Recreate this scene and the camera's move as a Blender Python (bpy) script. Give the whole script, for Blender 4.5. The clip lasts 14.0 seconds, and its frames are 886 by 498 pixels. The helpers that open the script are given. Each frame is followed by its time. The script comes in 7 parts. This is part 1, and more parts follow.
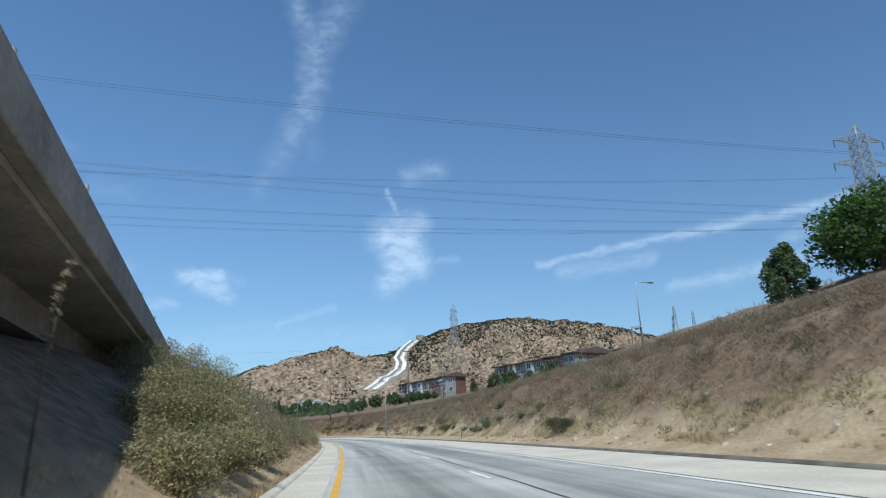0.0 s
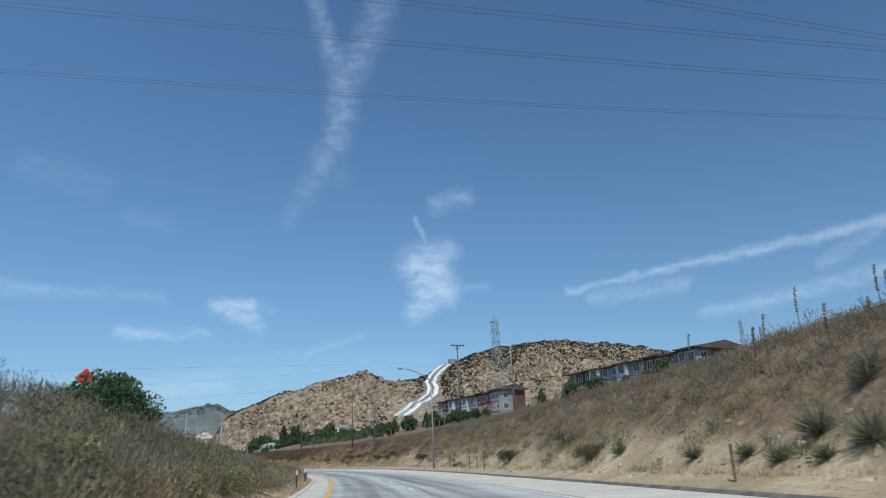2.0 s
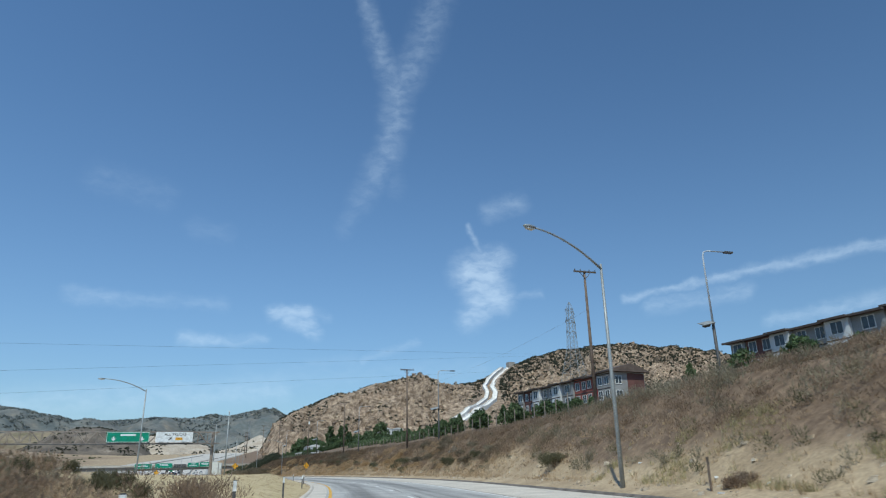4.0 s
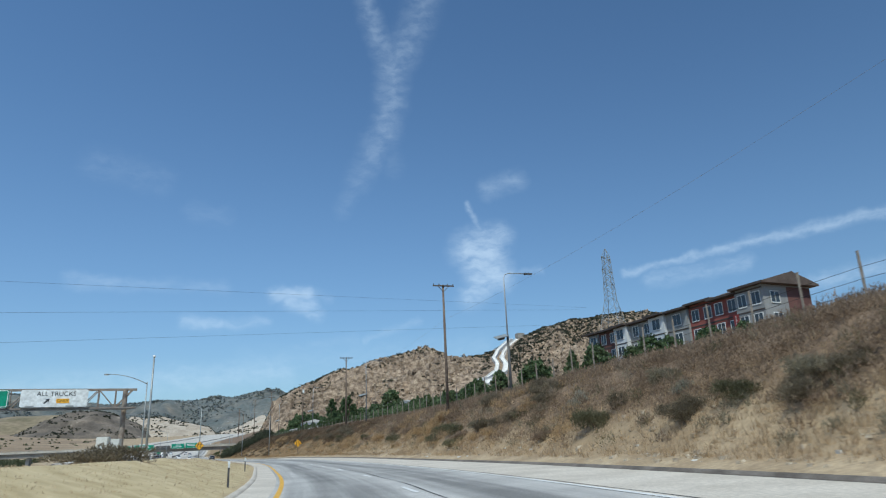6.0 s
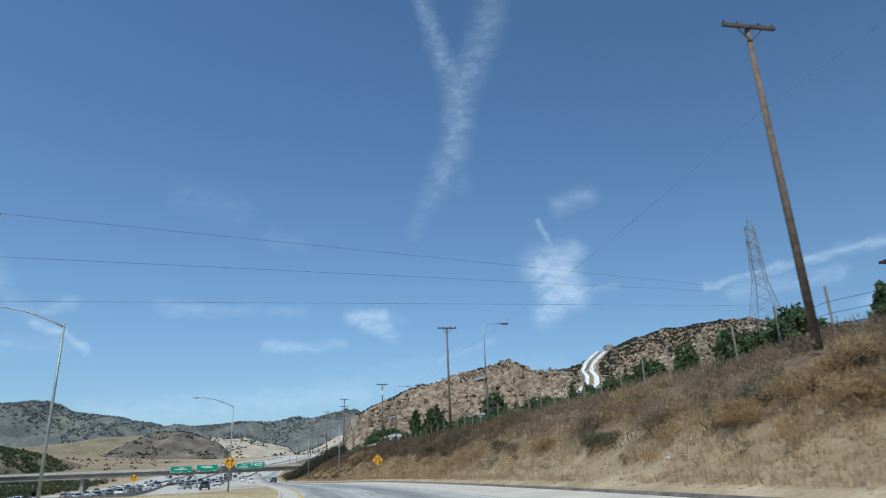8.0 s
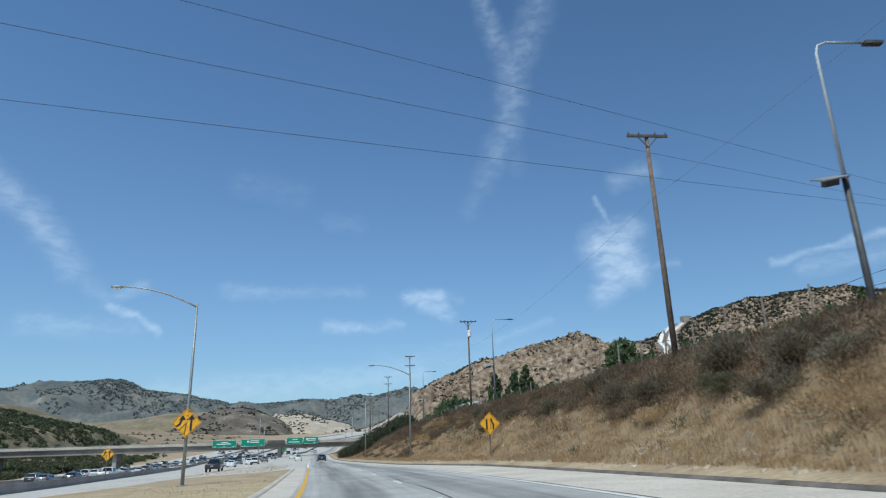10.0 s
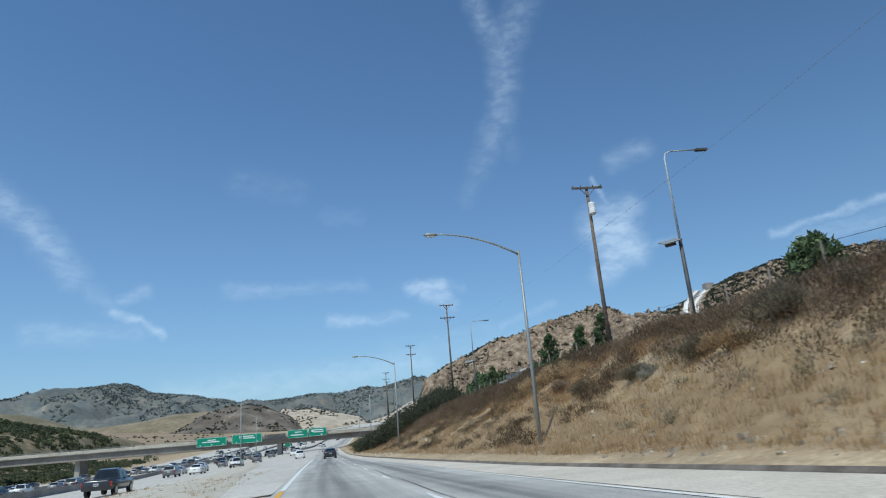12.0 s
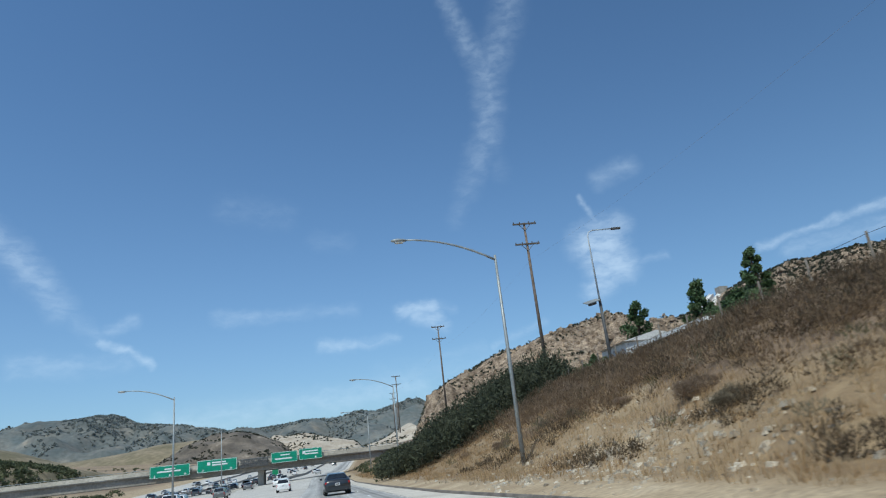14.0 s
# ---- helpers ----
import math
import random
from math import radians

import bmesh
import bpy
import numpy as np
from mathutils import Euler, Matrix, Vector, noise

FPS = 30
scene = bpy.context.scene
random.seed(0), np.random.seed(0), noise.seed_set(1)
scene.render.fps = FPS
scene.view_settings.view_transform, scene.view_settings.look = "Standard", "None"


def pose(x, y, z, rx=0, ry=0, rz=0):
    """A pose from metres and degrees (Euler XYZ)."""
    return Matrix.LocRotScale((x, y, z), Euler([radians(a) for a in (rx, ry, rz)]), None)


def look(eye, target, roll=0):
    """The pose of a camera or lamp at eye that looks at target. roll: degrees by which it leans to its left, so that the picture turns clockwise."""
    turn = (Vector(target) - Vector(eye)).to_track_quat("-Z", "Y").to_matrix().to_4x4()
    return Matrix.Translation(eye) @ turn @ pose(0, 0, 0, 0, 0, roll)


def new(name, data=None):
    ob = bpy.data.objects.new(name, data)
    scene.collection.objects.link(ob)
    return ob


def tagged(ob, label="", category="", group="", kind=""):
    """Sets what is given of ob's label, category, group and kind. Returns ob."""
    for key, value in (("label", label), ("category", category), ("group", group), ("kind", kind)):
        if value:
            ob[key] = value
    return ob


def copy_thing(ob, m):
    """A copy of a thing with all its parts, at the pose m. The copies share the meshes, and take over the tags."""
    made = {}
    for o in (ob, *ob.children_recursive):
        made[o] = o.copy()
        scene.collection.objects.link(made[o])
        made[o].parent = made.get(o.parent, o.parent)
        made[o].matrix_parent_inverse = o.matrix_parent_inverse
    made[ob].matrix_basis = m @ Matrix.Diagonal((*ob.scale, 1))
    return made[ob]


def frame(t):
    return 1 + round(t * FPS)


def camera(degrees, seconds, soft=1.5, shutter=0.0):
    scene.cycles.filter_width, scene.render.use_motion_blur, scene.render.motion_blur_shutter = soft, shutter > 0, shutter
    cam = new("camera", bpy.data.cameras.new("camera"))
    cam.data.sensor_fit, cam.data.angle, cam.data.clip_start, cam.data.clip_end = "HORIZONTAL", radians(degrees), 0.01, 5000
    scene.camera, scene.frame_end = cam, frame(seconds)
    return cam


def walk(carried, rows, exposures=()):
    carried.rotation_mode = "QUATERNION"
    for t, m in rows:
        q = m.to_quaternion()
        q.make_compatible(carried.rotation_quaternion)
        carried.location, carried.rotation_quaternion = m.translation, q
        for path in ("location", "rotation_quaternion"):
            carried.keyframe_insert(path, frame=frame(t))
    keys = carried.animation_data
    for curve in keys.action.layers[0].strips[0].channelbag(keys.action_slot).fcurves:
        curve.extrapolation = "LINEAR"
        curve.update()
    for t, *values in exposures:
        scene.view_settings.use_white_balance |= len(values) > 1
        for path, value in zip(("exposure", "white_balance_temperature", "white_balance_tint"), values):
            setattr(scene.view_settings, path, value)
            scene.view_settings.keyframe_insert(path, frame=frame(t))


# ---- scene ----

# seconds, x, y, yaw to the left, pitch, roll
PATH = [
    (0, 0.00, 0.00, -30.48, 15.45, -2.48),
    (0.5, 4.99, 11.70, -28.60, 16.84, 0.84),
    (1, 9.94, 23.38, -28.98, 18.22, 0.57),
    (1.5, 14.82, 35.07, -28.23, 18.66, -1.37),
    (2, 19.57, 46.80, -27.97, 17.96, -2.38),
    (2.5, 24.13, 58.58, -27.45, 16.79, -1.24),
    (3, 28.46, 70.41, -24.18, 18.95, -0.23),
    (3.5, 32.57, 82.30, -23.26, 19.01, -0.79),
    (6, 49.47, 142.94, -23.04, 16.85, -2.42),
    (6.5, 51.96, 155.38, -18.87, 19.85, -1.53),
    (7, 54.28, 167.87, -19.77, 18.30, -2.73),
    (7.5, 56.47, 180.36, -18.42, 18.89, -2.66),
    (10, 63.45, 243.21, -11.32, 17.25, -1.76),
    (10.5, 63.96, 255.74, -11.14, 17.08, -2.07),
    (11, 64.25, 268.22, -9.80, 18.33, -1.63),
    (11.5, 64.43, 280.71, -10.07, 16.17, -3.89),
    (12, 64.47, 293.25, -11.28, 16.27, -4.75),
    (12.5, 64.42, 305.85, -10.35, 20.18, -4.02),
    (13, 64.34, 318.50, -10.67, 16.61, -6.10),
    (13.5, 64.22, 331.21, -10.46, 19.47, -6.02),
    (14, 64.06, 343.98, -12.40, 18.05, -6.56),
]
EYE = 1.3
cam = camera(68.5, 14.0, soft=1.15, shutter=0.12)


def aim(x, y, yaw, pitch, roll):
    a, b = radians(yaw), radians(pitch)
    way = Vector((-math.sin(a) * math.cos(b), math.cos(a) * math.cos(b), math.sin(b)))
    return look((x, y, EYE), Vector((x, y, EYE)) + 2 * way, roll)


walk(cam, [(t, aim(*row)) for t, *row in PATH], [(0.0, 0.2, 5650, 0), (0.5, 0.0, 5650, 0), (1.2, 0.0, 5650, 0), (14.0, 0.0, 5650, 0)])

# ---- sky and sun ----
SUN_EL, SUN_AZ = 56.0, 212.0  # azimuth clockwise from +y
sun = new("sun", bpy.data.lights.new("sun", "SUN"))
sun.data.energy, sun.data.angle, sun.data.color = 3.75, radians(0.53), (1.0, 0.90, 0.745)
_s = Vector((math.sin(radians(SUN_AZ)) * math.cos(radians(SUN_EL)), math.cos(radians(SUN_AZ)) * math.cos(radians(SUN_EL)), math.sin(radians(SUN_EL))))
sun.matrix_world = look(_s * 100, (0, 0, 0))

world = bpy.data.worlds.new("sky")
world.use_nodes = True
scene.world = world
wt = world.node_tree
wt.nodes.clear()


def wnode(kind, **props):
    n = wt.nodes.new(kind)
    for k, v in props.items():
        setattr(n, k, v)
    return n


def wmath(op, a, b=None, clamp=False):
    n = wnode("ShaderNodeMath", operation=op, use_clamp=clamp)
    for sock, v in zip(n.inputs, (a, b)):
        if v is None:
            continue
        if isinstance(v, (int, float)):
            sock.default_value = v
        else:
            wt.links.new(v, sock)
    return n.outputs[0]


# azimuth and height of the view, in degrees
w_co = wnode("ShaderNodeTexCoord")
w_sep = wnode("ShaderNodeSeparateXYZ")
wt.links.new(w_co.outputs["Generated"], w_sep.inputs[0])
w_az = wmath("MULTIPLY", wmath("ARCTAN2", w_sep.outputs[0], w_sep.outputs[1]), 57.29578)
w_el = wmath("MULTIPLY", wmath("ARCSINE", w_sep.outputs[2]), 57.29578)
w_pos = wnode("ShaderNodeCombineXYZ")
wt.links.new(w_az, w_pos.inputs[0])
wt.links.new(w_el, w_pos.inputs[1])
# wisps bend the outlines a little
w_bend = wnode("ShaderNodeTexNoise")
w_bend.inputs["Scale"].default_value, w_bend.inputs["Detail"].default_value = 0.8, 4
wt.links.new(w_pos.outputs[0], w_bend.inputs["Vector"])
w_off = wnode("ShaderNodeVectorMath", operation="MULTIPLY_ADD")
w_off.inputs[1].default_value, w_off.inputs[2].default_value = (0.9, 0.9, 0), (-0.45, -0.45, 0)
wt.links.new(w_bend.outputs["Color"], w_off.inputs[0])
w_bent = wnode("ShaderNodeVectorMath", operation="ADD")
wt.links.new(w_pos.outputs[0], w_bent.inputs[0])
wt.links.new(w_off.outputs[0], w_bent.inputs[1])

streak = bpy.data.node_groups.new("streak", "ShaderNodeTree")
for nm, tp in (("P", "NodeSocketVector"), ("A", "NodeSocketVector"), ("B", "NodeSocketVector"), ("Wide", "NodeSocketFloat"), ("Power", "NodeSocketFloat")):
    streak.interface.new_socket(nm, in_out="INPUT", socket_type=tp)
streak.interface.new_socket("Mask", in_out="OUTPUT", socket_type="NodeSocketFloat")
_gi, _go = streak.nodes.new("NodeGroupInput"), streak.nodes.new("NodeGroupOutput")


def gvec(op, *ins):
    n = streak.nodes.new("ShaderNodeVectorMath")
    n.operation = op
    for sock, v in zip(n.inputs, ins):
        streak.links.new(v, sock)
    return n


def gmath(op, *ins, clamp=False):
    n = streak.nodes.new("ShaderNodeMath")
    n.operation, n.use_clamp = op, clamp
    for sock, v in zip(n.inputs, ins):
        if isinstance(v, (int, float)):
            sock.default_value = v
        else:
            streak.links.new(v, sock)
    return n.outputs[0]


_pa = gvec("SUBTRACT", _gi.outputs["P"], _gi.outputs["A"]).outputs[0]
_ba = gvec("SUBTRACT", _gi.outputs["B"], _gi.outputs["A"]).outputs[0]
_h = gmath("DIVIDE", gvec("DOT_PRODUCT", _pa, _ba).outputs["Value"], gvec("DOT_PRODUCT", _ba, _ba).outputs["Value"], clamp=True)
_sc = streak.nodes.new("ShaderNodeVectorMath")
_sc.operation = "SCALE"
streak.links.new(_ba, _sc.inputs[0])
streak.links.new(_h, _sc.inputs["Scale"])
_dist = gvec("LENGTH", gvec("SUBTRACT", _pa, _sc.outputs[0]).outputs[0]).outputs["Value"]
_m = gmath("SUBTRACT", 1.0, gmath("DIVIDE", _dist, _gi.outputs["Wide"]), clamp=True)
_sm = streak.nodes.new("ShaderNodeMapRange")
_sm.interpolation_type = "SMOOTHSTEP"
_sm.inputs["From Max"].default_value = 1.0
streak.links.new(_m, _sm.inputs["Value"])
streak.links.new(gmath("MULTIPLY", _sm.outputs[0], _gi.outputs["Power"]), _go.inputs["Mask"])

# thin clouds and trails: azimuth, height, azimuth, height, half width, strength
CLOUDS = [
    # the old forked trail
    (14.9, 41.6, 15.6, 38.9, 0.95, 0.32), (15.6, 38.9, 16.5, 36.6, 1.0, 0.34), (16.5, 36.6, 17.8, 34.1, 1.1, 0.34), (17.8, 34.1, 18.7, 32.2, 1.2, 0.35),
    (24.6, 42.6, 22.9, 39.4, 1.6, 0.24), (22.9, 39.4, 21.6, 36.7, 1.7, 0.26), (21.6, 36.7, 20.0, 34.0, 1.6, 0.29), (20.0, 34.0, 18.8, 32.0, 1.5, 0.34),
    (18.7, 32.4, 18.5, 29.8, 1.5, 0.38), (18.5, 29.8, 18.0, 27.3, 1.35, 0.37), (18.0, 27.3, 16.6, 25.1, 1.4, 0.29), (16.6, 25.1, 15.2, 22.9, 1.2, 0.21),
    (15.2, 22.9, 13.9, 20.5, 0.8, 0.16), (18.1, 27.0, 18.7, 24.0, 0.9, 0.11),
    # the bright patch with its spike
    (25.5, 20.6, 26.6, 18.0, 0.28, 0.45), (26.0, 17.4, 28.2, 17.6, 1.3, 0.62), (25.3, 16.6, 27.4, 16.2, 1.6, 0.80), (26.2, 15.2, 27.6, 14.8, 1.6, 0.82),
    (26.2, 13.9, 28.0, 14.2, 1.4, 0.78), (25.2, 12.5, 26.6, 13.2, 1.1, 0.60), (24.6, 16.9, 24.9, 15.6, 0.9, 0.45), (29.4, 14.3, 31.8, 14.5, 0.4, 0.25),
    (27.5, 21.9, 30.4, 22.4, 0.9, 0.34),
    # small bright cloud and flat streaks
    (8.0, 13.0, 10.8, 13.1, 0.7, 0.68), (9.2, 12.5, 11.2, 12.2, 0.75, 0.6), (10.4, 12.0, 11.8, 11.3, 0.6, 0.5), (11.0, 13.4, 12.6, 12.8, 0.5, 0.2),
    (0.8, 10.6, 3.6, 10.4, 0.55, 0.52), (3.4, 10.4, 7.4, 10.7, 0.5, 0.34), (-7.8, 13.4, -4.5, 13.3, 0.65, 0.34), (-4.5, 13.2, -1.1, 13.6, 0.6, 0.24),
    (-1.1, 13.6, 3.9, 13.4, 0.6, 0.2), (15.9, 9.2, 20.6, 10.6, 0.4, 0.28), (10.0, 8.4, 15.0, 9.2, 0.5, 0.16),
    # trail on the other side
    (-28.6, 22.6, -25.0, 19.7, 1.2, 0.42), (-25.0, 19.7, -22.6, 18.0, 1.25, 0.46), (-22.6, 18.0, -20.8, 16.1, 1.2, 0.46), (-20.8, 16.1, -19.4, 14.3, 1.1, 0.4),
    (-19.4, 14.3, -16.6, 11.9, 0.75, 0.22), (-16.5, 11.6, -14.5, 11.0, 0.36, 0.62), (-14.5, 11.0, -12.7, 9.8, 0.36, 0.6), (-15.9, 12.5, -14.2, 13.4, 0.6, 0.36),
    (-22.0, 10.0, -18.0, 9.9, 0.9, 0.32), (-18.0, 9.9, -14.5, 10.3, 0.8, 0.24),
    # long thin trail and the veils below it
    (38.9, 13.5, 44.0, 14.2, 0.34, 0.5), (44.0, 14.2, 49.2, 14.7, 0.42, 0.52), (49.2, 14.7, 66.0, 15.7, 0.5, 0.55), (41.0, 12.8, 48.6, 13.2, 0.75, 0.36),
    (45.5, 13.0, 48.8, 13.2, 0.5, 0.4), (59.0, 13.2, 63.0, 15.0, 0.6, 0.3), (50.0, 10.6, 54.0, 10.9, 0.6, 0.36), (54.0, 10.9, 66.0, 12.4, 0.7, 0.4),
    # low veils
    (-12.0, 5.0, 0.0, 5.9, 1.3, 0.34), (0.0, 5.9, 9.0, 6.7, 1.1, 0.4), (6.0, 7.4, 26.0, 8.2, 1.2, 0.16), (-7.0, 22.6, -2.0, 22.0, 1.2, 0.12), (1.0, 19.6, 3.4, 19.4, 0.9, 0.12),
]
w_sum = None
for az0, el0, az1, el1, wide, power in CLOUDS:
    g = wnode("ShaderNodeGroup", node_tree=streak)
    wt.links.new(w_bent.outputs[0], g.inputs["P"])
    g.inputs["A"].default_value, g.inputs["B"].default_value = (az0, el0, 0), (az1, el1, 0)
    g.inputs["Wide"].default_value, g.inputs["Power"].default_value = wide * 1.6, power * 0.57
    w_sum = g.outputs[0] if w_sum is None else wmath("MAXIMUM", w_sum, g.outputs[0])
# fibres and puffs: thin where the cloud is thin
w_map = wnode("ShaderNodeMapping")
w_map.inputs["Rotation"].default_value, w_map.inputs["Scale"].default_value = (0, 0, -0.22), (0.62, 1.5, 1)
wt.links.new(w_bent.outputs[0], w_map.inputs["Vector"])
w_grain = wnode("ShaderNodeTexNoise")
w_grain.inputs["Scale"].default_value, w_grain.inputs["Detail"].default_value, w_grain.inputs["Roughness"].default_value = 0.95, 8, 0.6
wt.links.new(w_map.outputs[0], w_grain.inputs["Vector"])
w_fray = wnode("ShaderNodeMapRange", interpolation_type="SMOOTHSTEP")
w_fray.inputs["From Min"].default_value, w_fray.inputs["From Max"].default_value = 0.30, 0.86
w_fray.inputs["To Min"].default_value, w_fray.inputs["To Max"].default_value = 0.22, 1.12
wt.links.new(wmath("ADD", w_grain.outputs[0], wmath("MULTIPLY", w_sum, 0.42)), w_fray.inputs["Value"])
w_mask = wmath("MULTIPLY", w_sum, w_fray.outputs[0], clamp=True)
w_sky = wnode("ShaderNodeTexSky", sky_type="NISHITA", sun_disc=False, sun_elevation=radians(SUN_EL), sun_rotation=radians(SUN_AZ),
              altitude=450.0, air_density=1.0, dust_density=0.25, ozone_density=3.0)
w_mix = wnode("ShaderNodeMix", data_type="RGBA")
w_mix.inputs["B"].default_value = (6.4, 6.9, 7.6, 1)
wt.links.new(w_mask, w_mix.inputs["Factor"])
# pale haze low over the horizon
w_low = wmath("MULTIPLY", wmath("POWER", 2.718, wmath("MULTIPLY", wmath("MAXIMUM", w_el, 0.0), -0.085)), 0.6)
w_haze = wnode("ShaderNodeMix", data_type="RGBA")
w_haze.inputs["B"].default_value = (2.02, 2.34, 2.64, 1)
wt.links.new(w_low, w_haze.inputs["Factor"])
w_tint = wnode("ShaderNodeMix", data_type="RGBA", blend_type="MULTIPLY")
w_tint.inputs["Factor"].default_value, w_tint.inputs["B"].default_value = 1.0, (0.935, 1.0, 1.035, 1)
# the view's dimmer right side, put into the sky's colour towards azimuth 80
w_turn = wmath("COSINE", wmath("MULTIPLY", wmath("SUBTRACT", w_az, 80.0), 0.0174533))
w_deep = wmath("SUBTRACT", 1.0, wmath("MULTIPLY", wmath("POWER", wmath("MULTIPLY", wmath("ADD", w_turn, 1.0), 0.5), 3.0), 0.24))
w_clear = wnode("ShaderNodeVectorMath", operation="SCALE")
wt.links.new(w_tint.outputs["Result"], w_clear.inputs[0])
wt.links.new(w_deep, w_clear.inputs["Scale"])
wt.links.new(w_sky.outputs[0], w_tint.inputs["A"])
wt.links.new(w_clear.outputs[0], w_haze.inputs["A"])
wt.links.new(w_haze.outputs["Result"], w_mix.inputs["A"])
w_bg = wnode("ShaderNodeBackground")
w_bg.inputs["Strength"].default_value = 0.1265
wt.links.new(w_mix.outputs["Result"], w_bg.inputs["Color"])
w_out = wnode("ShaderNodeOutputWorld")
wt.links.new(w_bg.outputs[0], w_out.inputs["Surface"])
scene.view_settings.exposure = 0.0


# ---- materials ----
def leafy(m, share=0.35):
    """Thin leaves and stems let part of the light through."""
    nt = m.node_tree
    bsdf, out = nt.nodes["Principled BSDF"], nt.nodes["Material Output"]
    tr, mix = nt.nodes.new("ShaderNodeBsdfTranslucent"), nt.nodes.new("ShaderNodeMixShader")
    mix.inputs[0].default_value = share
    nt.links.new(bsdf.inputs["Base Color"].links[0].from_socket, tr.inputs["Color"])
    nt.links.new(bsdf.outputs[0], mix.inputs[1])
    nt.links.new(tr.outputs[0], mix.inputs[2])
    nt.links.new(mix.outputs[0], out.inputs["Surface"])
    return m


def material(name, a, b, scale=1.0, rough=0.85, bump=0.3, fine=8.0, metal=0.0, c=None, per_piece=0.0, bump_dist=0.02):
    """Two tones mixed by coarse noise, a fine grain over it and relief. scale in metres of the coarse patches."""
    m = bpy.data.materials.new(name)
    m.use_nodes = True
    nt = m.node_tree
    bsdf = nt.nodes["Principled BSDF"]
    co = nt.nodes.new("ShaderNodeTexCoord")
    big, small = nt.nodes.new("ShaderNodeTexNoise"), nt.nodes.new("ShaderNodeTexNoise")
    big.inputs["Scale"].default_value, big.inputs["Detail"].default_value = 1.0 / scale, 4
    small.inputs["Scale"].default_value, small.inputs["Detail"].default_value = fine / scale, 3
    geo = nt.nodes.new("ShaderNodeNewGeometry")
    for n in (big, small):
        nt.links.new(geo.outputs["Position"], n.inputs["Vector"])
    ramp = nt.nodes.new("ShaderNodeValToRGB")
    ramp.color_ramp.elements[0].position, ramp.color_ramp.elements[1].position = 0.36, 0.64
    ramp.color_ramp.elements[0].color, ramp.color_ramp.elements[1].color = (*a, 1), (*b, 1)
    if c:
        e = ramp.color_ramp.elements.new(0.8)
        e.color = (*c, 1)
    nt.links.new(big.outputs[0], ramp.inputs[0])
    mul = nt.nodes.new("ShaderNodeMix")
    mul.data_type, mul.blend_type = "RGBA", "MULTIPLY"
    mul.inputs["Factor"].default_value = 1.0
    gr = nt.nodes.new("ShaderNodeMapRange")
    gr.inputs["From Min"].default_value, gr.inputs["From Max"].default_value = 0.3, 0.7
    gr.inputs["To Min"].default_value, gr.inputs["To Max"].default_value = 0.78, 1.18
    nt.links.new(small.outputs[0], gr.inputs[0])
    nt.links.new(ramp.outputs[0], mul.inputs["A"])
    nt.links.new(gr.outputs[0], mul.inputs["B"])
    col = mul.outputs["Result"]
    if per_piece:
        hs = nt.nodes.new("ShaderNodeHueSaturation")
        mr = nt.nodes.new("ShaderNodeMapRange")
        mr.inputs["To Min"].default_value, mr.inputs["To Max"].default_value = 1 - per_piece, 1 + per_piece
        nt.links.new(geo.outputs["Random Per Island"], mr.inputs[0])
        nt.links.new(mr.outputs[0], hs.inputs["Value"])
        nt.links.new(col, hs.inputs["Color"])
        col = hs.outputs[0]
    nt.links.new(col, bsdf.inputs["Base Color"])
    bsdf.inputs["Roughness"].default_value, bsdf.inputs["Metallic"].default_value = rough, metal
    if bump:
        bp = nt.nodes.new("ShaderNodeBump")
        bp.inputs["Strength"].default_value, bp.inputs["Distance"].default_value = bump, bump_dist
        nt.links.new(small.outputs[0], bp.inputs["Height"])
        nt.links.new(bp.outputs[0], bsdf.inputs["Normal"])
    return m


M = {}
M["asphalt"] = material("asphalt", (0.285, 0.275, 0.26), (0.355, 0.345, 0.325), 3.0, 0.9, 0.25, 60)


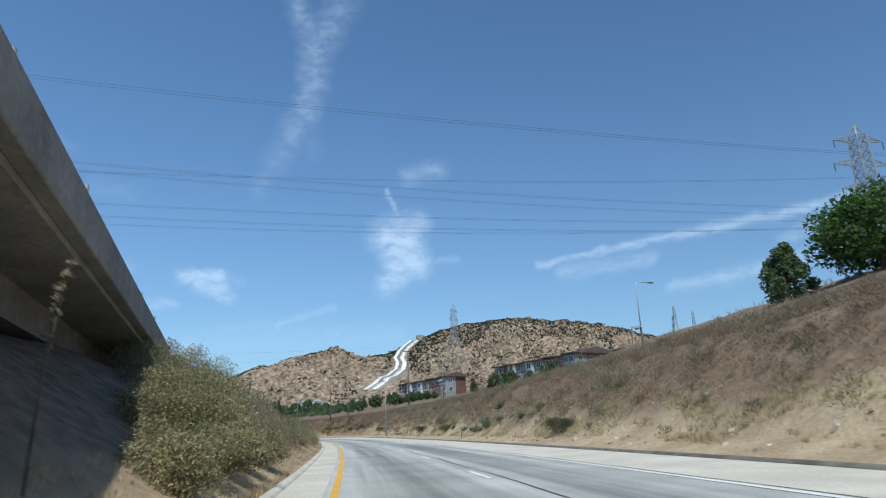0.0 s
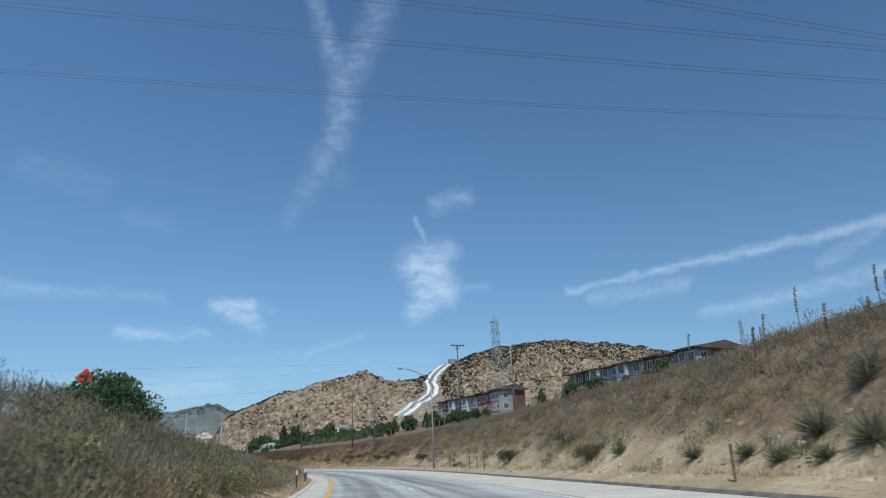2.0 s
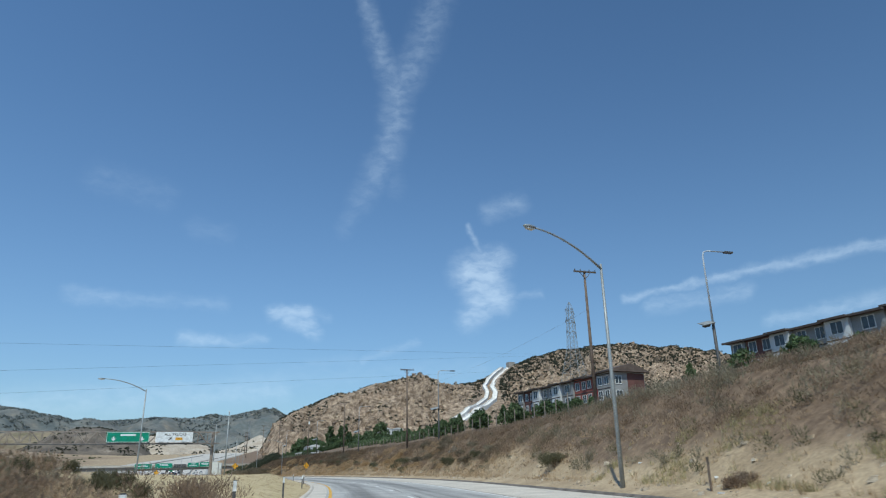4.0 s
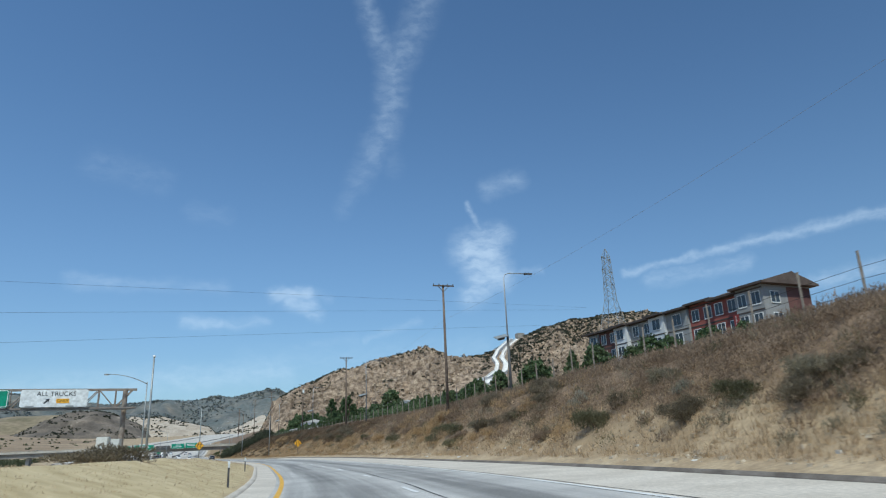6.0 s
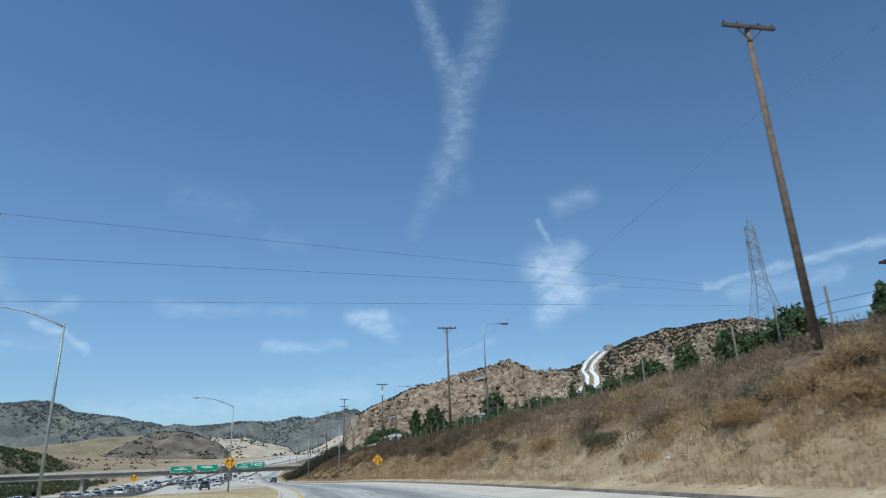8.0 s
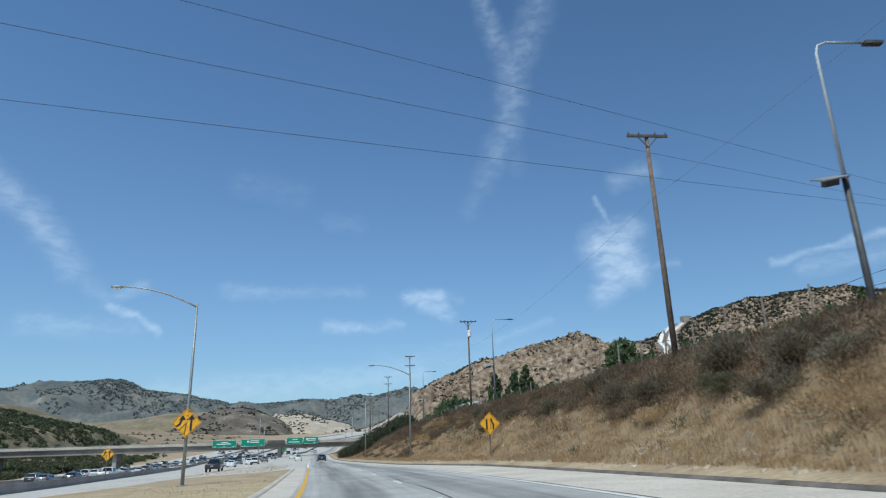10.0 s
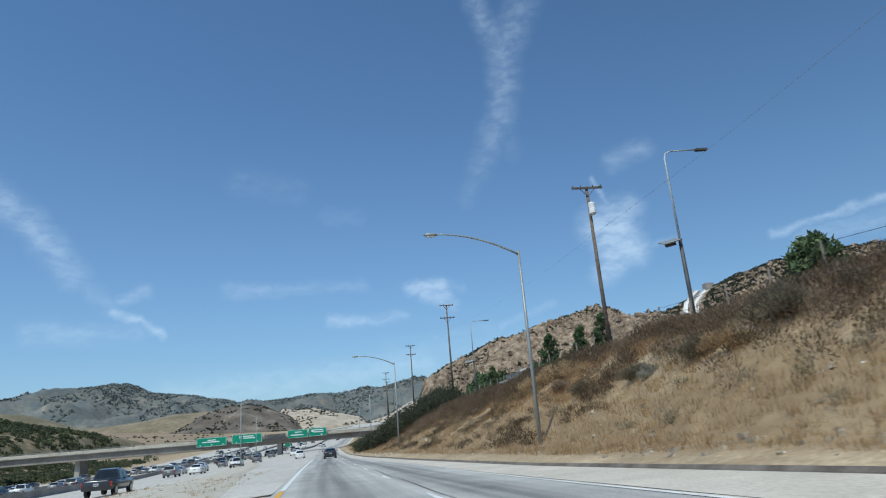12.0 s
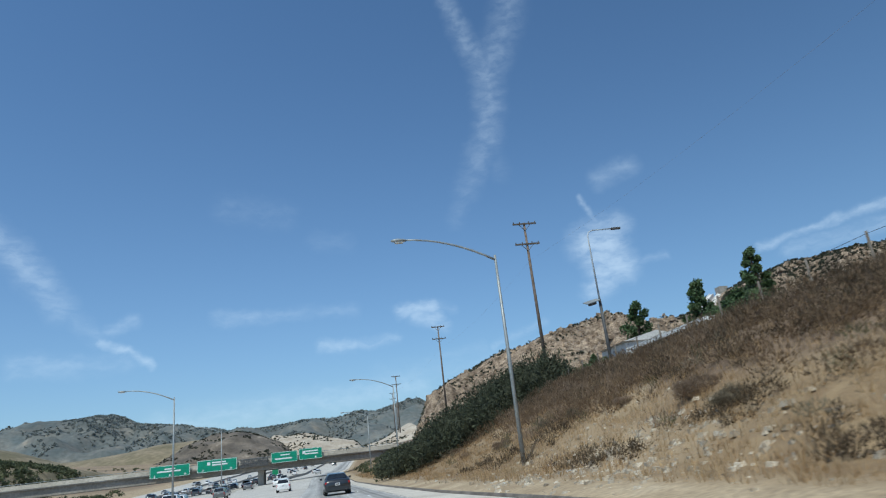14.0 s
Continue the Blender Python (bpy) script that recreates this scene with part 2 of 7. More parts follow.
def asphalt_tracks(m):
    """Darker and paler bands along the lanes, by the offset stored in the UV map."""
    nt = m.node_tree
    uv = nt.nodes.new("ShaderNodeUVMap")
    sep = nt.nodes.new("ShaderNodeSeparateXYZ")
    nt.links.new(uv.outputs[0], sep.inputs[0])
    wave = nt.nodes.new("ShaderNodeMath")
    wave.operation = "MULTIPLY_ADD"
    wave.inputs[1].default_value, wave.inputs[2].default_value = 2 * math.pi / 3.9, -math.pi / 2
    nt.links.new(sep.outputs[0], wave.inputs[0])
    sine = nt.nodes.new("ShaderNodeMath")
    sine.operation = "SINE"
    nt.links.new(wave.outputs[0], sine.inputs[0])
    st = nt.nodes.new("ShaderNodeVectorMath")
    st.operation = "MULTIPLY"
    st.inputs[1].default_value = (1.6, 0.035, 0)
    nt.links.new(uv.outputs[0], st.inputs[0])
    ns = nt.nodes.new("ShaderNodeTexNoise")
    ns.inputs["Scale"].default_value, ns.inputs["Detail"].default_value = 1.0, 4
    nt.links.new(st.outputs[0], ns.inputs["Vector"])
    add = nt.nodes.new("ShaderNodeMath")
    add.operation = "MULTIPLY_ADD"
    add.inputs[1].default_value = 0.16
    nt.links.new(sine.outputs[0], add.inputs[0])
    nt.links.new(ns.outputs[0], add.inputs[2])
    mr = nt.nodes.new("ShaderNodeMapRange")
    mr.inputs["From Min"].default_value, mr.inputs["From Max"].default_value = 0.25, 0.75
    mr.inputs["To Min"].default_value, mr.inputs["To Max"].default_value = 1.45, 0.62
    nt.links.new(add.outputs[0], mr.inputs[0])
    hs = nt.nodes.new("ShaderNodeHueSaturation")
    nt.links.new(mr.outputs[0], hs.inputs["Value"])
    bsdf = nt.nodes["Principled BSDF"]
    nt.links.new(bsdf.inputs["Base Color"].links[0].from_socket, hs.inputs["Color"])
    nt.links.new(hs.outputs[0], bsdf.inputs["Base Color"])


asphalt_tracks(M["asphalt"])
M["shoulder"] = material("shoulder_concrete", (0.49, 0.44, 0.37), (0.60, 0.545, 0.465), 2.5, 0.9, 0.2, 30)
M["freeway"] = material("freeway_concrete", (0.44, 0.41, 0.365), (0.53, 0.50, 0.45), 6.0, 0.9, 0.1, 20)
M["kerb"] = material("kerb_asphalt", (0.095, 0.080, 0.066), (0.185, 0.16, 0.135), 0.8, 0.9, 0.4, 12)
M["dirt"] = material("dry_ground", (0.31, 0.23, 0.138), (0.435, 0.338, 0.215), 2.6, 0.95, 0.6, 14, c=(0.52, 0.43, 0.305), bump_dist=0.06)


def litter_cover(m):
    """Brown dead brush over the soil where the mesh's cover value says so."""
    nt = m.node_tree
    at_ = nt.nodes.new("ShaderNodeAttribute")
    at_.attribute_name = "cover"
    ns = nt.nodes.new("ShaderNodeTexNoise")
    ns.inputs["Scale"].default_value, ns.inputs["Detail"].default_value = 2.2, 5
    geo = nt.nodes.new("ShaderNodeNewGeometry")
    nt.links.new(geo.outputs["Position"], ns.inputs["Vector"])
    ramp = nt.nodes.new("ShaderNodeValToRGB")
    ramp.color_ramp.elements[0].position, ramp.color_ramp.elements[1].position = 0.35, 0.68
    ramp.color_ramp.elements[0].color, ramp.color_ramp.elements[1].color = (0.12, 0.080, 0.050, 1), (0.235, 0.165, 0.105, 1)
    nt.links.new(ns.outputs[0], ramp.inputs[0])
    mix = nt.nodes.new("ShaderNodeMix")
    mix.data_type = "RGBA"
    bsdf = nt.nodes["Principled BSDF"]
    nt.links.new(at_.outputs["Fac"], mix.inputs["Factor"])
    nt.links.new(bsdf.inputs["Base Color"].links[0].from_socket, mix.inputs["A"])
    nt.links.new(ramp.outputs[0], mix.inputs["B"])
    # straw thatch
    st = nt.nodes.new("ShaderNodeAttribute")
    st.attribute_name = "thatch"
    ns2 = nt.nodes.new("ShaderNodeTexNoise")
    ns2.inputs["Scale"].default_value, ns2.inputs["Detail"].default_value = 1.1, 6
    nt.links.new(geo.outputs["Position"], ns2.inputs["Vector"])
    ramp2 = nt.nodes.new("ShaderNodeValToRGB")
    ramp2.color_ramp.elements[0].position, ramp2.color_ramp.elements[1].position = 0.3, 0.7
    ramp2.color_ramp.elements[0].color, ramp2.color_ramp.elements[1].color = (0.19, 0.126, 0.066, 1), (0.30, 0.214, 0.118, 1)
    nt.links.new(ns2.outputs[0], ramp2.inputs[0])
    mix2 = nt.nodes.new("ShaderNodeMix")
    mix2.data_type = "RGBA"
    nt.links.new(st.outputs["Fac"], mix2.inputs["Factor"])
    nt.links.new(mix.outputs["Result"], mix2.inputs["A"])
    nt.links.new(ramp2.outputs[0], mix2.inputs["B"])
    # mown yellow grass of the field
    fa = nt.nodes.new("ShaderNodeAttribute")
    fa.attribute_name = "field"
    ramp3 = nt.nodes.new("ShaderNodeValToRGB")
    ramp3.color_ramp.elements[0].position, ramp3.color_ramp.elements[1].position = 0.3, 0.7
    ramp3.color_ramp.elements[0].color, ramp3.color_ramp.elements[1].color = (0.40, 0.315, 0.165, 1), (0.56, 0.46, 0.27, 1)
    nt.links.new(ns2.outputs[0], ramp3.inputs[0])
    mix3 = nt.nodes.new("ShaderNodeMix")
    mix3.data_type = "RGBA"
    nt.links.new(fa.outputs["Fac"], mix3.inputs["Factor"])
    nt.links.new(mix2.outputs["Result"], mix3.inputs["A"])
    nt.links.new(ramp3.outputs[0], mix3.inputs["B"])
    nt.links.new(mix3.outputs["Result"], bsdf.inputs["Base Color"])


litter_cover(M["dirt"])
M["concrete"] = material("bridge_concrete", (0.24, 0.225, 0.20), (0.34, 0.32, 0.29), 3.0, 0.9, 0.2, 20)
M["yellow"] = material("yellow_paint", (0.62, 0.33, 0.03), (0.70, 0.42, 0.06), 0.5, 0.7, 0.1, 10)
M["white"] = material("white_paint", (0.62, 0.62, 0.60), (0.74, 0.74, 0.72), 0.6, 0.7, 0.1, 10)
M["galv"] = material("galvanised_steel", (0.26, 0.278, 0.28), (0.34, 0.358, 0.355), 0.7, 0.5, 0.05, 12, metal=0.35)
M["dark_steel"] = material("dark_steel", (0.06, 0.06, 0.06), (0.10, 0.10, 0.10), 0.5, 0.6, 0.05, 12, metal=0.3)
M["rust_steel"] = material("weathered_steel", (0.20, 0.16, 0.13), (0.30, 0.26, 0.22), 0.5, 0.7, 0.1, 12, metal=0.2)
M["wood_pole"] = material("pole_wood", (0.115, 0.083, 0.062), (0.19, 0.145, 0.112), 0.35, 0.9, 0.4, 14)
M["wood_dark"] = material("dark_wood", (0.07, 0.055, 0.045), (0.11, 0.09, 0.07), 0.35, 0.9, 0.3, 14)
M["rock"] = material("hill_rock", (0.19, 0.135, 0.09), (0.45, 0.345, 0.245), 5.5, 0.95, 1.0, 5, c=(0.63, 0.51, 0.37), bump_dist=3.2)


def patches(m, size, low, high):
    """Broad darker and paler areas over a surface."""
    nt = m.node_tree
    bsdf = nt.nodes["Principled BSDF"]
    geo, ns = nt.nodes.new("ShaderNodeNewGeometry"), nt.nodes.new("ShaderNodeTexNoise")
    ns.inputs["Scale"].default_value, ns.inputs["Detail"].default_value, ns.inputs["Roughness"].default_value = 1.0 / size, 5, 0.6
    nt.links.new(geo.outputs["Position"], ns.inputs["Vector"])
    mr = nt.nodes.new("ShaderNodeMapRange")
    mr.inputs["From Min"].default_value, mr.inputs["From Max"].default_value = 0.36, 0.64
    mr.inputs["To Min"].default_value, mr.inputs["To Max"].default_value = low, high
    nt.links.new(ns.outputs[0], mr.inputs["Value"])
    hs = nt.nodes.new("ShaderNodeHueSaturation")
    nt.links.new(mr.outputs[0], hs.inputs["Value"])
    nt.links.new(bsdf.inputs["Base Color"].links[0].from_socket, hs.inputs["Color"])
    nt.links.new(hs.outputs[0], bsdf.inputs["Base Color"])


patches(M["rock"], 38.0, 0.84, 1.3)


# ---- mesh helpers ----
def mesh_from(name, verts, faces, mat, smooth=False):
    me = bpy.data.meshes.new(name)
    me.from_pydata(verts, [], faces)
    me.materials.append(mat)
    if smooth:
        me.polygons.foreach_set("use_smooth", [True] * len(me.polygons))
    me.update()
    return me


def part(name, bm, mat, parent=None, label="", smooth=False):
    """Links a bmesh as one mesh object, under a thing or a part where one is given."""
    me = bpy.data.meshes.new(name)
    bm.to_mesh(me)
    bm.free()
    me.materials.append(mat)
    if smooth:
        me.polygons.foreach_set("use_smooth", [True] * len(me.polygons))
    ob = new(name, me)
    if parent:
        ob.parent = parent
    if label:
        ob["label"] = label
    return ob


def thing(name, place, label, category, group="", turn=0.0, kind=""):
    ob = new(name)
    ob.empty_display_size = 0.2
    ob.matrix_world = pose(*place, 0, 0, turn)
    return tagged(ob, label, category, group, kind)


def box(bm, x0, x1, y0, y1, z0, z1, m=None):
    vs = [bm.verts.new(m @ Vector(p) if m else p) for p in ((x0, y0, z0), (x1, y0, z0), (x1, y1, z0), (x0, y1, z0), (x0, y0, z1), (x1, y0, z1), (x1, y1, z1), (x0, y1, z1))]
    for f in ((3, 2, 1, 0), (4, 5, 6, 7), (0, 1, 5, 4), (1, 2, 6, 5), (2, 3, 7, 6), (3, 0, 4, 7)):
        bm.faces.new([vs[i] for i in f])
    return bm


def tube(bm, points, radii, sides=8, caps=True):
    """A round bar through points; radii one or one a point."""
    pts = [Vector(p) for p in points]
    radii = [float(radii)] * len(pts) if isinstance(radii, (int, float)) else [float(r) for r in radii]
    rings = []
    side = None
    for i, p in enumerate(pts):
        d = (pts[min(i + 1, len(pts) - 1)] - pts[max(i - 1, 0)]).normalized()
        if side is None:
            side = d.orthogonal().normalized()
        else:
            side = (side - d * side.dot(d)).normalized()
        up = d.cross(side)
        rings.append([bm.verts.new(p + radii[i] * (side * math.cos(2 * math.pi * k / sides) + up * math.sin(2 * math.pi * k / sides))) for k in range(sides)])
    for a, b in zip(rings, rings[1:]):
        for k in range(sides):
            bm.faces.new((a[k], a[(k + 1) % sides], b[(k + 1) % sides], b[k]))
    if caps:
        bm.faces.new(rings[0][::-1])
        bm.faces.new(rings[-1])
    return bm


def B():
    return bmesh.new()


# ---- plan: the ramp's yellow edge line is offset 0, offsets grow to the right ----
EDGE_Y = [-400, -40, 0, 14, 24.6, 52.7, 77.4, 87, 109, 142.9, 164, 178, 219, 243, 266, 303, 344, 520, 900, 1500, 5000]
EDGE_X = [-146, -15.0, -0.5, 5.3, 9.6, 20.5, 29.4, 32.7, 39.8, 48.2, 52.8, 55.2, 60.3, 62.2, 63.1, 63.1, 62.8, 63.0, 90, 190, 800]
_gy = np.arange(-400, 5000, 1.0)
_gx = np.interp(_gy, EDGE_Y, EDGE_X)
_k = np.exp(-np.linspace(-2, 2, 41) ** 2)
_gx = np.convolve(np.pad(_gx, 20, mode="edge"), _k / _k.sum(), "valid")
_slope = np.gradient(_gx)


def edge_x(y):
    return float(np.interp(y, _gy, _gx))


def stretch(y):
    """Widening of sideways offsets where the ramp runs askew."""
    return math.sqrt(1 + float(np.interp(y, _gy, _slope)) ** 2)


def lerp(v, xs, ys):
    return float(np.interp(v, xs, ys))


KERB = 12.4


def marks(y):
    """True offsets of the lane line, the white edge line, the kerb and the crest: the right-hand lane runs out."""
    return [4.0, lerp(y, [285, 309, 335, 350, 375], [8.0, 7.3, 6.9, 6.2, 5.0]), lerp(y, [285, 304, 317, 331, 345, 362, 375, 400], [KERB, 11.0, 10.1, 9.2, 8.3, 7.6, 6.8, 6.4]), 19.5]


def at(off, y, z=0.0):
    """Plan point at an offset of the full-width ramp, drawn in where the ramp narrows."""
    if y > 285 and 4 < off < 19.5:
        off = lerp(off, [4.0, 8.0, KERB, 19.5], marks(y))
    return (edge_x(y) + off * stretch(y), y, z)


def offset(x, y):
    """The reverse of at()."""
    off = (x - edge_x(y)) / stretch(y)
    return lerp(off, marks(y), [4.0, 8.0, KERB, 19.5]) if y > 285 and 4 < off < 19.5 else off


def bank(y):
    return lerp(y, [90, 150, 290, 320], [0.0, 0.02, 0.02, 0.0])


def road_z(off, y):
    """The paved surface: the ramp leans up to its outer side in the bend, and the freeway climbs past the overpass."""
    return max(off, 0) * bank(y) + climb(y)


def climb(y):
    return lerp(y, [440, 620, 1200, 2000], [0.0, 3.0, 26.0, 60.0])


def fw_fall(x, y):
    """The freeway leans down to its far side."""
    k = (63.1 if y < 300 else edge_x(y)) - x
    return -0.042 * max(0.0, min(95.0, k)) * lerp(y, [235, 300, 560, 1000], [0.0, 1.0, 1.0, 0.3])


def ground_z(x, y):
    """Height of the ground sheet."""
    off = offset(x, y)
    if off > KERB - 0.3:
        kz = road_z(KERB, y) - climb(y)
        crest = lerp(y, [-50, 120, 160, 300, 330, 375, 420, 470, 520], [5.4, 5.2, 5.0, 5.2, 5.5, 5.4, 5.2, 4.8, 3.5])
        far = lerp(y, [-50, 78, 92, 140, 400, 600], [17.0, 15.6, 12.8, 12.0, 13.0, 8.0])
        z = lerp(off, [KERB - 0.3, KERB - 0.02, 14.2, 19.5, 24, 57, 90, 160, 400], [kz - 0.1, kz + 0.1, kz + 0.55, crest, crest + 1.0, far, far + 2, far + 5, 30])
        if 13 < off < 60:
            s = min(1, (off - 13) / 3)
            z += s * (0.35 * noise.noise((x * 0.22, y * 0.22, 0)) + 0.16 * noise.noise((x * 0.8, y * 0.8, 3)))
        return z + climb(y)
    if off > -1.5:
        return road_z(off, y) - 0.10
    if y > 317:
        far_side = min(60, max(0.0, -45 - x) * 0.06)
        return climb(y) + fw_fall(x, y) - 0.12 + far_side
    # left of the ramp
    rise = lerp(y, [-60, 10, 45, 60, 80, 105, 125, 150, 200, 235, 262], [4.2, 4.1, 3.9, 3.1, 2.4, 1.6, 1.3, 1.2, 1.15, 0.6, 0.02])
    w = lerp(y, [60, 150, 205, 221, 285, 313, 317], [26, 19, 18.5, 17, 13.5, 12.5, 2.6])
    z = lerp(-off, [1.5, 2.2, 0.29 * w + 0.5, 0.62 * w + 0.5, w, w + 3], [-0.02, 0.06, rise, rise * 0.9, 0.02, -0.08])
    if 2 < -off < w and y < 290:
        z += 0.16 * noise.noise((x * 0.25, y * 0.25, 0)) * min(1, rise)
    if x < -45:
        z += min(60, (-45 - x) * 0.06) * lerp(y, [100, 300], [0.3, 1.0])
    return z + climb(y) + fw_fall(x, y)


# ---- the ground sheet ----
offs = sorted(set([-4500, -3000, -2000, -1300, -900, -600, -400, -280, -200, -150, -120] + [-100 + 4 * k for k in range(18)] + [-28 + 1.0 * k for k in range(27)]
                  + [-1.4, 5, 10, 12.0, 12.45, 12.7] + [13 + 0.6 * k for k in range(30)] + [32, 35, 38, 42, 46, 50, 54, 58, 64, 72, 80, 90, 110, 140, 180, 240, 320, 400, 600, 900, 1300, 2000, 3000, 4500]))
ys = [-400, -250, -150, -100] + list(np.arange(-70, 480, 1.5)) + list(np.arange(480, 640, 6.0)) + list(np.arange(640, 1300, 30.0)) + [1400, 1600, 1900, 2300, 2800, 3500, 4200, 4900]
gv, gf = [], []
for y in ys:
    for o in offs:
        x = at(o, y)[0]
        gv.append((x, y, ground_z(x, y)))
n = len(offs)
for i in range(len(ys) - 1):
    for j in range(n - 1):
        gf.append((i * n + j, i * n + j + 1, (i + 1) * n + j + 1, (i + 1) * n + j))
ground_me = mesh_from("ground", gv, gf, M["dirt"], True)


def cover_at(x, y):
    """How much dead brush and litter covers the soil, 0 to 1."""
    off = offset(x, y)
    if off > 13:
        start = lerp(y, [-50, 130, 160, 185, 240, 290, 330, 345, 362, 480], [15.3, 15.1, 16.2, 15.4, 15.6, 16.8, 18.4, 18.8, 16.8, 16.2])
        c = (off - start + lerp(y, [120, 170], [1.3, 2.4]) * noise.noise((x * 0.16, y * 0.16, 2))) / 0.9
    elif off < -2.6 and y < 125:
        c = (-off - 2.8 + 1.5 * noise.noise((x * 0.2, y * 0.2, 2))) / 1.2 * lerp(y, [95, 125], [1, 0]) * lerp(-off, [30, 80], [1, 0.4])
    elif x < -32 and y > 280:
        c = (0.55 + 0.8 * noise.noise((x * 0.02, y * 0.02, 9))) * lerp(y, [280, 400], [0, 1])
    else:
        c = 0.0
    return max(0.0, min(1.0, c))


cover = ground_me.attributes.new("cover", "FLOAT", "POINT")
cover.data.foreach_set("value", [cover_at(x, y) for x, y, _ in gv])


def thatch_at(x, y):
    """How much straw lies over the soil, 0 to 1."""
    off = offset(x, y)
    if off > 13.2 and y > 140:
        c = lerp(y, [270, 310], [0.75, 0.98]) + 0.5 * noise.noise((x * 0.2, y * 0.2, 6)) - max(0.0, (off - lerp(y, [300, 330], [16.6, 15.9])) / lerp(y, [300, 330], [2.2, 1.2])) - (0.9 * max(0.0, 1 - math.hypot((y - 366) / 10, (off - 14.6) / 1.8)))
        return max(0.0, min(1.0, c)) * lerp(y, [140, 165, 240, 265], [0.0, 0.45, 0.45, 1.0])
    return 0.0


def field_at(x, y):
    """Where the mown grass between ramp and freeway grows, 0 to 1."""
    off = (x - edge_x(y)) / stretch(y)
    return lerp(y, [100, 122, 255, 290], [0.0, 1.0, 1.0, 0.0]) * lerp(-off, [20, 60], [1, 0]) if off < -1.7 and y < 330 else 0.0


field = ground_me.attributes.new("field", "FLOAT", "POINT")
field.data.foreach_set("value", [field_at(x, y) for x, y, _ in gv])
thatch = ground_me.attributes.new("thatch", "FLOAT", "POINT")
thatch.data.foreach_set("value", [thatch_at(x, y) for x, y, _ in gv])
ground = tagged(new("ground", ground_me), "dry tan earth with straw grass beside the ramp", "ground", kind="structure")


def ribbon(name, o0, o1, y0, y1, mat, lift, label, category, step=2.0, across=2, kind="structure", thick=0.0):
    """A strip along the ramp between two offsets (numbers or functions of y)."""
    f0 = o0 if callable(o0) else (lambda y: o0)
    f1 = o1 if callable(o1) else (lambda y: o1)
    rows = np.linspace(y0, y1, max(2, int((y1 - y0) / step) + 1))
    v, f = [], []
    for y in rows:
        for k in range(across):
            o = f0(y) + (f1(y) - f0(y)) * k / (across - 1)
            v.append(at(o, y, road_z(o, y) + lift))
    for i in range(len(rows) - 1):
        for k in range(across - 1):
            a = i * across + k
            f.append((a, a + 1, a + across + 1, a + across))
    me = mesh_from(name, v, f, mat, True)
    offs_uv = [(f0(y) + (f1(y) - f0(y)) * k / (across - 1), y) for y in rows for k in range(across)]
    layer = me.uv_layers.new(name="UVMap")
    for loop in me.loops:
        layer.data[loop.index].uv = offs_uv[loop.vertex_index]
    return tagged(new(name, me), label, category, kind=kind)

# ---- road ----
ribbon("road", -0.25, 8.0, -120, 1500, M["asphalt"], 0.0, "grey asphalt ramp with worn wheel tracks", "road", 3.0, 4)
ribbon("shoulder_right", 8.0, KERB - 0.3, -120, 900, M["shoulder"], 0.004, "pale concrete shoulder along the kerb", "road shoulder", 3.0, 3)
ribbon("shoulder_left", -1.3, -0.25, -120, 315.9, M["shoulder"], 0.004, "narrow pale concrete shoulder", "road shoulder", 3.0, 2)
ribbon("yellow_line", -0.09, 0.09, -60, 318, M["yellow"], 0.010, "yellow edge line on the ramp", "road marking", 2.0)
ribbon("merge_line", -0.1, 0.1, 318.5, 395, M["white"], 0.010, "white line where the ramp merges", "road marking", 2.0)
ribbon("white_line", 7.9, 8.08, -60, 700, M["white"], 0.012, "white edge line on the ramp", "road marking", 2.0)
M["tar"] = material("tar_seam", (0.045, 0.043, 0.040), (0.075, 0.07, 0.066), 0.6, 0.8, 0.2, 10)
ribbon("tar_seam_1", lambda y: 8.22 + 0.02 * math.sin(y * 0.9), lambda y: 8.28 + 0.02 * math.sin(y * 0.9 + 1), -60, 520, M["tar"], 0.009, "dark tar seam beside the white line", "road marking", 1.5)
ribbon("tar_seam_2", lambda y: 4.3 + 0.05 * math.sin(y * 0.5), lambda y: 4.34 + 0.05 * math.sin(y * 0.5 + 0.4), -60, 520, M["tar"], 0.009, "dark tar seam between the lanes", "road marking", 1.5)
for k in range(46):
    y0 = -46 + k * 12.2
    ribbon("lane_dash", 3.9, 4.05, y0, y0 + 3.0, M["white"], 0.010, "short white lane dash", "road marking", 1.5)


def long_profile(name, profile, y0, y1, mat, label, category, step=2.0):
    """An extruded profile of (offset, height) along the ramp."""
    rows = np.linspace(y0, y1, int((y1 - y0) / step) + 1)
    v, f, k = [], [], len(profile)
    for y in rows:
        for o, h in profile:
            v.append(at(o, y, road_z(o, y) + h))
    for i in range(len(rows) - 1):
        for j in range(k - 1):
            f.append((i * k + j, i * k + j + 1, (i + 1) * k + j + 1, (i + 1) * k + j))
    return tagged(new(name, mesh_from(name, v, f, mat)), label, category, kind="structure")


long_profile("kerb", [(KERB - 0.32, -0.05), (KERB - 0.29, 0.03), (KERB - 0.2, 0.095), (KERB - 0.1, 0.115), (KERB + 0.0, 0.10), (KERB + 0.08, -0.1)], -120, 620, M["kerb"], "weathered dark asphalt kerb at the slope's foot", "kerb")
long_profile("kerb_left", [(-1.62, -0.1), (-1.58, 0.06), (-1.47, 0.09), (-1.36, 0.05), (-1.28, -0.03)], -120, 314, M["shoulder"], "low rounded pale dike beside dry grass", "kerb")


# the freeway left of the ramp
def fw_right(y):
    return lerp(y, [-400, 60, 150, 221, 285, 316], [-120, 10, 35, 44.0, 49.5, 50.4]) if y < 316 else edge_x(y) - 0.28


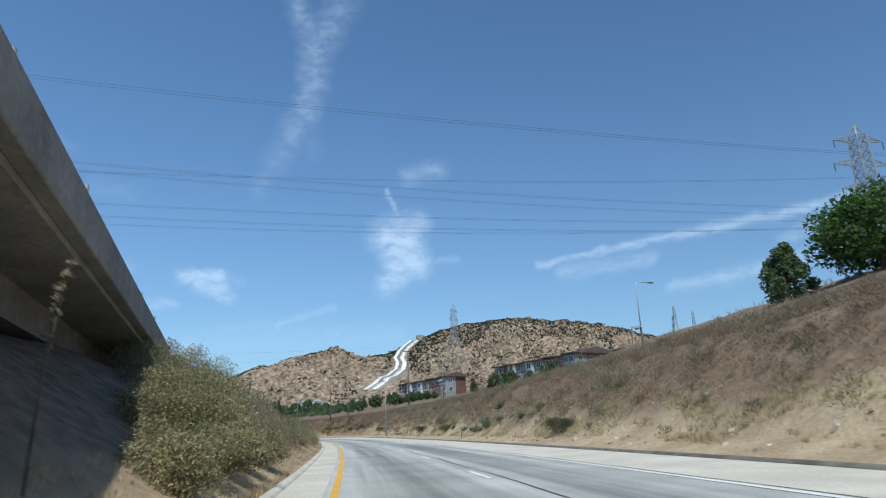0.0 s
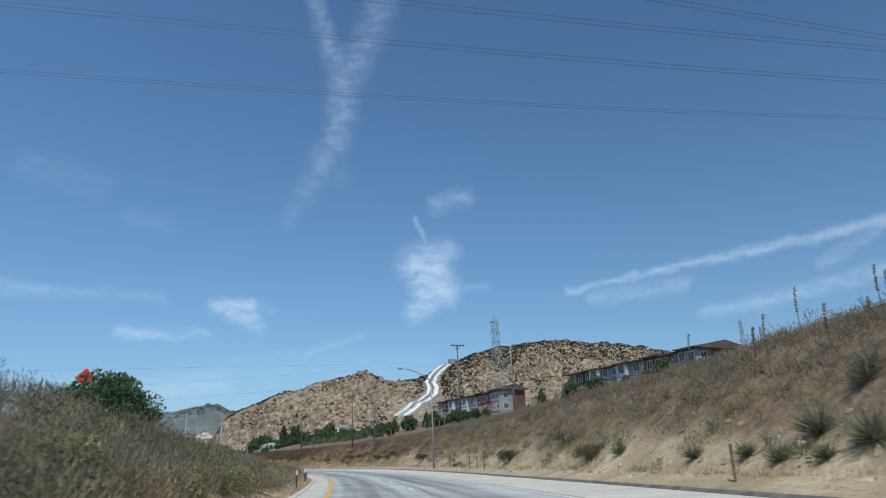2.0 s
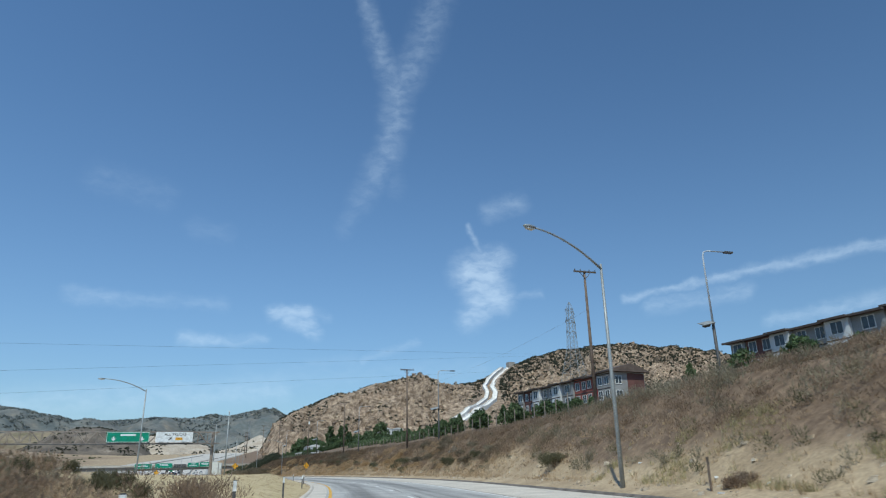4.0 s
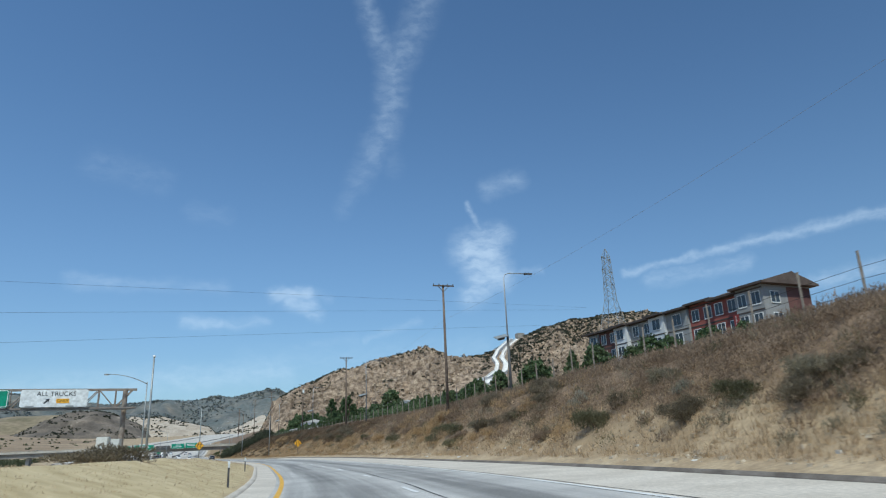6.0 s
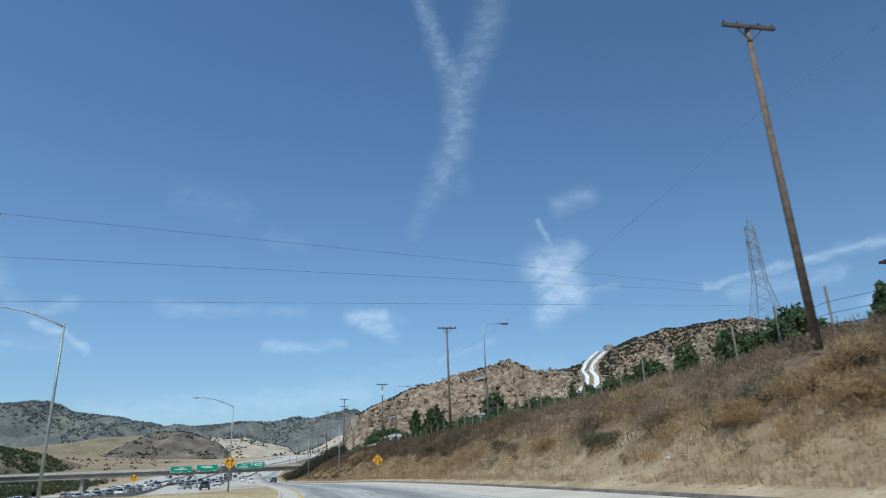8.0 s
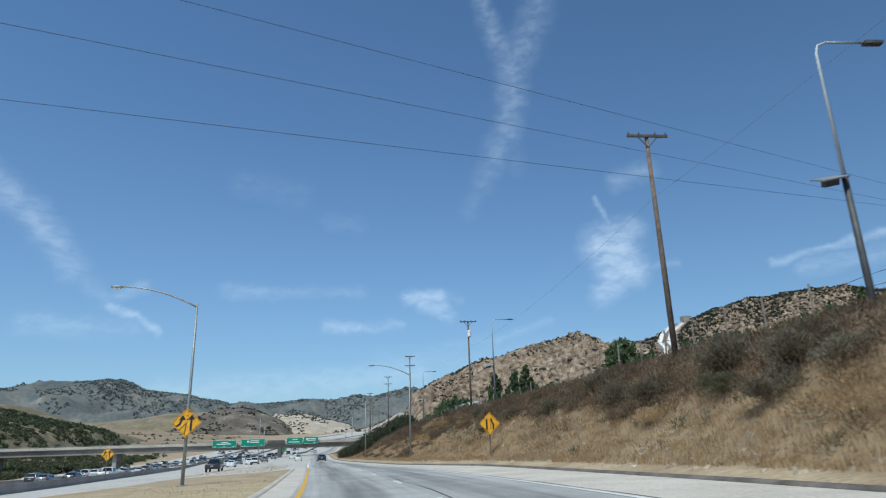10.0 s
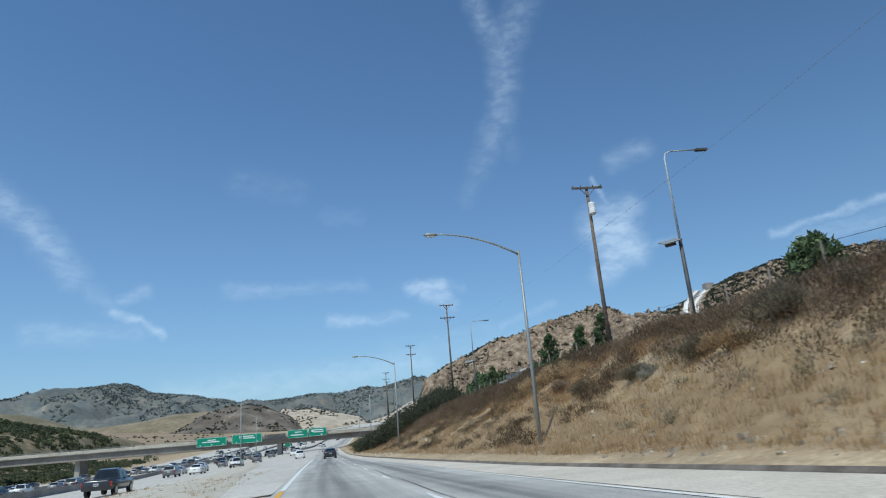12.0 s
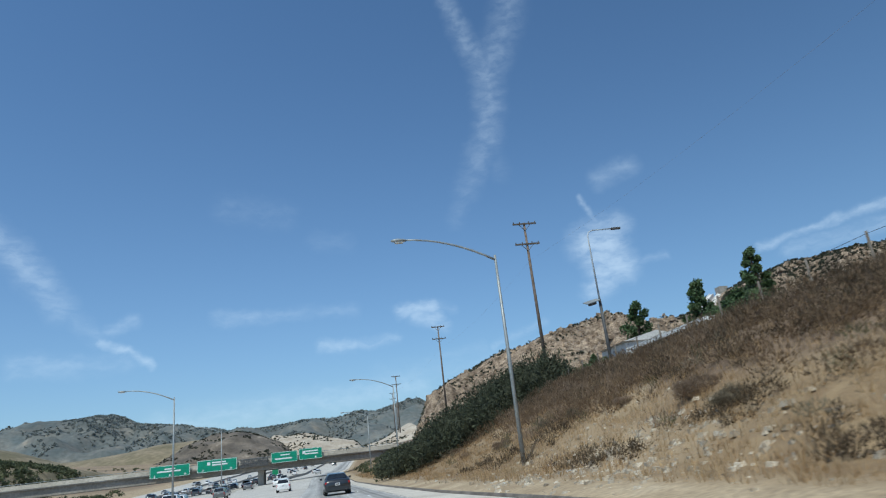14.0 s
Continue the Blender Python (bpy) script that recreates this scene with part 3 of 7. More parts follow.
def fw_mesh(name, x0, x1, y0, y1, mat, lift, label, category, step=6.0):
    rows = np.linspace(y0, y1, max(2, int((y1 - y0) / step) + 1))
    v, f = [], []
    for y in rows:
        a, b = x0(y), x1(y)
        for k in range(3):
            x = a + (b - a) * k / 2
            v.append((x, y, climb(y) + fw_fall(x, y) + lift))
    for i in range(len(rows) - 1):
        for k in range(2):
            f.append((i * 3 + k, i * 3 + k + 1, i * 3 + k + 4, i * 3 + k + 3))
    return tagged(new(name, mesh_from(name, v, f, mat, True)), label, category, kind="structure")


def fw_left(y):
    return lerp(y, [-400, 330, 520], [-70, -26, -23]) if y < 520 else edge_x(y) - 86


fw_mesh("freeway", fw_left, fw_right, -380, 1700, M["freeway"], 0.0, "pale concrete freeway carriageway", "road")


def fw_x(k, y):
    """Side position of freeway line k: 0 beside the ramp, growing to the left."""
    return (edge_x(y) if y > 300 else 63.1) - k


def split(y):
    """Where the barrier between the collector lanes and the main lanes runs."""
    return lerp(y, [236, 312, 378, 440, 520], [22, 24, 29, 35, 39])


def fw_dash(line, y0):
    fw_mesh("freeway_dash", lambda y: fw_x(line(y), y) - 0.07, lambda y: fw_x(line(y), y) + 0.07, y0, y0 + 3.6, M["white"], 0.012, "short white freeway lane dash", "road marking", 3.0)


for k, y_from in ((15.3, 330), (19.0, 372), (22.7, 412), (26.4, 440), (30.1, 462)):
    for j in range(int((720 - y_from) / 14.6)):
        fw_dash(lambda y: k, y_from + 14.6 * j)
for k in (5.8, 9.5, 13.2, 26, 30):
    for j in range(20):
        fw_dash(lambda y: split(y) + k, 300 + 14.6 * j + (k % 3))
# solid lines beside the planted strip
fw_mesh("edge_line_1", lambda y: fw_x(lerp(y, [317, 372, 431, 548], [13.0, 11.3, 16.4, 20.6]), y) - 0.08, lambda y: fw_x(lerp(y, [317, 372, 431, 548], [13.0, 11.3, 16.4, 20.6]), y) + 0.08, 317, 548, M["white"], 0.012, "white edge line of the collector lanes", "road marking", 4.0)


def k_rail(name, line, y0, y1):
    rows = np.linspace(y0, y1, int((y1 - y0) / 6) + 1)
    prof = [(-0.28, 0), (-0.26, 0.08), (-0.12, 0.25), (-0.09, 0.8), (0.09, 0.8), (0.12, 0.25), (0.26, 0.08), (0.28, 0)]
    v, f = [], []
    for y in rows:
        x = fw_x(line(y), y)
        for dx, h in prof:
            v.append((x + dx, y, climb(y) + fw_fall(x, y) + h - 0.02))
    for i in range(len(rows) - 1):
        for j in range(7):
            f.append((i * 8 + j, i * 8 + j + 1, i * 8 + j + 9, i * 8 + j + 8))
    return tagged(new(name, mesh_from(name, v, f, M["concrete"])), "grey concrete barrier between the carriageways", "barrier", kind="structure")


k_rail("barrier_1", split, 236, 760)
k_rail("barrier_2", lambda y: split(y) + 21, 236, 1400)
k_rail("barrier_3", lambda y: lerp(y, [530, 700], [10.5, 10.5]), 545, 1400)

# bare strip of earth between the merging lane and the collector lanes
M["gore"] = material("pale_earth_strip", (0.42, 0.38, 0.31), (0.52, 0.48, 0.405), 1.6, 0.95, 0.4, 18, c=(0.36, 0.30, 0.20))
rows = np.linspace(312, 545, 100)
v, f = [], []
for y in rows:
    xl = fw_x(lerp(y, [312, 322, 348, 372, 431, 548], [12.9, 12.8, 11.6, 10.8, 15.9, 20.0]), y)
    xr = fw_x(lerp(y, [312, 340, 358, 407, 450, 548], [1.45, 3.6, 5.4, 8.2, 13.5, 18.6]), y)
    for s, h in ((0, -0.1), (0.04, 0.06), (0.3, 0.13), (0.5, 0.15), (0.7, 0.13), (0.96, 0.06), (1, -0.1)):
        x = xl + (xr - xl) * s
        v.append((x, y, climb(y) + fw_fall(x, y) - 0.02 + (h + 0.02) * min(1.0, (y - 311.9) / 7) + (0.03 * noise.noise((x, y * 0.6, 4)) if 0.1 < s < 0.9 else 0)))
f = [(i * 7 + k, i * 7 + k + 1, i * 7 + k + 8, i * 7 + k + 7) for i in range(len(rows) - 1) for k in range(6)]
tagged(new("earth_strip", mesh_from("earth_strip", v, f, M["gore"], True)), "bare pale earth strip with dry weeds between lanes", "ground", kind="structure")

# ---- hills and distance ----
# the far range's scrub colour has distance haze mixed in, paler and bluer
M["hazed_scrub"] = material("hazed_scrub", (0.104, 0.122, 0.122), (0.166, 0.165, 0.148), 80.0, 1.0, 0.0, 5, c=(0.30, 0.255, 0.195))
M["green_scrub"] = material("green_scrub", (0.12, 0.105, 0.058), (0.24, 0.19, 0.115), 22.0, 1.0, 0.0, 8, c=(0.29, 0.235, 0.155))
M["mid_scrub"] = material("mid_scrub", (0.10, 0.084, 0.068), (0.155, 0.128, 0.10), 26.0, 1.0, 0.0, 9, c=(0.47, 0.41, 0.33))
M["tan_hill"] = material("tan_hill", (0.27, 0.22, 0.15), (0.36, 0.30, 0.21), 60.0, 1.0, 0.0, 10)
M["pale_hill"] = material("pale_earth", (0.36, 0.30, 0.23), (0.48, 0.42, 0.34), 25.0, 1.0, 0.0, 10, c=(0.20, 0.17, 0.125))
M["field"] = material("valley_field", (0.145, 0.125, 0.070), (0.25, 0.20, 0.13), 80.0, 1.0, 0.0, 8, c=(0.40, 0.34, 0.245))
patches(M["hazed_scrub"], 260.0, 0.78, 1.08)
patches(M["mid_scrub"], 45.0, 0.75, 1.35)


# plan of the water chute on the rocky hill
CHUTE = [(534, 1016), (503, 985), (481, 962), (455, 923), (442, 888), (422, 854), (387, 813), (362, 789), (336, 772)]


def near_chute(x, y):
    best = 1e9
    for (xa, ya), (xb, yb) in zip(CHUTE, CHUTE[1:]):
        h = max(0.0, min(1.0, ((x - xa) * (xb - xa) + (y - ya) * (yb - ya)) / ((xb - xa) ** 2 + (yb - ya) ** 2)))
        best = min(best, math.hypot(x - xa - h * (xb - xa), y - ya - h * (yb - ya)))
    return best


def ridge_z(x, y, xs, zs, y_front, y_ridge, y_back, base, crag, size, power, seed):
    top = lerp(x, xs, zs)
    if y <= y_ridge:
        s = max(0.0, (y - y_front) / (y_ridge - y_front))
    else:
        s = max(0.0, 1 - (y - y_ridge) / (y_back - y_ridge))
    z = base + (top - base) * (math.sin(s * math.pi / 2) ** power)
    body = math.sin(min(1, s) * math.pi) if y <= y_ridge else 0.0
    p = Vector((x / size, y / size, seed))
    n1 = 1 - 2 * abs(noise.noise(p))
    n2 = noise.noise(p * 2.3) * 0.6 + noise.noise(p * 5.1) * 0.35 + noise.noise(p * 11.0) * 0.22
    if seed == 2.0:
        t = max(0.0, min(1.0, (x - edge_x(y) - 22) / 55))
        z = (z + 12) * t * t * (3 - 2 * t) - 12
        crag *= t * max(0.0, min(1.0, (near_chute(x, y) - 16) / 30))
    cap = top + 3 if seed == 5.0 else 1e9
    return min(cap, z + crag * (0.8 * body * (n1 - (0.95 if seed in (2.0, 5.0) else 0.3)) + ((0.14 if seed == 2.0 else 0.07) + 0.6 * body) * n2 * min(1.0, max(0.0, (top - base) / 60))))


def ridge_hill(name, args, x0, x1, dx, dy, mat, label, category, smooth=True):
    xs, zs, y_front, y_ridge, y_back = args[:5]
    X, Y = np.arange(x0, x1 + dx, dx), np.arange(y_front, y_back + dy, dy)
    v = [(x, y, ridge_z(x, y, *args)) for y in Y for x in X]
    n = len(X)
    f = [(i * n + j, i * n + j + 1, (i + 1) * n + j + 1, (i + 1) * n + j) for i in range(len(Y) - 1) for j in range(n - 1)]
    return tagged(new(name, mesh_from(name, v, f, mat, smooth)), label, category, kind="structure")


ROCK = ([60, 100, 130, 159, 182, 243, 310, 345, 371, 395, 430, 470, 535, 578, 649, 712, 800, 900, 982, 1100, 1400],
        [8, 34, 44, 60, 70, 97, 117, 126, 134, 124, 119, 125, 152, 170, 188, 195, 200, 197, 187, 170, 140], 640, 1022, 1240, -6, 27.0, 62.0, 1.3, 2.0)
rock_hill = ridge_hill("rock_hill", ROCK, 60, 1400, 3.6, 3.6, M["rock"], "steep tan rocky hill dotted with dark shrubs", "hill", False)
FAR = ([-3800, -2400, -1900, -1700, -1533, -1453, -1374, -1293, -1224, -1068, -982, -910, -865, -805, -627, -537, -446, -370, -278, -185, -75, 52, 165, 344, 412, 480, 565, 700, 900, 1500, 3500],
       [230, 250, 265, 290, 317, 333, 364, 388, 402, 399, 404, 398, 380, 350, 328, 307, 296, 275, 269, 275, 283, 287, 296, 297, 310, 326, 332, 300, 255, 260, 300], 2500, 4000, 4400, 20, 75.0, 280.0, 1.25, 5.0)
ridge_hill("far_mountain", FAR, -3800, 3500, 30, 32, M["hazed_scrub"], "hazy scrub-covered mountain range far off", "mountain")
BROWN = ([-330, -230, -196, -163, -129, -83, -48, -1, 16, 60], [20, 44, 64, 82, 97, 100, 92, 71, 55, 15], 1420, 1700, 1900, 6, 9.0, 60.0, 1.0, 7.0)
ridge_hill("brown_hill", BROWN, -330, 60, 6, 6, M["mid_scrub"], "low brown hill with pale bare scars", "hill")
PALE = ([-60, -18, 7, 46, 78, 142, 155, 200, 260], [60, 92, 87, 91, 79, 65, 50, 60, 90], 1500, 1800, 2100, 6, 7.0, 60.0, 1.1, 9.0)
ridge_hill("pale_hill", PALE, -60, 260, 7, 7, M["pale_hill"], "pale graded earth slope beyond the freeway", "hill")
FIELD = ([-1500, -900, -700, -575, -468, -413, -322, -259, -176, -134, -60, 60], [130, 140, 140, 125, 85, 86, 93, 103, 104, 105, 75, 20], 1560, 1900, 2500, 4, 5.0, 200.0, 1.0, 11.0)
ridge_hill("valley_slope", FIELD, -1500, 60, 16, 16, M["field"], "dry tan and green valley slope", "hill")
GREEN = ([-900, -600, -420, -300, -216, -196, -183, -162, -132, -121, -109, -98, -90], [110, 95, 76, 60, 49, 45, 41, 35, 30, 27, 22, 10, 0], 560, 900, 1250, 0, 6.0, 45.0, 0.75, 13.0)
ridge_hill("shrub_hill", GREEN, -900, -90, 7, 7, M["green_scrub"], "dry hillside covered with dark green shrubs", "hill")

# ---- water chute down the rocky hill ----
M["chute"] = material("chute_concrete", (0.66, 0.64, 0.60), (0.76, 0.74, 0.70), 14.0, 0.8, 0.0, 6)


def chute(shift, wide):
    v, f = [], []
    pts = []
    for (xa, ya), (xb, yb) in zip(CHUTE, CHUTE[1:]):
        for s in range(5):
            pts.append((xa + (xb - xa) * s / 5, ya + (yb - ya) * s / 5))
    for i, (x, y) in enumerate(pts):
        g = ridge_z(x, y, *ROCK) + 2.2
        for dx, dz in ((-wide, -9), (-wide, 1.2), (-wide * 0.8, 1.2), (-wide * 0.75, 0), (wide * 0.75, 0), (wide * 0.8, 1.2), (wide, 1.2), (wide, -9)):
            v.append((x + shift + dx, y, g + dz))
    for i in range(len(pts) - 1):
        for k in range(7):
            f.append((i * 8 + k, i * 8 + k + 1, i * 8 + k + 9, i * 8 + k + 8))
    return mesh_from("channel", v, f, M["chute"], False)


cascade = thing("water_chute", (0, 0, 0), "white concrete twin water chute winding down the rocky hill", "water chute")
for shift, wide in ((-7.0, 2.7), (5.0, 3.5)):
    o = new("channel", chute(shift, wide))
    o.parent = cascade
o = part("head_block", box(B(), 541, 552, 1018, 1028, 140, 163.5), M["concrete"], cascade, "square concrete block at its head")

# ---- the bridge over the ramp's start ----
EDGE_A, EDGE_B = Vector((-12.5, -48.0, 0)), Vector((5.3, 40.5, 0))  # its right-hand edge, in plan
_d = (EDGE_B - EDGE_A).normalized()
_n = Vector((-_d.y, _d.x, 0))  # to its left


def bridge_bar(name, s0, s1, o0, o1, z0, z1, parent, label="", mat=None, bevel=0.0):
    bm = B()
    vs = []
    for z in (z0, z1):
        for s, o in ((s0, o0), (s1, o0), (s1, o1), (s0, o1)):
            p = EDGE_A + _d * s + _n * o
            vs.append(bm.verts.new((p.x, p.y, z)))
    for f in ((3, 2, 1, 0), (4, 5, 6, 7), (0, 1, 5, 4), (1, 2, 6, 5), (2, 3, 7, 6), (3, 0, 4, 7)):
        bm.faces.new([vs[i] for i in f])
    bmesh.ops.recalc_face_normals(bm, faces=bm.faces[:])
    if bevel:
        bmesh.ops.bevel(bm, geom=bm.edges[:], offset=bevel, segments=1, affect="EDGES")
    return part(name, bm, mat or M["bridge_dark"], parent, label)


M["bridge_dark"] = material("dark_bridge_concrete", (0.19, 0.176, 0.155), (0.285, 0.265, 0.235), 2.0, 0.95, 0.3, 14)
LEN = (EDGE_B - EDGE_A).length
bridge = thing("overpass_bridge", (0, 0, 0), "dark concrete bridge crossing over the ramp", "bridge", kind="structure")
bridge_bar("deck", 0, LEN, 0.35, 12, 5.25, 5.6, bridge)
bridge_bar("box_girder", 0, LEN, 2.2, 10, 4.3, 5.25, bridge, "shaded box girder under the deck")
bridge_bar("parapet", 0, LEN, 0, 0.35, 5.4, 6.4, bridge, "", None, 0.03)
bridge_bar("parapet", 0, LEN, 11.7, 12.0, 5.6, 6.4, bridge)
bridge_bar("abutment", LEN - 0.9, LEN + 1.2, 0.6, 12, 0.5, 5.25, bridge, "concrete abutment wall in the slope", M["concrete"])
bridge_bar("wing_wall", LEN, LEN + 5, 0.0, 0.4, 2.0, 5.2, bridge)
for k in range(16):
    s = 3 + k * 5.6
    p = EDGE_A + _d * s + _n * 0.17
    bm = tube(B(), [(p.x, p.y, 6.38), (p.x, p.y, 6.62 + 0.08 * (k % 3))], 0.05, 6)
    part("rail_post", bm, M["galv"], bridge)
for k in range(3):
    p = EDGE_A + _d * (8 + k * 14) + _n * 8.0
    bm = tube(B(), [(p.x, p.y, -0.2), (p.x, p.y, 4.4)], 0.65, 14)
    part("column", bm, M["concrete"], bridge)

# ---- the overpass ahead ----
# one concrete in two tones: parapet coloured as lit, girder as shaded
M["over_lit"] = material("lit_bridge_concrete", (0.36, 0.325, 0.27), (0.47, 0.43, 0.365), 5.0, 0.9, 0.1, 12)
M["over_shaded"] = material("shaded_bridge_concrete", (0.19, 0.172, 0.148), (0.27, 0.245, 0.212), 5.0, 0.9, 0.1, 12)
over = thing("far_overpass", (0, 0, 0), "long concrete overpass carrying green guide signs", "bridge", kind="structure")


def ox(x):
    return 517 - 0.02 * (x - 35)


def oz(x):
    return lerp(x, [-160, -45, -5, 18, 35, 53, 80, 110, 170], [6.3, 6.7, 6.8, 6.85, 6.9, 7.0, 7.0, 6.9, 6.7])


def over_strip(name, y0, y1, z0, z1, label="", mat=None, x0=-160, x1=150, step=10):
    v, f = [], []
    xs = np.arange(x0, x1 + 1, step)
    for x in xs:
        v += [(x, ox(x) + y0, oz(x) + z0), (x, ox(x) + y1, oz(x) + z0), (x, ox(x) + y1, oz(x) + z1), (x, ox(x) + y0, oz(x) + z1)]
    for i in range(len(xs) - 1):
        for k in range(4):
            f.append((i * 4 + k, i * 4 + (k + 1) % 4, i * 4 + 4 + (k + 1) % 4, i * 4 + 4 + k))
    f += [(3, 2, 1, 0), tuple(4 * (len(xs) - 1) + k for k in range(4))]
    o = new(name, mesh_from(name, v, f, mat or M["concrete"]))
    o.parent = over
    if label:
        o["label"] = label
    return o


over_strip("deck", -0.5, 12, -1.2, -0.85)
over_strip("parapet", -0.7, -0.4, -0.95, 0.0, "", M["over_lit"])
over_strip("parapet", 11.9, 12.2, -0.95, 0.0)
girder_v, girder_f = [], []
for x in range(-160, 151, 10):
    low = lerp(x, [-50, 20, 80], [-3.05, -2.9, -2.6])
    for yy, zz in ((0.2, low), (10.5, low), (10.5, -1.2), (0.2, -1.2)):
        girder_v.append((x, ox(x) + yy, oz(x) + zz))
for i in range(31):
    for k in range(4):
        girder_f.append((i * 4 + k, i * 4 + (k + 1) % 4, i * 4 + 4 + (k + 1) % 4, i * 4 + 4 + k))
girder = new("girder", mesh_from("girder", girder_v, girder_f, M["over_shaded"]))
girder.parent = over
over_strip("rail", -0.62, -0.5, 0.22, 0.32, "thin steel rail", M["galv"])
for k in range(54):
    x = -60 + 2.8 * k
    part("rail_post", box(B(), x - 0.05, x + 0.05, ox(x) - 0.6, ox(x) - 0.5, oz(x) - 0.02, oz(x) + 0.3), M["galv"], over)
for x in (-95, -52, -10, 50.4):
    part("column", box(B(), x - 0.7, x + 0.7, ox(x) + 2, ox(x) + 9.5, -4 + climb(517), oz(x) - 2.1), M["concrete"], over)
part("abutment", box(B(), 84, 92, ox(88) + 0.2, ox(88) + 11, 0, oz(88) - 1.1), M["concrete"], over)

# ---- signs ----
M["green_sign"] = material("green_sign", (0.008, 0.20, 0.115), (0.012, 0.24, 0.14), 1.5, 0.45, 0.0, 6)
M["white_sign"] = material("white_sign", (0.62, 0.64, 0.64), (0.70, 0.72, 0.72), 1.5, 0.5, 0.0, 6)
M["yellow_sign"] = material("yellow_sign", (0.75, 0.36, 0.015), (0.80, 0.42, 0.02), 0.8, 0.45, 0.0, 6)
M["black_sign"] = material("black_sign", (0.012, 0.012, 0.012), (0.02, 0.02, 0.02), 0.5, 0.5, 0.0, 6)
M["red_sign"] = material("red_sign", (0.62, 0.02, 0.015), (0.70, 0.03, 0.02), 0.5, 0.5, 0.0, 6)


def plate(w, h, t=0.03, r=0.0, centre=(0, 0, 0)):
    """An upright panel in the x-z plane with cut corners, facing -y."""
    r = r or 0.06 * min(w, h)
    pts = []
    for sx, sz in ((1, 1), (-1, 1), (-1, -1), (1, -1)):
        a = [(w / 2 - r, h / 2), (w / 2, h / 2 - r)]
        a = [(sx * x, sz * z) for x, z in a]
        pts += a if sx * sz < 0 else a[::-1]
    bm = B()
    cx, cy, cz = centre
    fr = [bm.verts.new((cx + x, cy - t / 2, cz + z)) for x, z in pts]
    bk = [bm.verts.new((cx + x, cy + t / 2, cz + z)) for x, z in pts]
    bm.faces.new(fr)
    bm.faces.new(bk[::-1])
    for i in range(8):
        bm.faces.new((fr[i], bk[i], bk[(i + 1) % 8], fr[(i + 1) % 8]))
    bmesh.ops.recalc_face_normals(bm, faces=bm.faces[:])
    return bm


def outline_sheet(pts, y, t=0.008):
    """A flat cut-out in the x-z plane."""
    bm = B()
    fr = [bm.verts.new((x, y, z)) for x, z in pts]
    bk = [bm.verts.new((x, y + t, z)) for x, z in pts]
    bm.faces.new(fr)
    bm.faces.new(bk[::-1])
    for i in range(len(pts)):
        bm.faces.new((fr[i], bk[i], bk[(i + 1) % len(pts)], fr[(i + 1) % len(pts)]))
    bmesh.ops.recalc_face_normals(bm, faces=bm.faces[:])
    bmesh.ops.triangulate(bm, faces=bm.faces[:])
    return bm


def lettering(text, size, place, mat, parent, turn=(90, 0, 0), name="lettering"):
    cu = bpy.data.curves.new("words", "FONT")
    cu.body, cu.size, cu.align_x, cu.align_y, cu.extrude = text, size, "CENTER", "CENTER", 0.004
    tmp = bpy.data.objects.new("words", cu)
    me = bpy.data.meshes.new_from_object(tmp)
    me.materials.clear()
    me.materials.append(mat)
    ob = new(name, me)
    ob.matrix_basis = pose(*place, *turn)
    ob.parent = parent
    return ob


def guide_sign(x, y, z, w, h, lines, arrows):
    g = thing("guide_sign", (x, y, z), "green freeway guide sign on the overpass rail", "road sign", "guide signs on the overpass")
    part("panel", plate(w, h, 0.08), M["green_sign"], g)
    part("border", plate(w * 0.985, h * 0.96, 0.01, centre=(0, -0.045, 0)), M["white_sign"], g)
    part("face", plate(w * 0.965, h * 0.90, 0.01, centre=(0, -0.056, 0)), M["green_sign"], g)
    for lx, lz, lw, lh in lines:
        part("word_bar", box(B(), lx - lw / 2, lx + lw / 2, -0.075, -0.066, lz - lh / 2, lz + lh / 2), M["white_sign"], g)
    for ax in arrows:
        z0 = -h * 0.34
        part("arrow", outline_sheet([(ax - 0.28, z0 + 0.05), (ax, z0 - 0.22), (ax + 0.28, z0 + 0.05), (ax + 0.08, z0 + 0.05), (ax + 0.08, z0 + 0.25), (ax - 0.08, z0 + 0.25), (ax - 0.08, z0 + 0.05)], -0.075), M["white_sign"], g)
    for px in (-w * 0.3, w * 0.3):
        part("bracket", box(B(), px - 0.06, px + 0.06, 0.04, 0.5, -h / 2 - 0.3, h / 2), M["dark_steel"], g)
    return g


guide_sign(29.9, 515.6, 6.35, 9.0, 2.7, [(0, 0.55, 2.4, 0.28), (-0.2, 0.0, 5.2, 0.34)], (-3.4, 0, 3.4))
guide_sign(40.6, 515.4, 6.55, 9.2, 2.8, [(0.4, 0.7, 3.2, 0.3), (0.6, 0.15, 3.6, 0.32), (-1.9, 0.5, 0.7, 0.7)], (-3.2, 3.2))
guide_sign(56.3, 515.1, 6.8, 6.2, 2.5, [(0.2, 0.5, 2.2, 0.26), (-0.2, -0.35, 4.0, 0.32)], ())
guide_sign(62.6, 515.0, 6.95, 5.6, 2.6, [(0.3, 0.6, 3.0, 0.3), (0.2, 0.0, 3.2, 0.3), (-1.6, 0.4, 0.7, 0.7)], (1.2,))
part_back = thing("sign_back_panel", (49.2, 515.5, 6.3), "dark louvred panel on the overpass rail", "panel")
for k in range(7):
    part("slat", box(B(), -3.3, 3.3, -0.05, 0.05, -1.0 + k * 0.28, -0.76 + k * 0.28), M["dark_steel"], part_back)


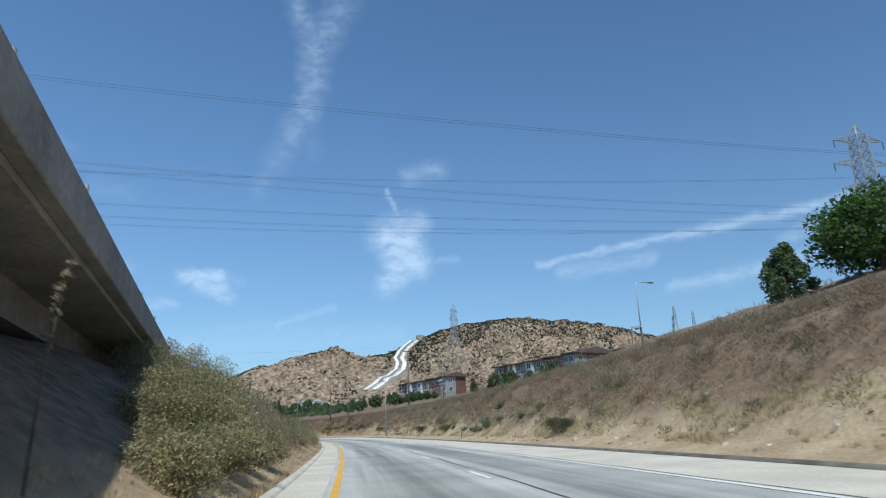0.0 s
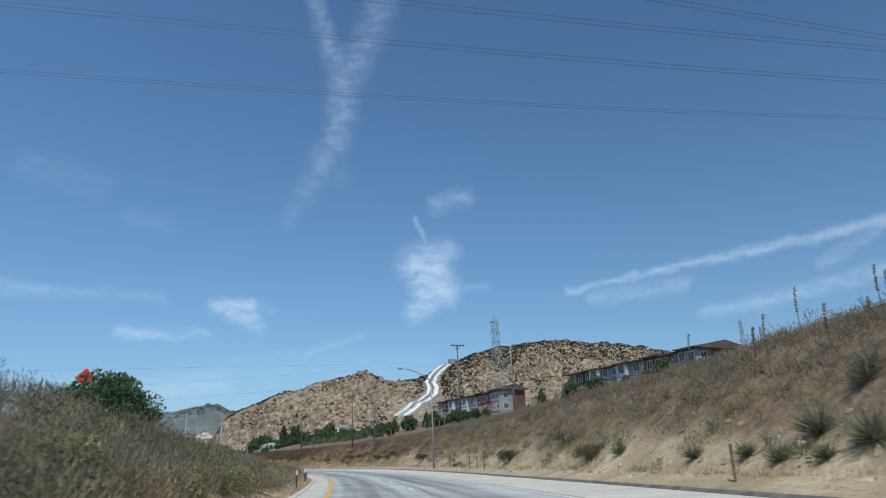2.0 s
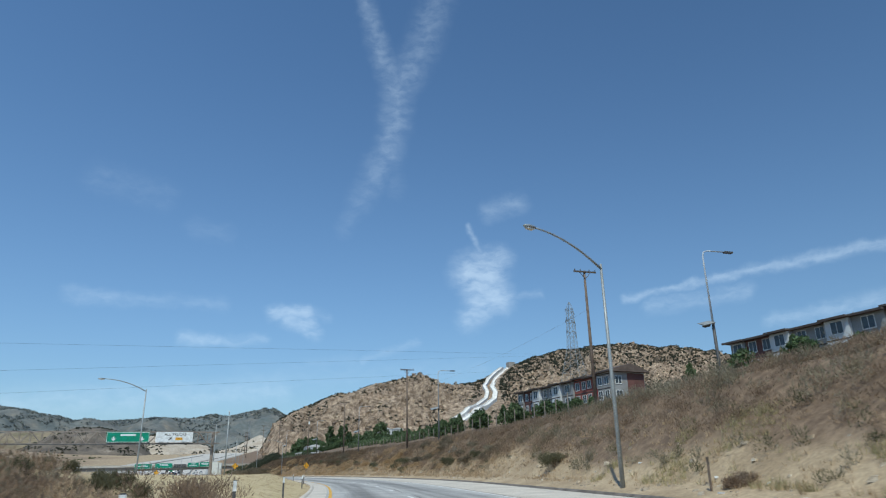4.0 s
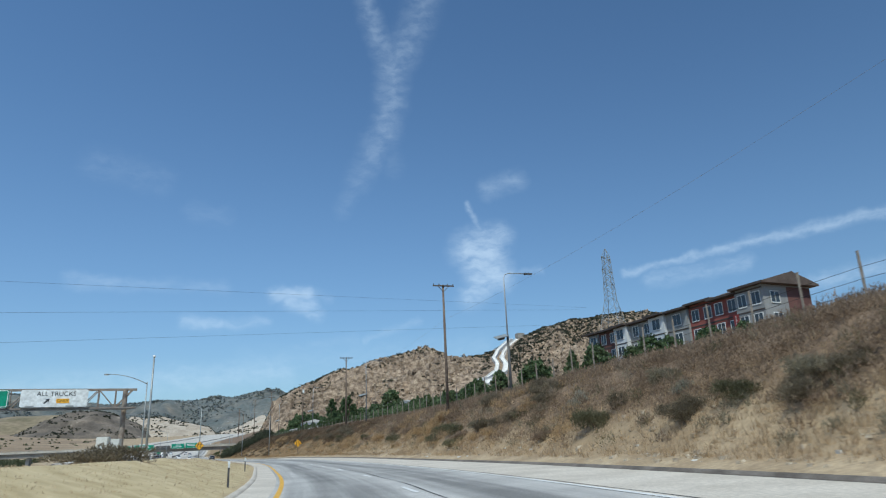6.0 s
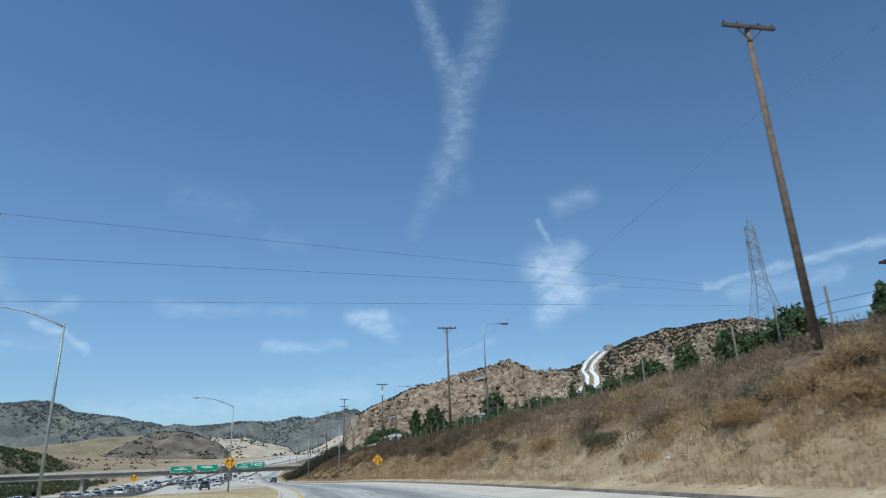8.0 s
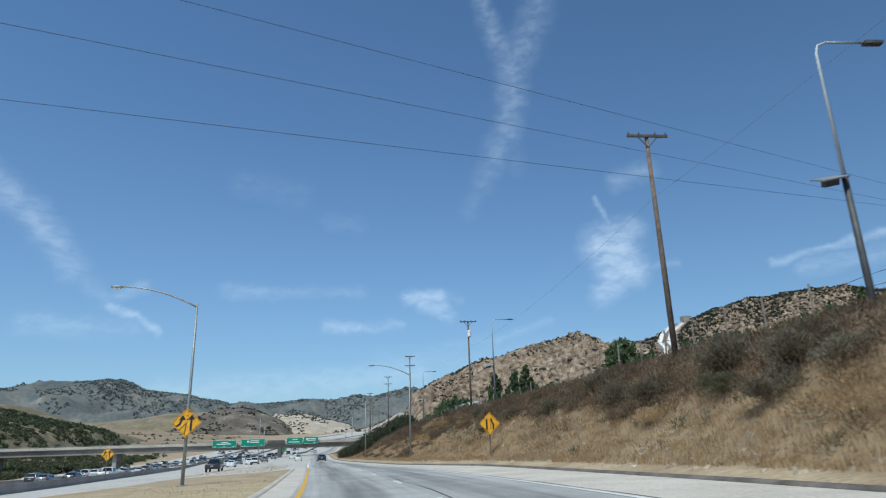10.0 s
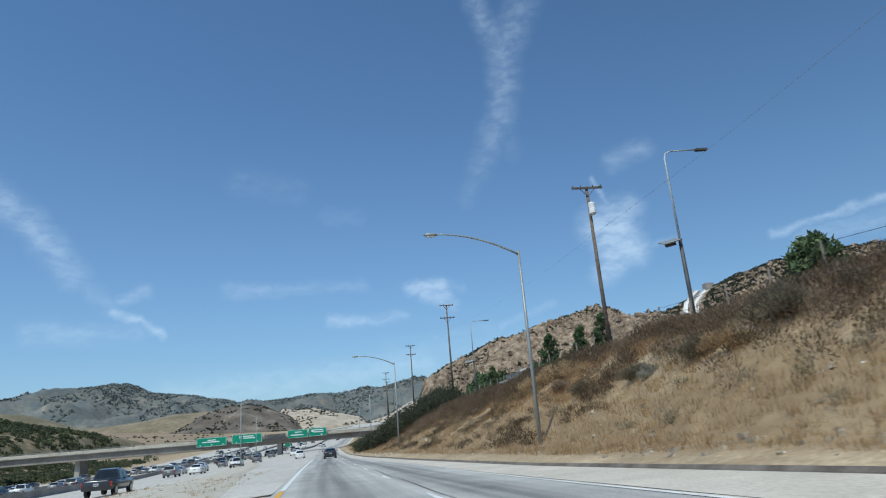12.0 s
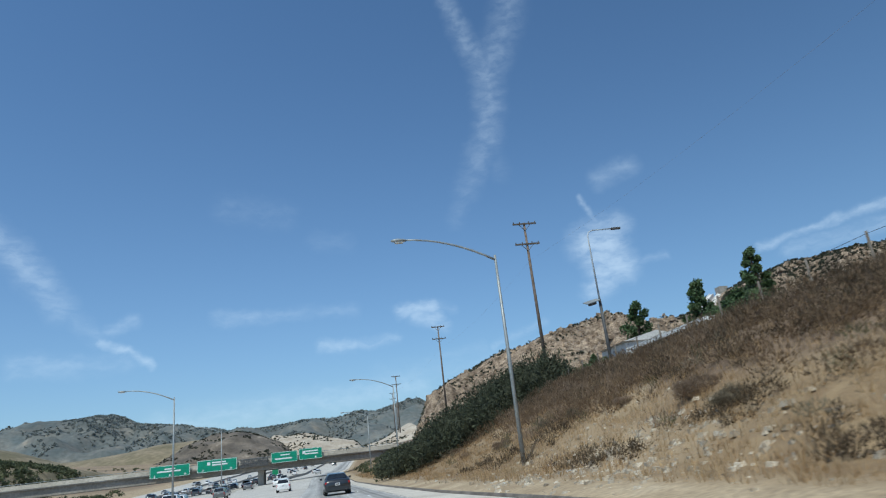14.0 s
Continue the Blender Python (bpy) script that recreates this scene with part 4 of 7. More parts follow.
def gantry():
    g = thing("sign_gantry", (0, 221.3, 0), "weathered steel truss gantry with overhead signs", "sign gantry")
    x0, x1, zb, zt = 6.0, 46.4, 6.55, 8.45
    for y in (-0.6, 0.6):
        part("chord", box(B(), x0, x1, y - 0.07, y + 0.07, zt - 0.07, zt + 0.07), M["rust_steel"], g)
        part("chord", box(B(), x0, x1, y - 0.07, y + 0.07, zb - 0.07, zb + 0.07), M["rust_steel"], g)
        for k in range(25):
            xa = x0 + k * 1.6
            a, b = ((xa, zb), (xa + 1.6, zt)) if k % 2 == 0 else ((xa, zt), (xa + 1.6, zb))
            if a[0] > 44.8:
                continue
            part("diagonal", tube(B(), [(a[0], y, a[1]), (min(b[0], x1), y, b[1])], 0.06, 6), M["rust_steel"], g)
            part("strut", tube(B(), [(xa, y, zb), (xa, y, zt)], 0.05, 6), M["rust_steel"], g)
    part("walkway", box(B(), x0, x1 - 0.4, -1.25, -0.5, zb - 0.2, zb - 0.12), M["dark_steel"], g, "grated walkway under the signs")
    for px in (x0 + 0.4, 45.3):
        part("post", tube(B(), [(px, 0, -0.3), (px, 0, zt + 0.1)], [0.3, 0.24], 10), M["rust_steel"], g)
    return g


gantry()
white_panel = thing("truck_sign", (38.9, 220.4, 7.55), "white overhead sign telling all trucks to keep over", "road sign")
part("panel", plate(6.0, 1.72, 0.08), M["white_sign"], white_panel)
lettering("ALL TRUCKS", 0.62, (0.15, -0.055, 0.42), M["black_sign"], white_panel)
part("only_plate", plate(1.15, 0.44, 0.02, centre=(0.75, -0.055, -0.27)), M["yellow_sign"], white_panel, "yellow plate")
lettering("ONLY", 0.38, (0.75, -0.075, -0.27), M["black_sign"], white_panel)
part("arrow", outline_sheet([(-0.95, -0.46), (-0.86, -0.55), (-0.60, -0.29), (-0.50, -0.39), (-0.42, -0.02), (-0.79, -0.10), (-0.69, -0.20)], -0.06), M["black_sign"], white_panel)
for px in (-2.0, 1.5):
    part("lamp_box", box(B(), px - 0.35, px + 0.35, -0.9, -0.5, -0.92, -0.78), M["galv"], white_panel)
green_panel = thing("lane_sign", (31.6, 220.4, 7.55), "green overhead lane sign with a white arrow", "road sign")
part("panel", plate(6.6, 1.72, 0.08), M["green_sign"], green_panel)
part("border", plate(6.5, 1.63, 0.01, centre=(0, -0.046, 0)), M["white_sign"], green_panel)
part("face", plate(6.38, 1.5, 0.01, centre=(0, -0.056, 0)), M["green_sign"], green_panel)
part("word_bar", box(B(), -1.2, 1.2, -0.072, -0.064, 0.2, 0.5), M["white_sign"], green_panel)
for ax in (-2.2, 2.2):
    part("arrow", outline_sheet([(ax - 0.4, -0.25), (ax, -0.62), (ax + 0.4, -0.25), (ax + 0.12, -0.25), (ax + 0.12, 0.08), (ax - 0.12, 0.08), (ax - 0.12, -0.25)], -0.075), M["white_sign"], green_panel)


def diamond(side, t=0.02, y=0.0, z=0.0):
    r = side / math.sqrt(2)
    return outline_sheet([(0, z + r), (-r, z), (0, z - r), (r, z)], y, t)


def warning_sign(x, y, base, centre, bars, label, post=True):
    s = thing("warning_sign", (x, y, base), label, "road sign")
    z = centre - base
    part("plate", diamond(1.22, 0.02, 0.0, z), M["yellow_sign"], s)
    for pts in bars:
        part("symbol", outline_sheet([(px, z + pz) for px, pz in pts], -0.012), M["black_sign"], s)
    # black border strip
    r = 1.22 / math.sqrt(2) - 0.05
    for (xa, za), (xb, zb) in (((0, r), (r, 0)), ((r, 0), (0, -r)), ((0, -r), (-r, 0)), ((-r, 0), (0, r))):
        k = 0.96
        part("border", outline_sheet([(xa, z + za), (xb, z + zb), (xb * k, z + zb * k), (xa * k, z + za * k)], -0.010), M["black_sign"], s)
    if post:
        part("post", box(B(), -0.05, 0.05, 0.03, 0.13, -0.4, z + 0.4), M["wood_pole"], s)
    return s


def vbar(x0, x1, z0, z1, w=0.1):
    return [(x0 - w / 2, z0), (x0 + w / 2, z0), (x1 + w / 2, z1), (x1 - w / 2, z1)]


LANE_ENDS = [vbar(-0.25, -0.25, -0.46, 0.37, 0.13), vbar(0.29, 0.29, -0.44, -0.04, 0.13), vbar(0.29, 0.13, -0.04, 0.16, 0.13), vbar(0.13, 0.13, 0.16, 0.37, 0.13)] + [vbar(0.08, 0.08, z - 0.035, z + 0.035, 0.07) for z in (-0.38, -0.22, -0.06)]
MERGE = [vbar(0.25, 0.27, -0.46, 0.19, 0.12), [(0.28, 0.48), (0.07, 0.18), (0.48, 0.18)], [(-0.58, -0.15), (-0.53, -0.24), (-0.33, -0.12), (-0.41, -0.02)], [(-0.41, -0.02), (-0.33, -0.12), (-0.22, 0.15), (-0.34, 0.15)],
         [(-0.22, 0.45), (-0.46, 0.14), (-0.06, 0.17)], vbar(-0.08, 0.0, -0.64, 0.0, 0.045), vbar(-0.38, -0.04, -0.42, -0.04, 0.05)] + [vbar(x, x + 0.01, z - 0.04, z + 0.04, 0.05) for x, z in ((0.03, 0.2), (0.05, 0.42), (0.08, 0.65))]
warning_sign(76.91, 294.03, ground_z(76.91, 294.1), 3.25, LANE_ENDS, "yellow diamond sign showing that a lane ends")
warning_sign(56.04, 285.25, 0.0, 3.35, MERGE, "yellow diamond merge sign fixed to a lamp post", post=False)
warning_sign(36.8, 340.0, 0.0, 2.2, MERGE, "yellow diamond merge sign beside the freeway")

marker = thing("end_marker", (18.6, 101, ground_z(18.6, 101)), "red diamond marker on a tall thin post", "road sign")
_mz = 8.0 - ground_z(18.6, 101)
part("plate", diamond(0.95, 0.02, 0, _mz), M["red_sign"], marker)
part("post", tube(B(), [(0, 0.06, -0.3), (0, 0.06, _mz + 0.3)], 0.05, 6), M["galv"], marker)


# ---- lamp posts ----
M["lens"] = material("lamp_glass", (0.55, 0.55, 0.52), (0.62, 0.62, 0.6), 0.3, 0.3, 0.0, 6)


def road_lamp(name, height, reach, label, group):
    """A tapered mast with a rising curved arm to -x and a cobra head."""
    g = thing(name, (0, 0, 0), label, "street lamp", group)
    part("mast", tube(B(), [(0, 0, -0.3), (0, 0, height * 0.5), (0, 0, height)], [0.11, 0.088, 0.062], 10), M["galv"], g, smooth=True)
    pts = [(-reach * s, 0, height - 0.25 + 1.25 * (1 - (1 - s) ** 2)) for s in np.linspace(0, 1, 9)]
    part("arm", tube(B(), pts, [0.06 - 0.02 * s for s in np.linspace(0, 1, 9)], 8), M["galv"], g, smooth=True)
    part("base_plate", box(B(), -0.25, 0.25, -0.25, 0.25, -0.1, 0.06), M["galv"], g)
    bm = B()
    bmesh.ops.create_uvsphere(bm, u_segments=10, v_segments=6, radius=1.0, matrix=Matrix.Translation((-reach - 0.3, 0, height + 0.98)) @ Matrix.Diagonal((0.42, 0.17, 0.1, 1)))
    head = part("lamp_head", bm, M["galv"], g, smooth=True)
    bm = box(B(), -reach - 0.5, -reach - 0.1, -0.11, 0.11, height + 0.86, height + 0.9)
    part("lens", bm, M["lens"], head)
    return g


first = None
for x, y, turn in ((55.9, 119.8, 14), (75.2, 326.1, 0), (73.3, 374.1, 0), (73.5, 424, 0), (74, 474, 0), (90, 600, 0), (56.04, 285.5, 0), (46.9, 237.6, 0), (34.5, 178.4, 8), (50.6, 413, 0), (48.2, 465, 0)):
    z = min(ground_z(x, y), road_z(0, y) + 0.05)
    m = pose(x, y, z, 0, 0, turn)
    if first is None:
        first = road_lamp("street_lamp", 10.85, 4.5, "galvanised street lamp with a curved arm", "street lamps along the freeway")
        first.matrix_world = m
    else:
        copy_thing(first, m)

mast = thing("camera_mast", (47.8, 222.0, 0), "tall grey mast with a small white camera dome", "camera mast")
part("mast", tube(B(), [(0, 0, -0.3), (0, 0, 12)], [0.15, 0.085], 10), M["galv"], mast, smooth=True)
bm = B()
bmesh.ops.create_uvsphere(bm, u_segments=10, v_segments=7, radius=0.16, matrix=Matrix.Translation((0, 0, 12.12)))
part("dome", bm, M["white_sign"], mast, smooth=True)


M["pale_pole"] = material("pale_pole_paint", (0.44, 0.47, 0.50), (0.52, 0.55, 0.58), 0.7, 0.5, 0.0, 10)


def solar_lamp():
    """A street lamp of the road on the slope: dark lower pole, solar panel, pale upper pole and an arm to +x."""
    g = thing("solar_street_lamp", (0, 0, 0), "dark pole with a solar panel below a pale lamp arm", "street lamp", "solar street lamps on the slope")
    part("lower_pole", tube(B(), [(0, 0, -0.5), (0, 0, 6.6)], [0.145, 0.12], 10), M["dark_steel"], g, smooth=True)
    part("upper_pole", tube(B(), [(0, 0, 6.5), (0, 0, 12.2), (0.12, 0, 12.6), (0.5, 0, 12.75)], [0.085, 0.06, 0.05, 0.045], 8), M["pale_pole"], g, smooth=True)
    part("arm", tube(B(), [(0.45, 0, 12.75), (2.3, 0, 12.75)], 0.05, 8), M["galv"], g, smooth=True)
    part("lamp_head", box(B(), 2.2, 3.0, -0.15, 0.15, 12.66, 12.8), M["dark_steel"], g)
    tilt = Matrix.Translation((-0.75, -0.2, 6.4)) @ Euler((radians(24), radians(-14), radians(12))).to_matrix().to_4x4()
    pan = part("solar_panel", box(B(), -0.68, 0.68, -0.32, 0.32, -0.03, 0.03, tilt), M["galv"], g, "flat tilted solar panel")
    part("battery_box", box(B(), -0.35, 0.35, -0.12, 0.12, -0.3, -0.06, tilt), M["dark_steel"], pan)
    return g


solar = None
for x, y, bend in ((67.7, 62.9, 19.5), (77.3, 134.0, 18.2), (79.3, 198.1, 17.1), (83.9, 263.6, 17.1), (87.4, 330.0, 18.3), (88.0, 394, 18.7)):
    m = pose(x, y, bend - 12.4, 0, 0, -8)
    if solar is None:
        solar = solar_lamp()
        solar.matrix_world = m
    else:
        copy_thing(solar, m)


# ---- wooden power poles ----
def power_pole(arms, height, label, drum=False):
    g = thing("power_pole", (0, 0, 0), label, "power pole", "wooden power poles on the slope")
    part("pole", tube(B(), [(0, 0, -0.6), (0, 0, height * 0.5), (0, 0, height)], [0.18, 0.15, 0.115], 10), M["wood_pole"], g, smooth=True)
    for drop, wide in arms:
        z = height - drop
        arm = part("crossarm", box(B(), -wide / 2, wide / 2, -0.2, -0.08, z - 0.08, z + 0.08), M["wood_dark"], g)
        for s in (-1, 1):
            part("brace", tube(B(), [(s * wide * 0.25, -0.15, z - 0.05), (0, -0.12, z - 0.75)], 0.035, 6), M["dark_steel"], g)
        for k in (-0.46, -0.2, 0.2, 0.46):
            bm = tube(B(), [(k * wide, -0.14, z + 0.08), (k * wide, -0.14, z + 0.16), (k * wide, -0.14, z + 0.26)], [0.03, 0.06, 0.04], 6)
            part("insulator", bm, M["dark_steel"], arm)
    if drum:
        bm = tube(B(), [(0.1, -0.4, height - 2.6), (0.1, -0.4, height - 2.5), (0.1, -0.4, height - 1.65), (0.1, -0.4, height - 1.55)], [0.2, 0.28, 0.28, 0.2], 12)
        part("transformer", bm, M["white_sign"], g, "pale grey transformer drum")
    return g


pole_1 = power_pole([(0.15, 2.6)], 14.0, "tall wooden power pole with one crossarm")
pole_2 = power_pole([(0.15, 2.6)], 14.0, "tall wooden power pole carrying a pale transformer", True)
pole_3 = power_pole([(0.15, 2.5), (2.4, 2.6)], 15.0, "tall dark wooden power pole with two crossarms")
used = set()
for kind, x, y, top in ((pole_1, 75.9, 149.0, 20.9), (pole_1, 78.84, 212.5, 19.7), (pole_1, 83.44, 277.0, 19.9), (pole_2, 86.62, 341.0, 20.6), (pole_3, 86.6, 405.5, 24.3), (pole_3, 87.3, 462, 25.5), (pole_3, 87, 530, 26.0), (pole_3, 95, 610, 30), (pole_3, 106, 690, 34)):
    m = pose(x, y, top - (15.0 if kind is pole_3 else 14.0), 0, 0, -6)
    if kind in used:
        copy_thing(kind, m)
    else:
        kind.matrix_world = m
        used.add(kind)

M["wire"] = material("wire", (0.03, 0.03, 0.035), (0.05, 0.05, 0.055), 1.0, 0.6, 0.0, 4)


M["wire_pale"] = material("pale_wire", (0.20, 0.21, 0.23), (0.26, 0.27, 0.29), 1.0, 0.5, 0.0, 4)


def wire(a, b, sag, radius, name="cable", label="thin dark overhead cable", mat="wire"):
    a, b = Vector(a), Vector(b)
    pts = [a.lerp(b, k / 24) - Vector((0, 0, sag * 4 * (k / 24) * (1 - k / 24))) for k in range(25)]
    return tagged(part(name, tube(B(), pts, radius, 4), M[mat]), label, "cable", "overhead cables")


# along the poles and across the freeway
line = [(75.9, 149.0, 20.9), (78.84, 212.5, 19.7), (83.44, 277.0, 19.9), (86.62, 341.0, 20.6), (86.6, 405.5, 24.3), (87.3, 462, 25.5), (87, 530, 26.0), (95, 610, 30)]
for (xa, ya, za), (xb, yb, zb) in zip(line, line[1:]):
    wire((xa, ya, za - 4.2), (xb, yb, zb - 4.2), 0.9, 0.0075 if ya < 300 else 0.0045, "cable", "thin pale overhead cable along the poles", "wire_pale")
for ya, za, yb, zb in ((239.2, 23.6, 354.4, 51.4), (236.7, 15.3, 360.1, 51.7), (247.9, 12.1, 345.0, 43.4)):
    wire((-60, ya, za), (200, yb, zb), 0.0, 0.022)

# bundles of high-voltage lines
for x0, y0, x1, y1, z in ((-90, 116, 150, 54, 30.0), (-90, 112, 150, 50, 30.4), (-90, 92, 150, 44, 30.0), (-90, 100, 150, 58, 33.0), (-90, 76, 150, 22, 30.0), (-90, 132, 150, 64, 33.0), (-90, 124, 150, 40, 36.0)):
    for d in (-0.25, 0.25):
        wire((x0, y0 + d, z + 4), (x1, y1 + d, z + 6), 5.0, 0.0125)


# ---- steel pylons ----
def pylon(height, foot, waist, wide, top, arms, label, bar):
    """Splayed legs up to the waist, a slim lattice body above it, a pointed head, three pairs of arms."""
    g = thing("pylon", (0, 0, 0), label, "pylon", "steel power pylons")
    neck = height * (arms[-1][0] + 0.035)

    def half(z):
        return lerp(z, [-1, waist, neck, height], [foot / 2, wide / 2, top / 2, 0.12])

    for sx in (-1, 1):
        for sy in (-1, 1):
            part("leg", tube(B(), [(sx * half(z), sy * half(z), z) for z in (-1, waist * 0.5, waist, neck, height)], bar, 5), M["galv"], g)
    levels = list(np.linspace(0, waist, 5)) + list(np.linspace(waist, neck, 9))[1:]
    bm = B()
    for z0, z1 in zip(levels, levels[1:]):
        a, b = half(z0), half(z1)
        for s in (-1, 1):
            for p, q in (((-a, s * a, z0), (b, s * b, z1)), ((a, s * a, z0), (-b, s * b, z1)), ((s * a, -a, z0), (s * b, b, z1)), ((s * a, a, z0), (s * b, -b, z1)), ((-b, s * b, z1), (b, s * b, z1)), ((s * b, -b, z1), (s * b, b, z1))):
                tube(bm, [p, q], bar * 0.5, 4)
    part("lattice", bm, M["galv"], g)
    for frac, reach in arms:
        z = height * frac
        for s in (-1, 1):
            bm = B()
            for yy in (-0.4, 0.4):
                tube(bm, [(s * half(z), yy, z), (s * reach, 0, z + 0.35)], bar * 0.6, 4)
                tube(bm, [(s * half(z), yy, z + 1.4), (s * reach, 0, z + 0.35)], bar * 0.6, 4)
                tube(bm, [(s * (half(z) + reach) / 2, yy / 2, z + 0.17), (s * (half(z) + reach) / 2, yy / 2, z + 0.87)], bar * 0.5, 4)
            arm = part("arm", bm, M["galv"], g)
            part("insulator", tube(B(), [(s * reach, 0, z + 0.3), (s * reach, 0, z - 1.1)], 0.09, 6), M["dark_steel"], arm)
    return g


p1 = pylon(40, 10.5, 17.0, 4.0, 2.6, [(0.60, 5.0), (0.74, 5.6), (0.88, 5.0)], "grey lattice steel pylon carrying power lines", 0.12)
p1.matrix_world = pose(223, 368.7, 41.6, 0, 0, 30)
near_pylon = pylon(31, 7.0, 15.0, 2.5, 1.9, [(0.62, 5.0), (0.76, 5.6), (0.90, 4.8)], "grey lattice steel pylon carrying power lines", 0.13)
near_pylon.matrix_world = pose(114.2, 52.6, 17.6, 0, 0, -20)
for x, y, z, turn, h, foot in ((436, 367, 66, 30, 26, 6), (475, 380, 66, 30, 26, 6), (250, 1900, 90, 0, 45, 9)):
    q = pylon(h, foot, h * 0.4, foot * 0.4, 1.6, [(0.62, 4.6), (0.76, 5.2), (0.90, 4.4)], "grey lattice steel pylon carrying power lines", 0.13 if y < 1000 else 0.4)
    q.matrix_world = pose(x, y, z, 0, 0, turn)

# ---- apartment houses on the slope ----
M["stucco_grey"] = material("grey_stucco", (0.24, 0.24, 0.235), (0.30, 0.30, 0.29), 2.0, 0.9, 0.15, 40)
M["stucco_white"] = material("white_stucco", (0.52, 0.53, 0.53), (0.62, 0.63, 0.63), 2.0, 0.9, 0.15, 40)
M["siding_red"] = material("red_siding", (0.215, 0.062, 0.048), (0.265, 0.082, 0.063), 2.0, 0.85, 0.15, 40)
M["siding_dark"] = material("dark_red_siding", (0.105, 0.048, 0.040), (0.145, 0.066, 0.054), 2.0, 0.85, 0.15, 40)
M["roofing"] = material("brown_roofing", (0.085, 0.062, 0.05), (0.125, 0.095, 0.078), 1.2, 0.9, 0.5, 12)
M["trim_dark"] = material("dark_trim", (0.05, 0.038, 0.032), (0.07, 0.055, 0.046), 1.0, 0.7, 0.0, 8)
M["trim_white"] = material("white_trim", (0.62, 0.62, 0.60), (0.70, 0.70, 0.68), 1.0, 0.7, 0.0, 8)
M["pane"] = material("window_pane", (0.035, 0.045, 0.055), (0.06, 0.07, 0.08), 1.5, 0.08, 0.0, 4)
M["banner"] = material("banner_cloth", (0.20, 0.03, 0.03), (0.25, 0.04, 0.035), 1.0, 0.8, 0.1, 12)


def window(parent, face, u, z, w, h, at_plane, back=False):
    """A framed window on a wall. face 'x': wall looking to -x, u runs along y; face 'y': wall looking to -y, u runs along x."""
    def put(name, u0, u1, d0, d1, z0, z1, mat, par):
        if face == "x":
            bm = box(B(), at_plane - d1, at_plane - d0, u0, u1, z0, z1)
        else:
            bm = box(B(), u0, u1, at_plane - d1, at_plane - d0, z0, z1)
        return part(name, bm, mat, par)

    pane = put("window", u - w / 2, u + w / 2, -0.05, 0.02, z - h / 2, z + h / 2, M["pane"], parent)
    for a, b, c, d in ((-w / 2 - 0.09, -w / 2, -h / 2 - 0.09, h / 2 + 0.09), (w / 2, w / 2 + 0.09, -h / 2 - 0.09, h / 2 + 0.09), (-0.03, 0.03, -h / 2, h / 2)):
        put("frame", u + a, u + b, 0.0, 0.06, z + c, z + d, M["trim_white"], pane)
    for c, d in ((-h / 2 - 0.13, -h / 2), (h / 2, h / 2 + 0.09)):
        put("frame", u - w / 2, u + w / 2, 0.0, 0.08, z + c, z + d, M["trim_white"], pane)


# along the front: share of length, wall colour, how far it stands out, height over the eaves, windows
BAYS = [(4.4, "stucco_grey", 0.9, 0.3, 2), (4.6, "siding_red", 0.3, 0.0, 2), (4.7, "siding_red", 0.0, 0.3, 2), (4.4, "stucco_grey", 0.4, 0.0, 1), (3.4, "stucco_white", 0.9, 0.0, 1),
        (5.6, "stucco_grey", 0.0, 0.0, 2), (3.2, "stucco_white", 0.8, 0.0, 1), (5.0, "siding_dark", 0.1, 0.0, 2), (2.6, "stucco_grey", 0.4, 0.0, 1)]


def apartment(x, y0, base, eave, label, deep=13.0):
    g = thing("apartment_building", (0, 0, 0), label, "apartment building", "apartment houses on the slope")
    y = y0
    top = eave
    for n, (w, colour, out, extra, wins) in enumerate(BAYS):
        xf = x - out
        wall = part("wall", box(B(), xf, x + deep, y, y + w - 0.004, base - 2, top + extra), M[colour], g)
        for floor in range(3):
            zc = base + 1.6 + floor * 2.75
            part("storey_band", box(B(), xf - 0.04, xf + 0.02, y + 0.01, y + w - 0.014, zc + 1.12, zc + 1.3), M["trim_dark"], wall)
            for k in range(wins):
                window(wall, "x", y + w * (k + 0.5) / wins, zc, 1.6 if wins == 1 else 1.25, 1.5, xf)
        if n == 0:
            part("end_cladding", box(B(), xf + 4.2, x + deep - 0.1, y - 0.03, y - 0.002, base - 1.5, top + extra - 0.2), M["siding_dark"], wall, "dark red siding")
            for floor in range(3):
                zc = base + 1.6 + floor * 2.75
                for k in range(int(deep / 4)):
                    window(wall, "y", xf + 2.0 + 3.9 * k, zc, 1.4, 1.35, y - 0.03)
        # flat canopy roof of the bay, with a dark fascia
        v0, v1 = y - (0.9 if n == 0 else 0.25), y + w + (0.9 if n == len(BAYS) - 1 else 0.25)
        bm = B()
        lift = top + extra
        pts = [(xf - 0.8, lift + 0.02), (xf - 0.8, lift + 0.22), (x + deep / 2, lift + (1.7 if n < 2 else 0.75)), (x + deep + 0.8, lift + 0.22), (x + deep + 0.8, lift + 0.02)]
        a = [bm.verts.new((px, v0 + n * 0.003, pz + n * 0.004)) for px, pz in pts]
        b = [bm.verts.new((px, v1 + n * 0.003, pz + n * 0.004)) for px, pz in pts]
        bm.faces.new(a)
        bm.faces.new(b[::-1])
        for k in range(5):
            bm.faces.new((a[k], b[k], b[(k + 1) % 5], a[(k + 1) % 5]))
        bmesh.ops.recalc_face_normals(bm, faces=bm.faces[:])
        roof = part("roof", bm, M["roofing"], g)
        part("fascia", box(B(), xf - 0.86, xf - 0.8, v0, v1, lift - 0.02, lift + 0.26), M["trim_dark"], roof)
        y += w
    return g


